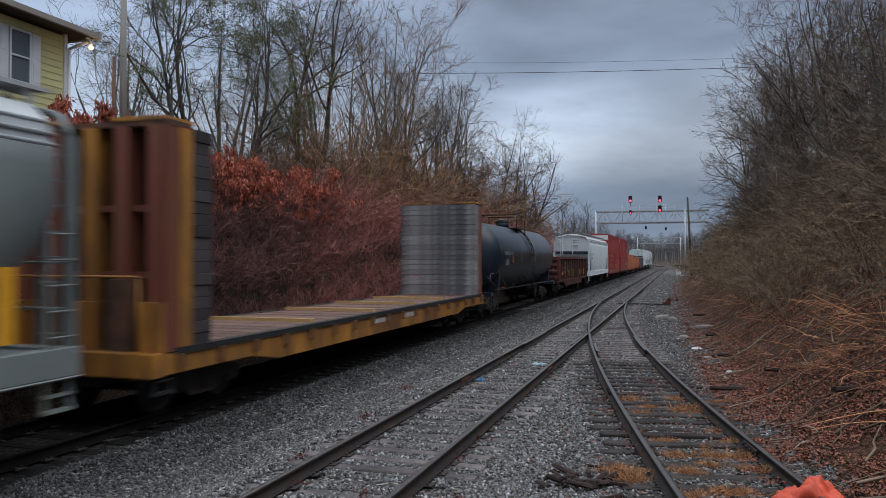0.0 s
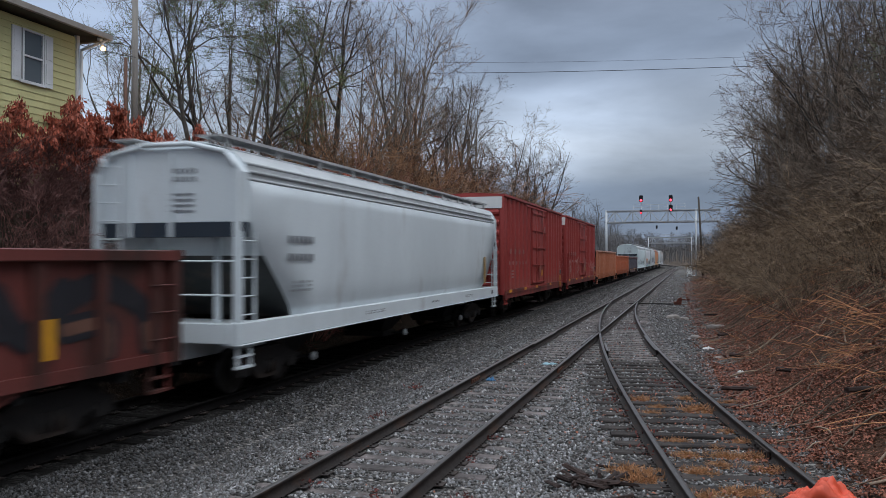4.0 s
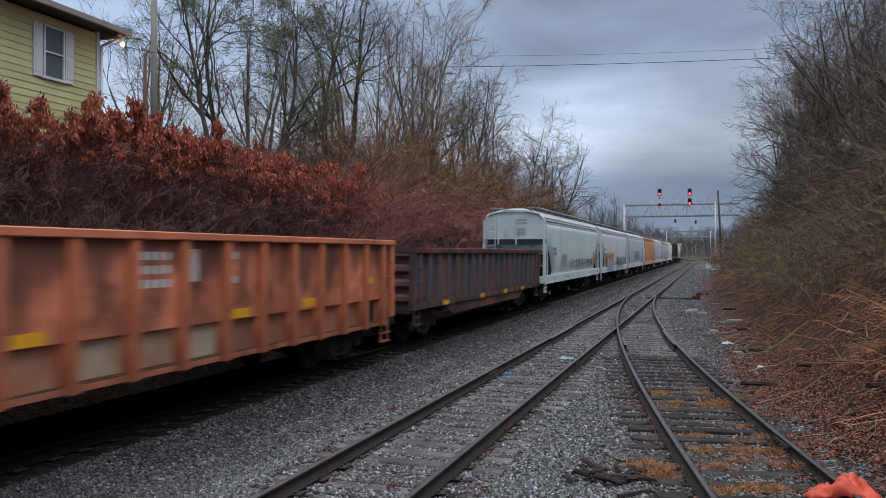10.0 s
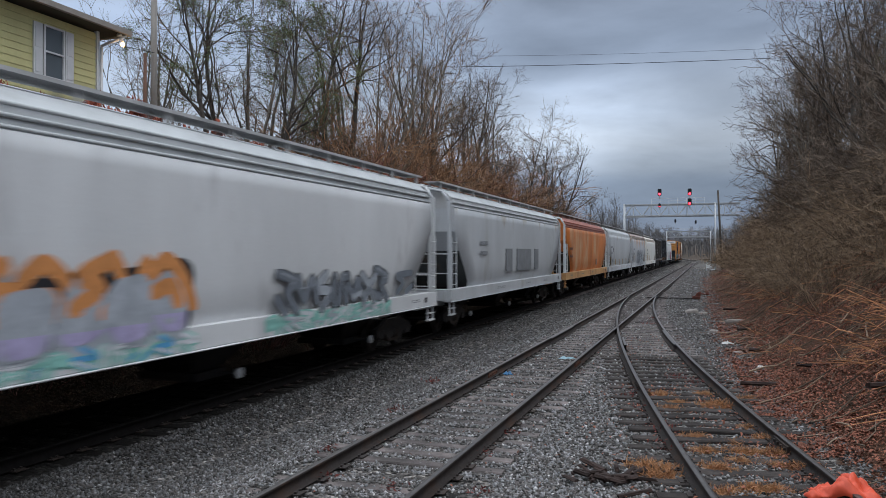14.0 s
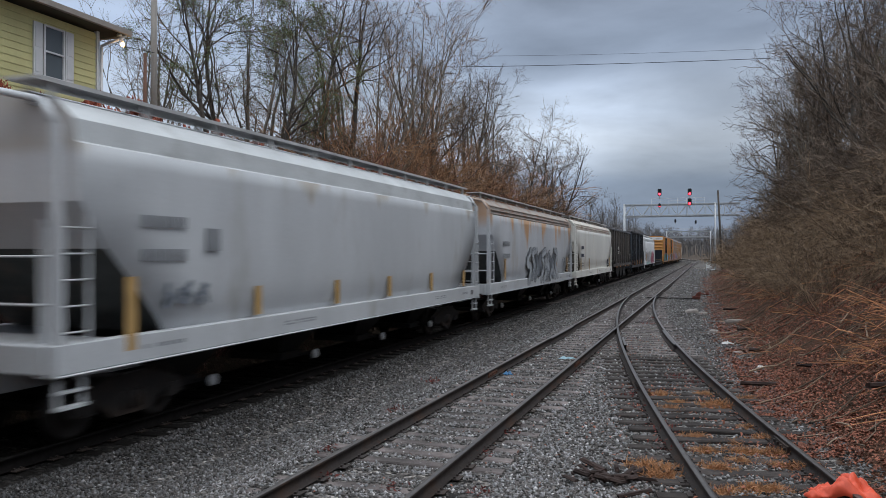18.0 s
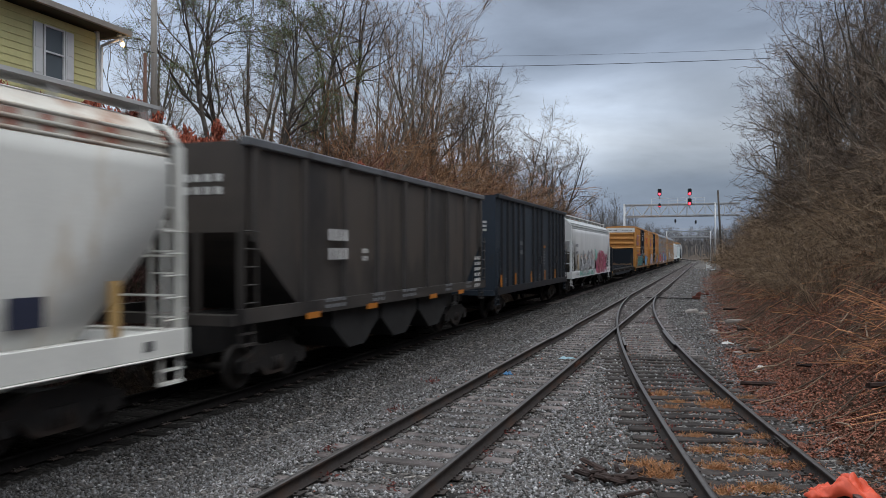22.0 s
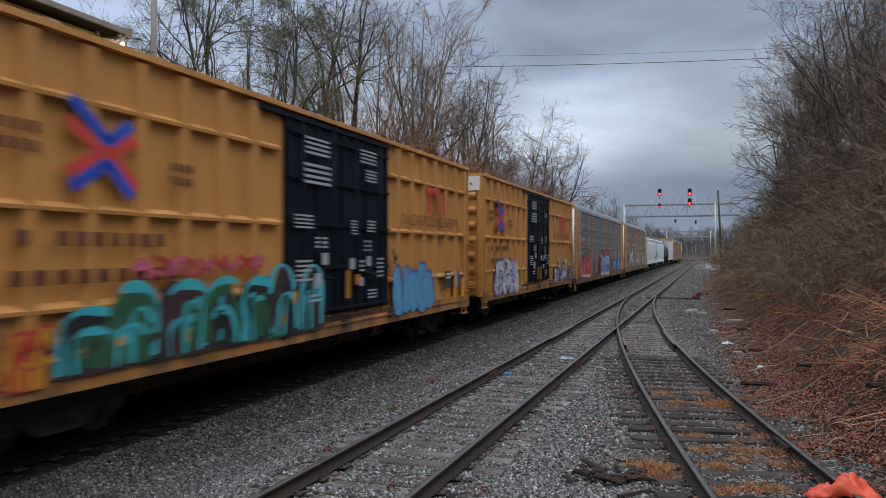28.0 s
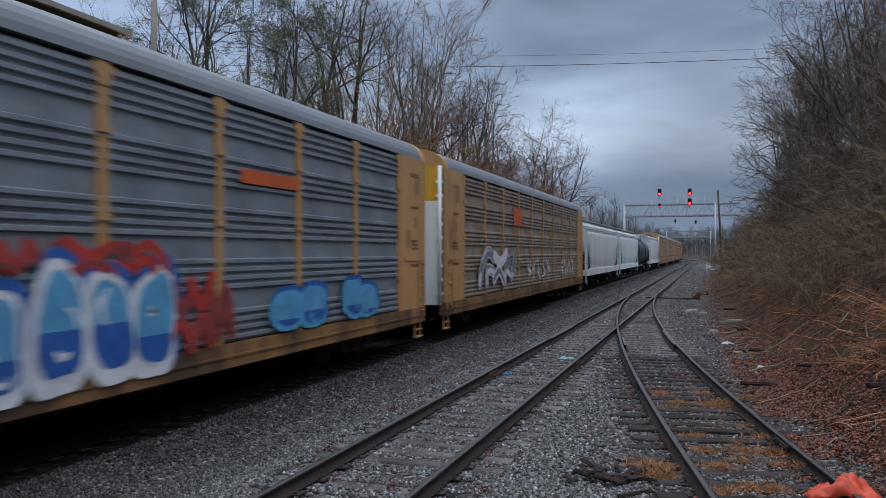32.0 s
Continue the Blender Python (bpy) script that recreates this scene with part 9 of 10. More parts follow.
prng = random.Random(11)
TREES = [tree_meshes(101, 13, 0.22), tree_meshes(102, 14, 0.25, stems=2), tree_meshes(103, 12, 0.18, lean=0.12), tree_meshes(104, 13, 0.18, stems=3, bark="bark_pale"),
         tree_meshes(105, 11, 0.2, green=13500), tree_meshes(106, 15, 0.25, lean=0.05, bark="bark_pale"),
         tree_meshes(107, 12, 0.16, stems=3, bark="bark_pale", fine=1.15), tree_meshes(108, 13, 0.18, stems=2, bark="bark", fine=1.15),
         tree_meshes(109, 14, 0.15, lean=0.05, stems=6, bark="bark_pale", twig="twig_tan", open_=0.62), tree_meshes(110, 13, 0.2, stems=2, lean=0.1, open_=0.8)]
TREE_LABEL = ["tall bare tree with grey-brown bark on the bank", "bare forked tree with a fine twiggy crown", "slender leaning bare tree above the brush", "clump of pale slender bare trunks",
              "tree with sparse young green leaves", "tall pale-barked bare tree", "clump of bare trunks with dense brown twigs", "bare forked tree with dense grey-brown twigs", "vase-shaped clump of upright pale stems", "dark forked tree with upswept bare limbs"]


def tree(kind, x, y, s=1.0, rz=None):
    tm, cm, lm = TREES[kind]
    m = [("trunk", tm), ("crown", cm)] + ([("foliage", lm)] if lm else [])
    turn = prng.uniform(0, 360)
    return plant("tree", TREE_LABEL[kind], "tree", "bare trees", m, x, y, turn if rz is None else rz, s)


# left bank, and two more on the right: (kind, x, y, scale, turn where it matters)
for kd, x, y, s, *rz in ((5, -27.0, 33.0, 0.8), (4, -19.0, 26.5, 0.95), (4, -18.4, 30.0, 1.0), (0, -18.0, 33.5, 1.05), (9, -17.6, 35.5, 1.1), (8, -18.3, 40.0, 1.0), (1, -16.6, 44.5, 0.95),
                    (0, -17.5, 49.0, 1.0), (3, -16.0, 52.5, 1.0), (2, -16.2, 57.5, 1.0), (5, -17.5, 62.0, 0.85), (0, -15.6, 67.0, 0.85), (9, -15.0, 79.0, 0.9), (2, -16.5, 86.0, 0.7),
                    (3, -26.0, 31.0, 0.8), (1, -23.0, 55.0, 0.9), (0, -20.0, 76.0, 0.85),
                    (4, -20.5, 33.0, 0.85), (9, -17.5, 54.0, 0.95), (8, -17.0, 46.0, 1.0, 95.0), (0, -15.2, 70.0, 0.8), (2, -15.0, 75.0, 0.8), (1, -15.4, 84.0, 0.75), (7, 6.0, 36.5, 1.0), (6, -20.2, 30.6, 0.95), (6, 7.2, 45.5, 1.1), (0, -25.0, 42.0, 0.85), (5, -24.0, 47.0, 0.9), (4, -18.1, 34.0, 0.5), (2, -18.0, 25.0, 0.9),
                    (2, -15.6, 36.0, 0.5), (0, -15.8, 41.5, 0.55), (1, -15.4, 47.0, 0.55), (2, -15.5, 51.0, 0.6), (0, -15.2, 55.0, 0.6), (1, -15.0, 61.0, 0.6), (2, -14.8, 65.0, 0.6), (0, -14.5, 72.0, 0.6)):
    tree(kd, x, y, s, *rz)
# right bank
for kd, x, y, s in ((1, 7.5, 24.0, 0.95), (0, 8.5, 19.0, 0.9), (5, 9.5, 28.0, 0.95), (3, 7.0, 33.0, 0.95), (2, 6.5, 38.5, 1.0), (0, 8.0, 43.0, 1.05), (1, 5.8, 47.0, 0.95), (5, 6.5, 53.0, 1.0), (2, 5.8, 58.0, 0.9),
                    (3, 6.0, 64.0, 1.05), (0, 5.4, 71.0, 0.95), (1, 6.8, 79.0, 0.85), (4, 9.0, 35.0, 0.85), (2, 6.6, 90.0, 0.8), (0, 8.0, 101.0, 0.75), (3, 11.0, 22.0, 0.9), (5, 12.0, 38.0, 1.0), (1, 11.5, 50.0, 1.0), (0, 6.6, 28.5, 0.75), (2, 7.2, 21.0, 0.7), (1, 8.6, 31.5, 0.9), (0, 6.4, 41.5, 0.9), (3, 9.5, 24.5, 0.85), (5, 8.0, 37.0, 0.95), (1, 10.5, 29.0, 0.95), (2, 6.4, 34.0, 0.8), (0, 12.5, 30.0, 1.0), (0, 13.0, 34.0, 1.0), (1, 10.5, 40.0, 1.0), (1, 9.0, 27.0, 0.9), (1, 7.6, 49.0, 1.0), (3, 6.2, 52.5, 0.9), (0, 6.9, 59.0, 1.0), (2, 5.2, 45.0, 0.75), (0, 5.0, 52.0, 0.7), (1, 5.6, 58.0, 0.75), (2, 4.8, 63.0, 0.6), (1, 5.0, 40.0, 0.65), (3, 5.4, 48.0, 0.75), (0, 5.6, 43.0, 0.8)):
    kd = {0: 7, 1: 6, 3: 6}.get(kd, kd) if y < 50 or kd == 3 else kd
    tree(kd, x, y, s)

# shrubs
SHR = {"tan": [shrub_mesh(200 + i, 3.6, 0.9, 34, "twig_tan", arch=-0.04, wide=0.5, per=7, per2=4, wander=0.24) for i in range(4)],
       "tawny": [shrub_mesh(260 + i, 4.4, 1.1, 34, "twig_tawny", arch=-0.03, wide=0.42, per=6, per2=3, w=1.2, wander=0.2) for i in range(3)],
       "brown": [shrub_mesh(210 + i, 4.2, 1.0, 36, "twig", arch=-0.02, wide=0.4, per=7, per2=4, w=1.1, wander=0.24) for i in range(4)],
       "red": [shrub_mesh(220 + i, 2.4, 0.9, 50, "twig_red", arch=-0.06, wide=0.6, per=6, per2=3) for i in range(4)],
       "wine": [shrub_mesh(290 + i, 2.2, 1.0, 60, "twig_wine", arch=-0.05, wide=0.6, per=7, per2=4, w=1.15, wander=0.2) for i in range(3)]}
LEAFY = []
for i in range(4):
    me, l1, l2 = shrub_mesh(230 + i, 2.0, 0.9, 46, "twig_wine", arch=-0.06, wide=0.6, wander=0.2)
    r_ = np.random.default_rng(240 + i)
    pts = l2.reshape(-1, 3)
    pts = pts[(pts[:, 2] > 1.22 + 0.14 * np.sin(3 * pts[:, 0] + i)) | ((pts[:, 2] > 0.5) & (r_.uniform(0, 1, len(pts)) < 0.02))]
    pts = pts[r_.integers(0, len(pts), 3600)]
    LEAFY.append((me, leaf_mesh(r_, pts, 0.108, M["leaf_red"], 0.05, 2.6)))


FAR_BRUSH = []
FAR_SHR = {k: [shrub_mesh(280 + 7 * j + i, h, 1.0, 26, m, arch=-0.04, wide=0.5, per=4, per2=2, w=2.0, wander=0.22) for i in range(3)]
           for j, (k, h, m) in enumerate((("tan", 3.6, "twig_tan"), ("brown", 4.2, "twig"), ("red", 2.4, "twig_red"), ("tawny", 4.4, "twig_tawny")))}


def shrub(kind, x, y, s):
    if y > 46.0:
        me = prng.choice(FAR_SHR["tan" if kind == "leafy" else kind])[0]
        FAR_BRUSH.append((me, pose(x, y, float(ground_z(x, y)), 0, 0, prng.uniform(0, 360)) @ Matrix.Scale(s, 4)))
        return None
    if kind == "leafy":
        me, lm = prng.choice(LEAFY)
        return plant("shrub", "dense shrub holding russet-red dead leaves", "shrub", "leafy shrubs", [("brush", me), ("foliage", lm)], x, y, prng.uniform(0, 360), s)
    lab = {"tan": "arching tan leafless brush on the bank", "brown": "tall grey-brown leafless thicket", "tawny": "tall tawny leafless thicket", "red": "low tangle of reddish bare stems", "wine": "dense dark tangle of bare stems below the hedge"}[kind]
    return plant("shrub", lab, "shrub", "bare brush", [("brush", prng.choice(SHR[kind])[0])], x, y, prng.uniform(0, 360), s)


y = 5.0
while y < 27.0:
    for x in (-13.7, -14.6, -15.5):
        if x > -15 or y < 24:
            bare = (x > -14 and y < 20) or (x > -15 and y < 12)
            shrub("wine" if bare else "leafy", x + prng.uniform(-0.35, 0.35), y + prng.uniform(-0.5, 0.5), prng.uniform(0.95, 1.07) * (0.6 if bare else 1.0) if y < 15 else prng.uniform(1.02, 1.2) * (0.6 if bare else 1.0))
    shrub("wine" if y < 21 else "red", -12.0 + prng.uniform(-0.2, 0.2), y + prng.uniform(-0.5, 0.5), prng.uniform(0.7, 0.85))
    shrub("wine" if y < 23 else "red", -12.8 + prng.uniform(-0.3, 0.3), y + prng.uniform(-0.5, 0.5), prng.uniform(0.8, 1.0))
    y += 1.25
y = 26.0
while y < 100.0:
    for x in (-12.3, -13.6, -15.0):
        shrub("red", x + prng.uniform(-0.4, 0.4), y + prng.uniform(-0.6, 0.6), prng.uniform(0.95, 1.3))
    y += 1.7 if y < 60 else 3.0
y = 9.0
while y < 110.0:
    t = float(toe(y)) + 1.1 * min(1.0, max(0.0, (y - 48) / 16))
    for d, kd, s in ((3.0, "tan", 0.7), (4.2, "tan", 1.0), (5.6, "brown", 1.15), (7.6, "brown", 1.3)):
        if d == 3.0 and y < 22 and prng.random() < 0.6:
            continue
        shrub(kd, t + d + prng.uniform(-0.5, 0.5), y + prng.uniform(-0.7, 0.7), s * prng.uniform(0.8, 1.1))
    if 22 < y < 64:
        shrub("tan", t + 2.1 + prng.uniform(-0.3, 0.3), y + prng.uniform(-0.7, 0.7), prng.uniform(0.5, 0.75))
    if y > 64:
        shrub("tan", t + 1.0 + prng.uniform(-0.3, 0.5), y + prng.uniform(-0.7, 0.7), prng.uniform(0.7, 1.0))
    y += 1.9 if y < 50 else 3.0

# a taller thicket under the trees of the left bank
y = 33.0
while y < 84.0:
    for x in (-16.2, -18.2, -20.6):
        shrub(prng.choice(("brown", "tawny", "tawny", "tan")), x + prng.uniform(-0.8, 0.8), y + prng.uniform(-1, 1), prng.uniform(1.2, 1.7))
    y += 1.9

# undergrowth among the trees of the left bank
y = 22.0
while y < 105.0:
    for x in (-17.2, -19.5, -22.5):
        shrub("brown" if prng.random() < 0.6 else "tan", x + prng.uniform(-0.9, 0.9), y + prng.uniform(-1, 1), prng.uniform(0.65, 0.95) if y < 38 else prng.uniform(0.8, 1.15))
    y += 2.6 if y < 60 else 4.5

# close brush behind the red hedge
y = 23.5
while y < 37.0:
    for x in (-17.3, -19.2, -21.4):
        shrub(prng.choice(("brown", "brown", "tan", "tawny")), x + prng.uniform(-0.6, 0.6), y + prng.uniform(-0.5, 0.5), prng.uniform(0.62, 0.9))
    y += 1.5


def join_far():
    """The brush far off, one mesh a colour."""
    for mat in ("twig_tan", "twig", "twig_red", "twig_tawny"):
        vs, qs, o = [], [], 0
        for me, m in FAR_BRUSH:
            if me.materials[0] is not M[mat]:
                continue
            co = np.empty(len(me.vertices) * 3, dtype=np.float32)
            me.vertices.foreach_get("co", co)
            ix = np.empty(len(me.loops), dtype=np.int32)
            me.loops.foreach_get("vertex_index", ix)
            a = np.array(m)
            vs.append(co.reshape(-1, 3) @ a[:3, :3].T + a[:3, 3])
            qs.append(ix.reshape(-1, 4) + o)
            o += len(me.vertices)
        if vs:
            tagged(new("far_brush", mesh_np("far_brush", np.concatenate(vs), np.concatenate(qs), M[mat])), "leafless brush along the far banks", "brush", kind="stuff")


join_far()


# far woods that close the view
def woods():
    rng = np.random.default_rng(77)
    vq = []
    spots = []
    for _ in range(150):
        yy = rng.uniform(125, 330)
        spots.append((rng.uniform(7, 30) if rng.random() < 0.5 else -rng.uniform(16, 45) - max(0, yy - 225) ** 2 / 900, yy))
    for _ in range(420):
        spots.append((rng.uniform(-60, 70), rng.uniform(320, 400)))
    for x, yy in spots:
        h = rng.uniform(8, 11.5)
        k = 6
        tr = np.zeros((1, k, 3))
        tr[0, :, 0] = x + np.cumsum(rng.normal(0, 0.15, k))
        tr[0, :, 1] = yy
        tr[0, :, 2] = float(ground_z(x, yy)) - 0.3 + np.linspace(0, h, k)
        rd = np.linspace(0.22, 0.05, k)[None]
        l1, r1 = grow(rng, tr, rd, 12, 0.2, 1.0, (0.25 * h, 0.45 * h), (0.4, 1.0), 4, 0.1, 0.12, 0.5)
        l2, r2 = grow(rng, l1, r1, 10, 0.2, 1.0, (0.12 * h, 0.25 * h), (0.4, 1.0), 3, 0.06, 0.15, 0.7)
        vq += [tubes(tr, rd, 4), tubes(l1, np.maximum(r1, 0.028), 1), tubes(l2, np.full(r2.shape, 0.02), 1)]
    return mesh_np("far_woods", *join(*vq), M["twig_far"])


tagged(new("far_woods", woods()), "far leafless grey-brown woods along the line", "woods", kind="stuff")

# ---- loose stones of the ballast ----
def stones():
    rng = np.random.default_rng(5)
    n = 185000
    y = np.where(rng.uniform(0, 1, n) < 0.09, rng.uniform(-5, 5.2, n), 5.2 / (1 - rng.uniform(0, 1, n) * (1 - 5.2 / 130.0)))
    x = rng.uniform(-7.75, 2.4, n)
    cx = -3.73 + 0.0024 * np.maximum(0, 52 - y) ** 2
    keep = x < toe(y) + 0.15 - 0.5 * rng.uniform(0, 1, n) ** 2
    in_loop, in_sid = np.abs(x + 3.73) < 1.32, np.abs(x - cx) < 1.32
    ph = np.abs(((y - 3.5) / 0.52) % 1.0 - 0.5)
    keep &= ~(in_loop & (ph > 0.26) & (y < 21) & (rng.uniform(0, 1, n) < 0.93))
    slope = -0.0048 * np.maximum(0, 52 - y)
    ph2 = np.abs(((y + (x - cx) * slope - 4.5) / 0.52) % 1.0 - 0.5)
    keep &= ~(in_sid & (ph2 > 0.26) & (y < 21) & (rng.uniform(0, 1, n) < 0.93))
    keep &= ~((x > -5.03) & (x < cx + 1.35) & (y > 21) & (np.abs(((y - 21.3) / 0.53) % 1.0 - 0.5) > 0.27))
    for c in (-3.73, cx):
        for s in (-0.7525, 0.7525):
            keep &= np.abs(x - c - s) > 0.085
    keep &= ~(in_sid & (rng.uniform(0, 1, n) < np.where(y < 16, 0.62, 0.33)))
    x, y = x[keep], y[keep]
    n = len(x)
    r = rng.uniform(0.013, 0.028, n) * (1 + 0.022 * np.abs(y) + 0.6 * (y < 5))
    c = np.stack([x, y, ground_z(x, y) + r * 0.25], axis=1)
    base = np.array([(1, 0, 0), (-1, 0, 0), (0, 1, 0), (0, -1, 0), (0, 0, 1), (0, 0, -1)], dtype=float)
    v = base[None] * rng.uniform(0.6, 1.25, (n, 6, 1)) + rng.normal(0, 0.22, (n, 6, 3))
    a = rng.uniform(0, 6.28, n)
    ca, sa = np.cos(a)[:, None], np.sin(a)[:, None]
    v = np.stack([v[..., 0] * ca - v[..., 1] * sa, v[..., 0] * sa + v[..., 1] * ca, v[..., 2] * 0.8], axis=-1)
    v = c[:, None, :] + v * r[:, None, None]
    f = np.array([(0, 2, 4), (2, 1, 4), (1, 3, 4), (3, 0, 4), (2, 0, 5), (1, 2, 5), (3, 1, 5), (0, 3, 5)])
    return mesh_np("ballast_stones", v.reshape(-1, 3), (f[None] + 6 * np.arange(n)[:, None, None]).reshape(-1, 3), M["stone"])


tagged(new("ballast_stones", stones()), "loose grey crushed stone between the tracks", "ballast", kind="stuff")


# ---- fallen leaves ----
def litter():
    rng = np.random.default_rng(6)
    n = 95000
    y = 6.5 / (1 - rng.uniform(0, 1, n) * (1 - 6.5 / 90.0))
    d = rng.uniform(0, 1, n) ** 1.3 * 4.5 - 0.55 - np.abs(rng.normal(0, 0.28, n)) * (rng.uniform(0, 1, n) < 0.4)
    x = toe(y) + d
    thick = np.sin(1.9 * x + 0.7 * y) + np.sin(2.3 * y - 1.1 * x + 1.0) + 0.6 * np.sin(5.1 * x + 3.3 * y)
    heavy = rng.uniform(-1.2, 0.9, n) < thick + 0.9
    x, y = x[heavy], y[heavy]
    k = 1500
    y2 = rng.uniform(6.5, 26, k)
    y2 = np.where(rng.uniform(0, 1, k) < 0.6, 6.5 + (y2 - 6.5) * 0.5, y2)
    x2 = -3.73 + 0.0024 * np.maximum(0, 52 - y2) ** 2 + rng.normal(0, 1.0, k)
    k3 = 110
    y3 = rng.uniform(6.5, 20, k3)
    x3 = rng.uniform(-5.2, -1.5, k3)
    x, y = np.concatenate([x, x2, x3]), np.concatenate([y, y2, y3])
    # the ties' tops stay bare
    cx = -3.73 + 0.0024 * np.maximum(0, 52 - y) ** 2
    ph = np.abs(((y - (x - cx) * 0.0048 * np.maximum(0, 52 - y) - 4.5) / 0.52) % 1.0 - 0.5)
    bare = (np.abs(x - cx) < 1.34) & (ph > 0.27) & (y < 21) & (rng.uniform(0, 1, len(x)) < 0.9)
    x, y = x[~bare], y[~bare]
    p = np.stack([x, y, ground_z(x, y) + rng.uniform(0.02, 0.06, len(x))], axis=1)
    a = rng.uniform(0, 6.28, len(x))
    d = np.stack([np.cos(a), np.sin(a), rng.normal(0, 0.35, len(x))], axis=1)
    s = np.stack([-np.sin(a), np.cos(a), rng.normal(0, 0.35, len(x))], axis=1)
    L = rng.uniform(0.022, 0.06, (len(x), 1)) * (1 + 0.015 * y[:, None])
    v = np.stack([p - d * L * 0.5, p + s * L * 0.3 + np.array([0, 0, 0.012]), p + d * L * 0.5, p - s * L * 0.3 + np.array([0, 0, 0.014])], axis=1).reshape(-1, 3)
    return mesh_np("fallen_leaves", v, np.arange(4 * len(x)).reshape(-1, 4), M["leaf_dry"])


tagged(new("fallen_leaves", litter()), "brown fallen leaves over the bank and siding", "leaf litter", kind="stuff")


# ---- bent dead canes on the foot of the right bank ----
def cane_mesh(seed, n):
    """Stiff dead stalks from one root, leaning the same way, some of them snapped over."""
    rng = np.random.default_rng(seed)
    k = 6
    a = rng.normal(math.pi, 0.9, n)
    d = np.stack([np.cos(a), np.sin(a), rng.uniform(-0.12, 0.75, n)], axis=1)
    d /= np.linalg.norm(d, axis=1)[:, None]
    p = np.stack([rng.normal(0, 0.28, n), rng.normal(0, 0.35, n), rng.uniform(-0.05, 0.1, n)], axis=1)
    ln = rng.uniform(0.5, 1.5, n)
    snap = rng.integers(2, 8, n)
    path = np.zeros((n, k, 3))
    for j in range(k):
        path[:, j] = p
        d = d + rng.normal(0, 0.03, (n, 3)) + np.array([0, 0, -0.05])
        d = np.where((snap == j)[:, None], d * np.array([1, 1, 0.2]) + np.array([-0.2, 0.0, -0.8]), d)
        d /= np.linalg.norm(d, axis=1)[:, None]
        p = p + d * (ln / (k - 1))[:, None]
        p[:, 2] = np.maximum(p[:, 2], -0.45 * np.abs(np.minimum(p[:, 0], 0)) + 0.02)
    rad = np.linspace(1.0, 0.5, k)[None] * rng.uniform(0.005, 0.013, (n, 1))
    return mesh_np("cane_tangle", *tubes(path, rad, 4), M["cane"])


CANES = [cane_mesh(300 + i, 9 + 4 * i) for i in range(5)]
crng = random.Random(21)
y = 8.0
while y < 60:
    for d in (0.9, 1.7, 2.5, 3.3, 4.2):
        if crng.random() < (0.7 if d < 1 else 0.2 if y < 19 else 0.4) or (y > 26 and d > 2):
            continue
        x = float(toe(y)) + d + crng.uniform(-0.4, 0.4)
        plant("weeds", "bent dead canes lying on the leafy bank", "weeds", "dead canes", [("cane_tangle", crng.choice(CANES))], x, y + crng.uniform(-0.6, 0.6), crng.choice((crng.gauss(10, 40), crng.uniform(0, 360))), crng.uniform(0.7, 1.15) * (0.7 if d < 1 else 1.0))
    y += 1.1 if y < 20 else 2.6


# ---- fallen sticks on the bank ----
def sticks():
    rng = np.random.default_rng(71)
    n = 520
    y = rng.uniform(9, 75, n)
    x = toe(y) + rng.uniform(-0.2, 4.5, n)
    a = rng.normal(0.5, 0.9, n)
    ln = rng.uniform(0.3, 1.5, n)
    k = 4
    p = np.zeros((n, k, 3))
    for j in range(k):
        s = (j / (k - 1) - 0.5) * ln
        px, py = x + s * np.cos(a) + rng.normal(0, 0.03, n), y + s * np.sin(a)
        p[:, j] = np.stack([px, py, ground_z(px, py) + 0.03 + rng.uniform(0, 0.07, n)], axis=1)
    r = np.linspace(1, 0.5, k)[None] * rng.uniform(0.008, 0.022, (n, 1))
    return mesh_np("fallen_sticks", *tubes(p, r, 4), M["stick"])


M["stick"] = surface("dead_sticks", (0.17, 0.125, 0.09), rough=0.9, vary=0.4, scale=4, bump=0.2, piece=0.6)
tagged(new("fallen_sticks", sticks()), "dead sticks lying over the leafy bank", "sticks", kind="stuff")


# ---- dry grass tufts in the siding ----
def tuft_mesh(seed):
    rng = np.random.default_rng(seed)
    n = 420
    a = rng.uniform(0, 6.28, n)
    q = np.abs(rng.normal(0, 0.10, n))
    p = np.stack([q * np.cos(a) * 1.7, q * np.sin(a), np.full(n, -0.02)], axis=1)
    d = np.stack([np.cos(a) * 0.5, np.sin(a) * 0.5, rng.uniform(0.6, 1.5, n)], axis=1) + rng.normal(0, 0.45, (n, 3))
    ln = rng.uniform(0.06, 0.18, n)
    path = np.zeros((n, 4, 3))
    for j in range(4):
        path[:, j] = p
        d = d + np.array([0, 0, -0.26]) + rng.normal(0, 0.32, (n, 3))
        d /= np.linalg.norm(d, axis=1)[:, None]
        p = p + d * (ln / 3)[:, None]
        p[:, 2] = np.maximum(p[:, 2], 0.0)
    return mesh_np("turf", *tubes(path, np.linspace(0.006, 0.003, 4)[None] * np.ones((n, 1)), 1), M["grass_dry"])


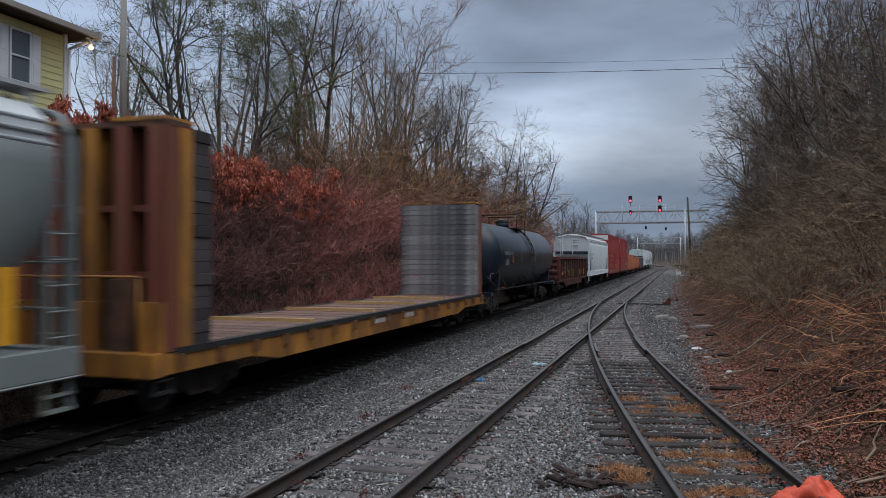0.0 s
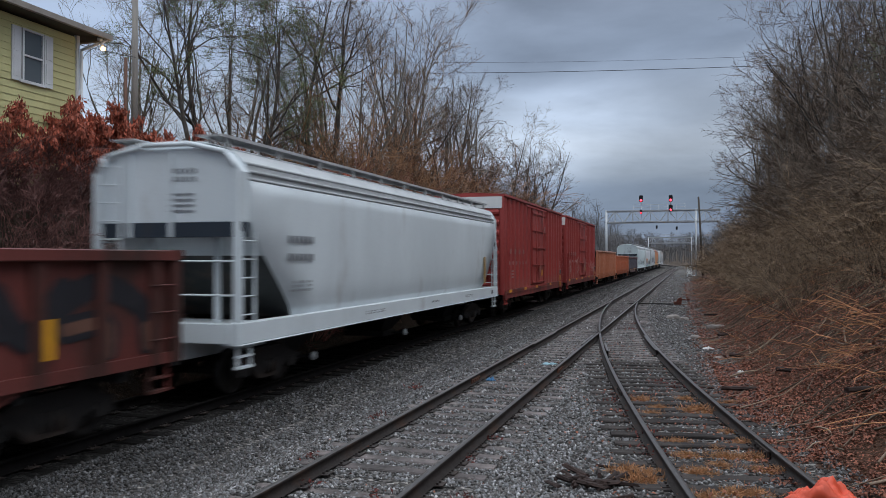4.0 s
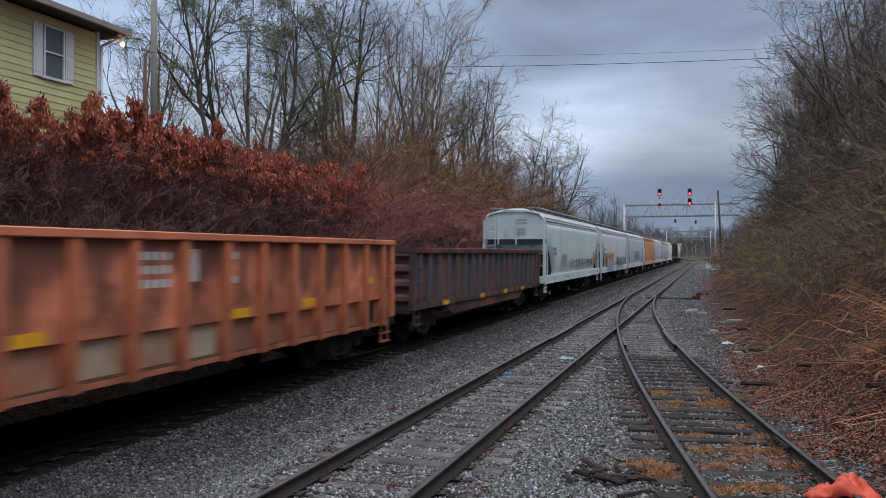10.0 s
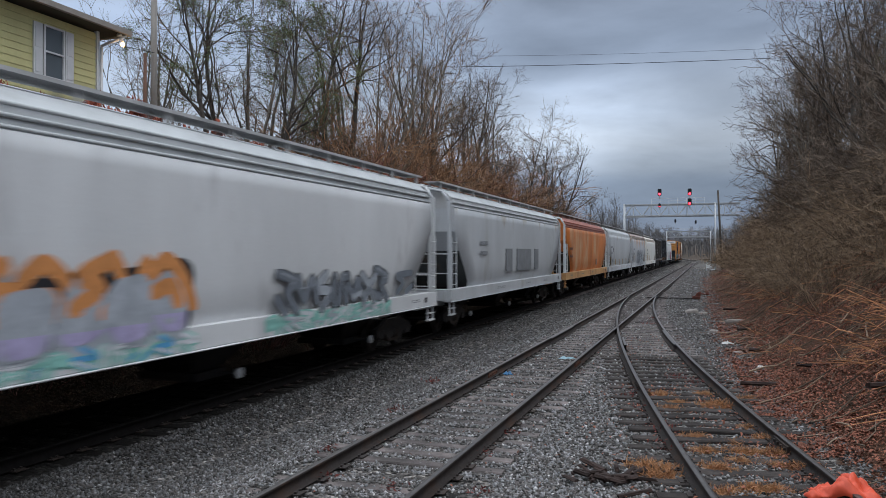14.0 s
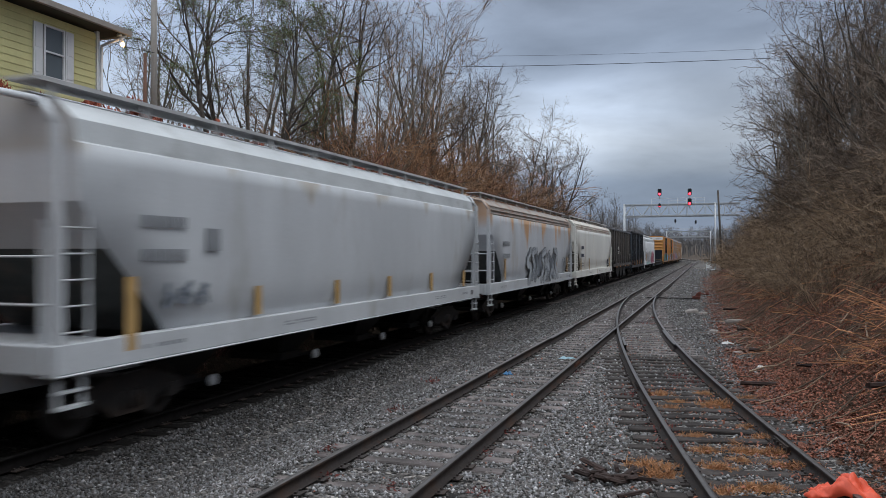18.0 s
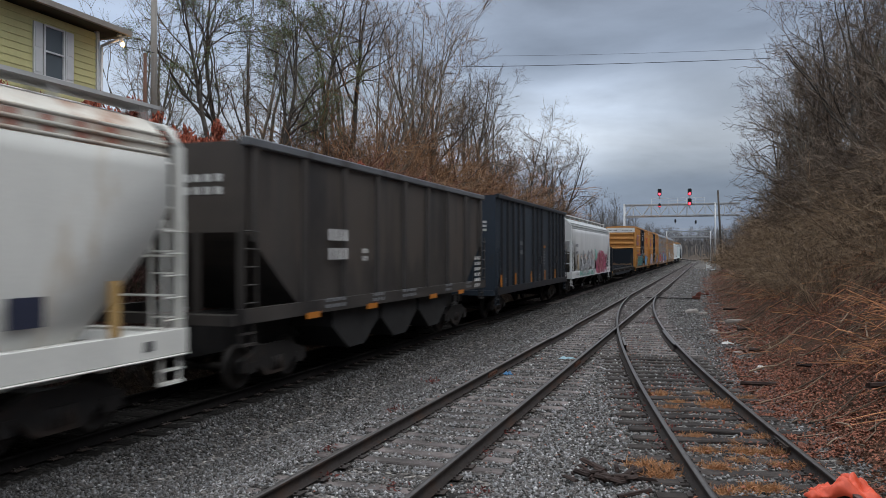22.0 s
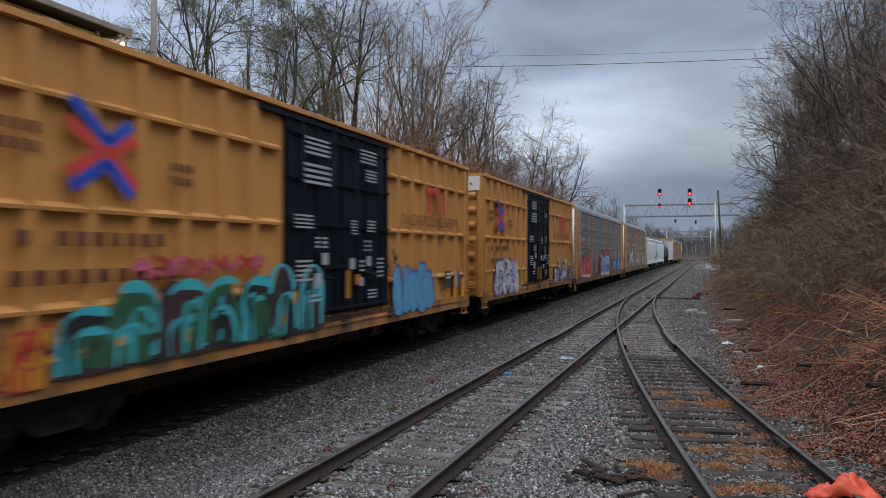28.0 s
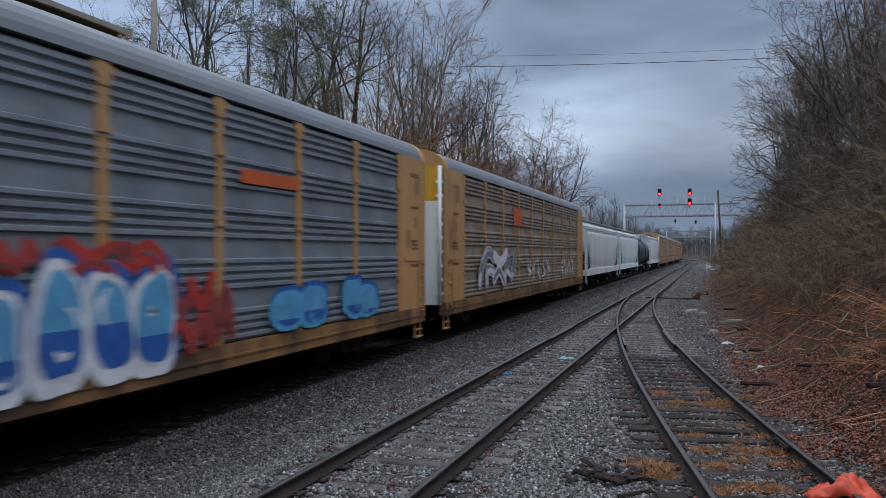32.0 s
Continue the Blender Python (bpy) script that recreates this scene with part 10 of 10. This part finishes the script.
TUFT = [tuft_mesh(i) for i in range(5)]
for i, (x, y, k) in enumerate(((0.15, 14.53, 1.5), (0.01, 14.36, 1.0), (0.78, 12.1, 1.2), (-0.17, 11.86, 1.1), (-0.9, 15.23, 1.2), (-0.64, 13.89, 1.1), (-0.06, 15.52, 1.0), (0.33, 11.71, 0.8), (0.42, 11.2, 1.1), (0.59, 11.26, 0.8), (0.85, 11.28, 1.2), (0.4, 10.71, 0.9), (1.11, 10.64, 1.2), (0.13, 10.3, 1.1), (-0.79, 10.1, 1.3), (-0.58, 9.81, 1.4), (-0.03, 11.12, 1.0), (0.47, 9.51, 1.1), (0.84, 10.67, 0.8), (0.18, 9.3, 1.0), (-0.44, 10.1, 0.9), (0.59, 12.84, 0.8), (1.0, 15.61, 1.0), (0.71, 15.37, 0.9), (0.7, 9.59, 1.0), (-0.65, 9.67, 1.2), (-0.53, 14.54, 0.9), (0.36, 14.36, 0.9))):
    t = thing("grass_tuft", "matted tuft of dry ochre grass in the siding", "grass", "grass tufts", at=pose(x, y, -0.19, 0, 0, 24 * math.sin(i * 3.7)) @ Matrix.Scale(0.7 * k, 4))
    tagged(part("turf", TUFT[i % 5], None, t), kind="stuff")


# ---- small drifts of red leaves against the rails ----
def drift():
    rng = np.random.default_rng(66)
    pts = []
    for x, y, k in ((-0.2, 17.05, 1.3), (-1.38, 15.06, 1.1), (-1.09, 13.85, 0.9), (-0.46, 11.12, 1.1), (-0.67, 12.31, 0.8), (-0.65, 17.62, 1.0), (-0.99, 15.49, 0.9), (-1.37, 15.51, 0.8), (-2.12, 30.23, 1.0), (-2.13, 32.68, 0.8),
                    (-5.16, 12.24, 0.6), (-2.91, 10.04, 0.5), (-5.48, 15.2, 0.5), (-2.87, 11.24, 0.4), (-2.89, 17.59, 0.7), (-4.38, 8.27, 0.4), (-3.49, 8.21, 0.4), (-2.44, 8.32, 0.4), (-5.0, 9.46, 0.5)):
        n = int(70 * k)
        pts.append(np.stack([x + rng.normal(0, 0.16 * k, n), y + rng.normal(0, 0.22 * k, n), np.full(n, -0.185) + rng.uniform(0, 0.03, n)], axis=1))
    return leaf_mesh(rng, np.concatenate(pts), 0.06, M["leaf_wine"], 0.01, 0.0)


tagged(new("leaf_drift", drift()), "small drifts of dark red leaves beside the rails", "leaf litter", kind="stuff")

# ---- litter and broken wood ----
M.update({
    "orange_cloth": surface("orange_plastic_sheet", (0.62, 0.085, 0.04), rough=0.5, vary=0.18, scale=6, fine=30, bump=0.1),
    "old_wood": surface("rotten_wood", (0.026, 0.014, 0.011), rough=0.9, vary=0.5, scale=7, stain=(0.08, 0.042, 0.03), stain_amt=0.3, bump=0.5, piece=0.3),
    "blue_scrap": surface("blue_plastic_scrap", (0.05, 0.16, 0.32), rough=0.5, vary=0.2, bump=0.0),
    "pale_scrap": surface("pale_blue_scrap", (0.22, 0.36, 0.42), rough=0.5, vary=0.15, bump=0.0),
    "white_scrap": surface("white_scrap", (0.62, 0.62, 0.60), rough=0.5, vary=0.15, bump=0.0),
})


def crumple(name, label, x, y, z, w, d, h, seed, mat, rz=0.0):
    rng = np.random.default_rng(seed)
    n = 22
    u, v = np.meshgrid(np.linspace(-1, 1, n), np.linspace(-1, 1, n))
    hh = np.zeros_like(u)
    for _ in range(9):
        a, ph = rng.uniform(0, 6.28), rng.uniform(0, 6.28)
        hh += np.abs(np.sin((u * np.cos(a) + v * np.sin(a)) * rng.uniform(2.0, 5.5) + ph)) * rng.uniform(0.3, 1.0)
    hh = (hh - hh.min()) / (hh.max() - hh.min())
    edge = np.clip(1.25 - np.maximum(np.abs(u), np.abs(v)) ** 2, 0.0, 1)
    ang = np.arctan2(v, u)
    rim = 0.75 + 0.25 * np.sin(3 * ang + 1) + 0.12 * np.sin(7 * ang)
    pts = np.stack([u * w / 2 * rim, v * d / 2 * rim, 0.01 + h * hh * edge], axis=-1).reshape(-1, 3)
    i = np.arange(n * n).reshape(n, n)
    q = np.stack([i[:-1, :-1], i[:-1, 1:], i[1:, 1:], i[1:, :-1]], axis=-1).reshape(-1, 4)
    ob = new(name, mesh_np(name, pts, q, mat))
    sol = ob.modifiers.new("thickness", "SOLIDIFY")
    sol.thickness = 0.006
    ob.matrix_basis = pose(x, y, z, 0, 0, rz)
    return tagged(ob, label, "litter")


def folded_sheet():
    """A stiff sheet folded along slanting creases: a low rumpled half and a half that stands up to a corner."""
    n = 25
    u, v = np.meshgrid(np.linspace(-1, 1, n), np.linspace(-1, 1, 15))
    crease = 0.16 * np.abs((u * 2.1 + v * 0.8 + 0.3) % 1.0 - 0.5) + 0.09 * np.abs((u * 1.3 - v * 1.7) % 1.0 - 0.5)
    peak = 0.15 * np.clip(1 - 2.0 * np.abs(u - 0.12 - 0.3 * v), 0, 1)
    h = (0.03 + crease + peak) * np.clip(1.35 - np.maximum(np.abs(u) ** 3, np.abs(v) ** 3), 0.1, 1)
    x = u * 0.36 * (1 - 0.18 * v) + 0.05 * np.sin(4 * v)
    y = v * 0.2 * (1 + 0.25 * np.sin(3 * u + 1))
    i = np.arange(n * 15).reshape(15, n)
    q = np.stack([i[:-1, :-1], i[:-1, 1:], i[1:, 1:], i[1:, :-1]], axis=-1).reshape(-1, 4)
    ob = new("plastic_sheet", mesh_np("plastic_sheet", np.stack([x, y, h], axis=-1).reshape(-1, 3), q, M["orange_cloth"]))
    ob.modifiers.new("thickness", "SOLIDIFY").thickness = 0.006
    ob.matrix_basis = pose(1.38, 9.25, -0.11, 0, 0, 12)
    return tagged(ob, "crumpled orange plastic sheet lying on the siding rail", "litter")


folded_sheet()
crumple("plastic_scrap", "pale blue plastic scrap between the rails", -3.46, 19.6, -0.19, 0.42, 0.3, 0.05, 4, M["pale_scrap"])
crumple("plastic_scrap", "crushed blue plastic beside the rail", -4.25, 16.6, -0.2, 0.22, 0.18, 0.1, 5, M["blue_scrap"])
crumple("paper_scrap", "white scrap on the gravel below the bank", 0.5, 23.7, -0.12, 0.35, 0.25, 0.1, 6, M["white_scrap"])
crumple("paper_scrap", "small white scrap on the gravel", 1.1, 18.6, -0.05, 0.16, 0.12, 0.06, 7, M["white_scrap"])


def log(x, y, rz, L, w, h, seed, label, group, tilt=0.0, dz=0.0):
    rng = random.Random(seed)
    bm = bmesh.new()
    n, prev, k = 6, None, 6
    for i in range(n):
        s = -L / 2 + L * i / (n - 1)
        ring = [bm.verts.new((s + rng.uniform(-0.02, 0.02), w / 2 * math.cos(6.283 * j / k) * rng.uniform(0.75, 1.1), h / 2 + h / 2 * math.sin(6.283 * j / k) * rng.uniform(0.75, 1.1))) for j in range(k)]
        if prev:
            for j in range(k):
                bm.faces.new((prev[j], prev[(j + 1) % k], ring[(j + 1) % k], ring[j]))
        else:
            bm.faces.new(ring[::-1])
        prev = ring
    bm.faces.new(prev)
    ob = new("wood_piece", finish("wood_piece", bm, M["old_wood"]))
    ob.matrix_basis = pose(x, y, float(ground_z(x, y)) + dz, 0, tilt, rz)
    return tagged(ob, label, "wood", group)


M["field_stone"] = surface("pale_field_stone", (0.26, 0.235, 0.215), rough=0.85, vary=0.35, scale=6, bump=0.4)


def rock(x, y, w, d, h, seed):
    rng = np.random.default_rng(seed)
    bm = bmesh.new()
    bmesh.ops.create_icosphere(bm, subdivisions=2, radius=1.0)
    for v in bm.verts:
        k = 1 + 0.16 * math.sin(3.1 * v.co.x + seed) * math.cos(2.3 * v.co.y) + rng.uniform(-0.06, 0.06)
        v.co = (v.co.x * w / 2 * k, v.co.y * d / 2 * k, max(-0.4, min(0.7, v.co.z)) * h * k)
    ob = new("rock", finish("rock", bm, M["field_stone"]))
    ob.matrix_basis = pose(x, y, float(ground_z(x, y)) + 0.02, 0, 0, 40 * seed)
    return tagged(ob, "flat pale stone at the foot of the bank", "rock", "stones by the bank")


for i, (x, y, w, d, h) in enumerate(((-0.73, 36.5, 0.75, 0.5, 0.2), (0.17, 27.7, 0.5, 0.35, 0.12), (-0.25, 35.8, 0.5, 0.4, 0.14), (0.75, 22.0, 0.3, 0.22, 0.1), (0.95, 30.5, 0.7, 0.3, 0.16))):
    rock(x, y, w, d, h, i + 1)

wr = random.Random(8)
for i in range(28):
    log(-1.12 + wr.gauss(0, 0.24), 9.5 + wr.gauss(0, 0.26), wr.uniform(0, 180), wr.uniform(0.12, 0.4), wr.uniform(0.035, 0.11), wr.uniform(0.03, 0.07), i, "rotten broken wood lying on the gravel", "broken wood", wr.uniform(-10, 10), wr.uniform(0.0, 0.06))
log(-0.78, 8.85, 48, 0.5, 0.07, 0.06, 50, "short dark stick on the gravel", "broken wood")
for i, (x, y, rz, L) in enumerate(((1.15, 16.5, 5, 1.1), (1.95, 16.9, -18, 0.55), (1.25, 21.5, -10, 0.5), (1.2, 27.0, 30, 0.7), (1.05, 36.0, 12, 0.9), (2.6, 13.2, 35, 0.8))):
    log(x, y, rz, L, 0.14, 0.1, 60 + i, "old dark timber lying at the foot of the bank", "old timbers")

# ---- poles and wires ----
M["pole_brown"] = surface("brown_pole", (0.13, 0.07, 0.05), rough=0.9, vary=0.35, scale=3, fine=40, streak=5, bump=0.3)
M["pole_wood"] = surface("weathered_pole", (0.29, 0.27, 0.245), rough=0.9, vary=0.35, scale=3, fine=40, streak=5, bump=0.3)
M["wire"] = surface("black_wire", (0.012, 0.012, 0.013), rough=0.6, vary=0.1, bump=0.0)


def pole(x, y, z1, r, label, lean=(0.0, 0.0), mat="pole_wood", cross=False):
    p = thing("utility_pole", label, "utility pole", "utility poles", at=pose(x, y, float(ground_z(x, y)) - 0.3))
    h = z1 - float(ground_z(x, y)) + 0.3
    bm = bmesh.new()
    rod(bm, (0, 0, 0), (lean[0], lean[1], h), r, 12, r * 0.72)
    part("shaft", bm, M[mat], p)
    if cross:
        bm = bmesh.new()
        box(bm, -0.9 + lean[0], 0.9 + lean[0], -0.06 + lean[1], 0.06 + lean[1], h - 0.6, h - 0.48)
        part("crossarm", bm, M[mat], p)
        for q in (-0.8, -0.3, 0.3, 0.8):
            bm = bmesh.new()
            rod(bm, (q + lean[0], lean[1], h - 0.48), (q + lean[0], lean[1], h - 0.33), 0.035, 8)
            part("insulator", bm, M["galv"], p)
    return p


pole(-17.0, 20.3, 14.0, 0.115, "tall grey utility pole beside the house", cross=True)
pole(-17.1, 20.0, 8.95, 0.07, "shorter red-brown wooden pole beside the tall one", mat="pole_brown")
pole(8.0, 55.8, 16.0, 0.11, "utility pole among the trees of the far bank", mat="bark")
pole(1.55, 96.0, 9.9, 0.15, "leaning wooden pole beside the signal bridge", lean=(-0.5, 0.0), mat="bark")


def wire(a, b, sag, r, label):
    cu = bpy.data.curves.new("wire", "CURVE")
    cu.dimensions, cu.bevel_depth, cu.bevel_resolution = "3D", r, 1
    sp = cu.splines.new("POLY")
    sp.points.add(24)
    for i in range(25):
        t = i / 24
        p = Vector(a).lerp(Vector(b), t)
        sp.points[i].co = (p.x, p.y, p.z - sag * 4 * t * (1 - t), 1)
    me = bpy.data.meshes.new_from_object(bpy.data.objects.new("wire_tmp", cu))
    me.materials.append(M["wire"])
    return tagged(new("wire", me), label, "wire", "overhead wires")


wire((-48.0, 60.0, 20.5), (8.0, 55.8, 15.5), 0.55, 0.02, "thick black cable crossing high over the tracks")
wire((-48.0, 60.0, 22.0), (8.0, 55.8, 16.15), 0.75, 0.009, "thin wire crossing high over the tracks")
wire((-17.0, 20.3, 11.2), (3.95, 60.0, 22.5), 0.5, 0.009, "thin wire crossing high over the tracks")
wire((-16.9, 20.2, 9.0), (-19.0, 8.0, 9.4), 0.3, 0.01, "thin service wire to the house")
wire((-17.0, 20.3, 12.9), (-30.0, 10.0, 14.5), 0.4, 0.01, "thin wire beyond the house roof")


motions()
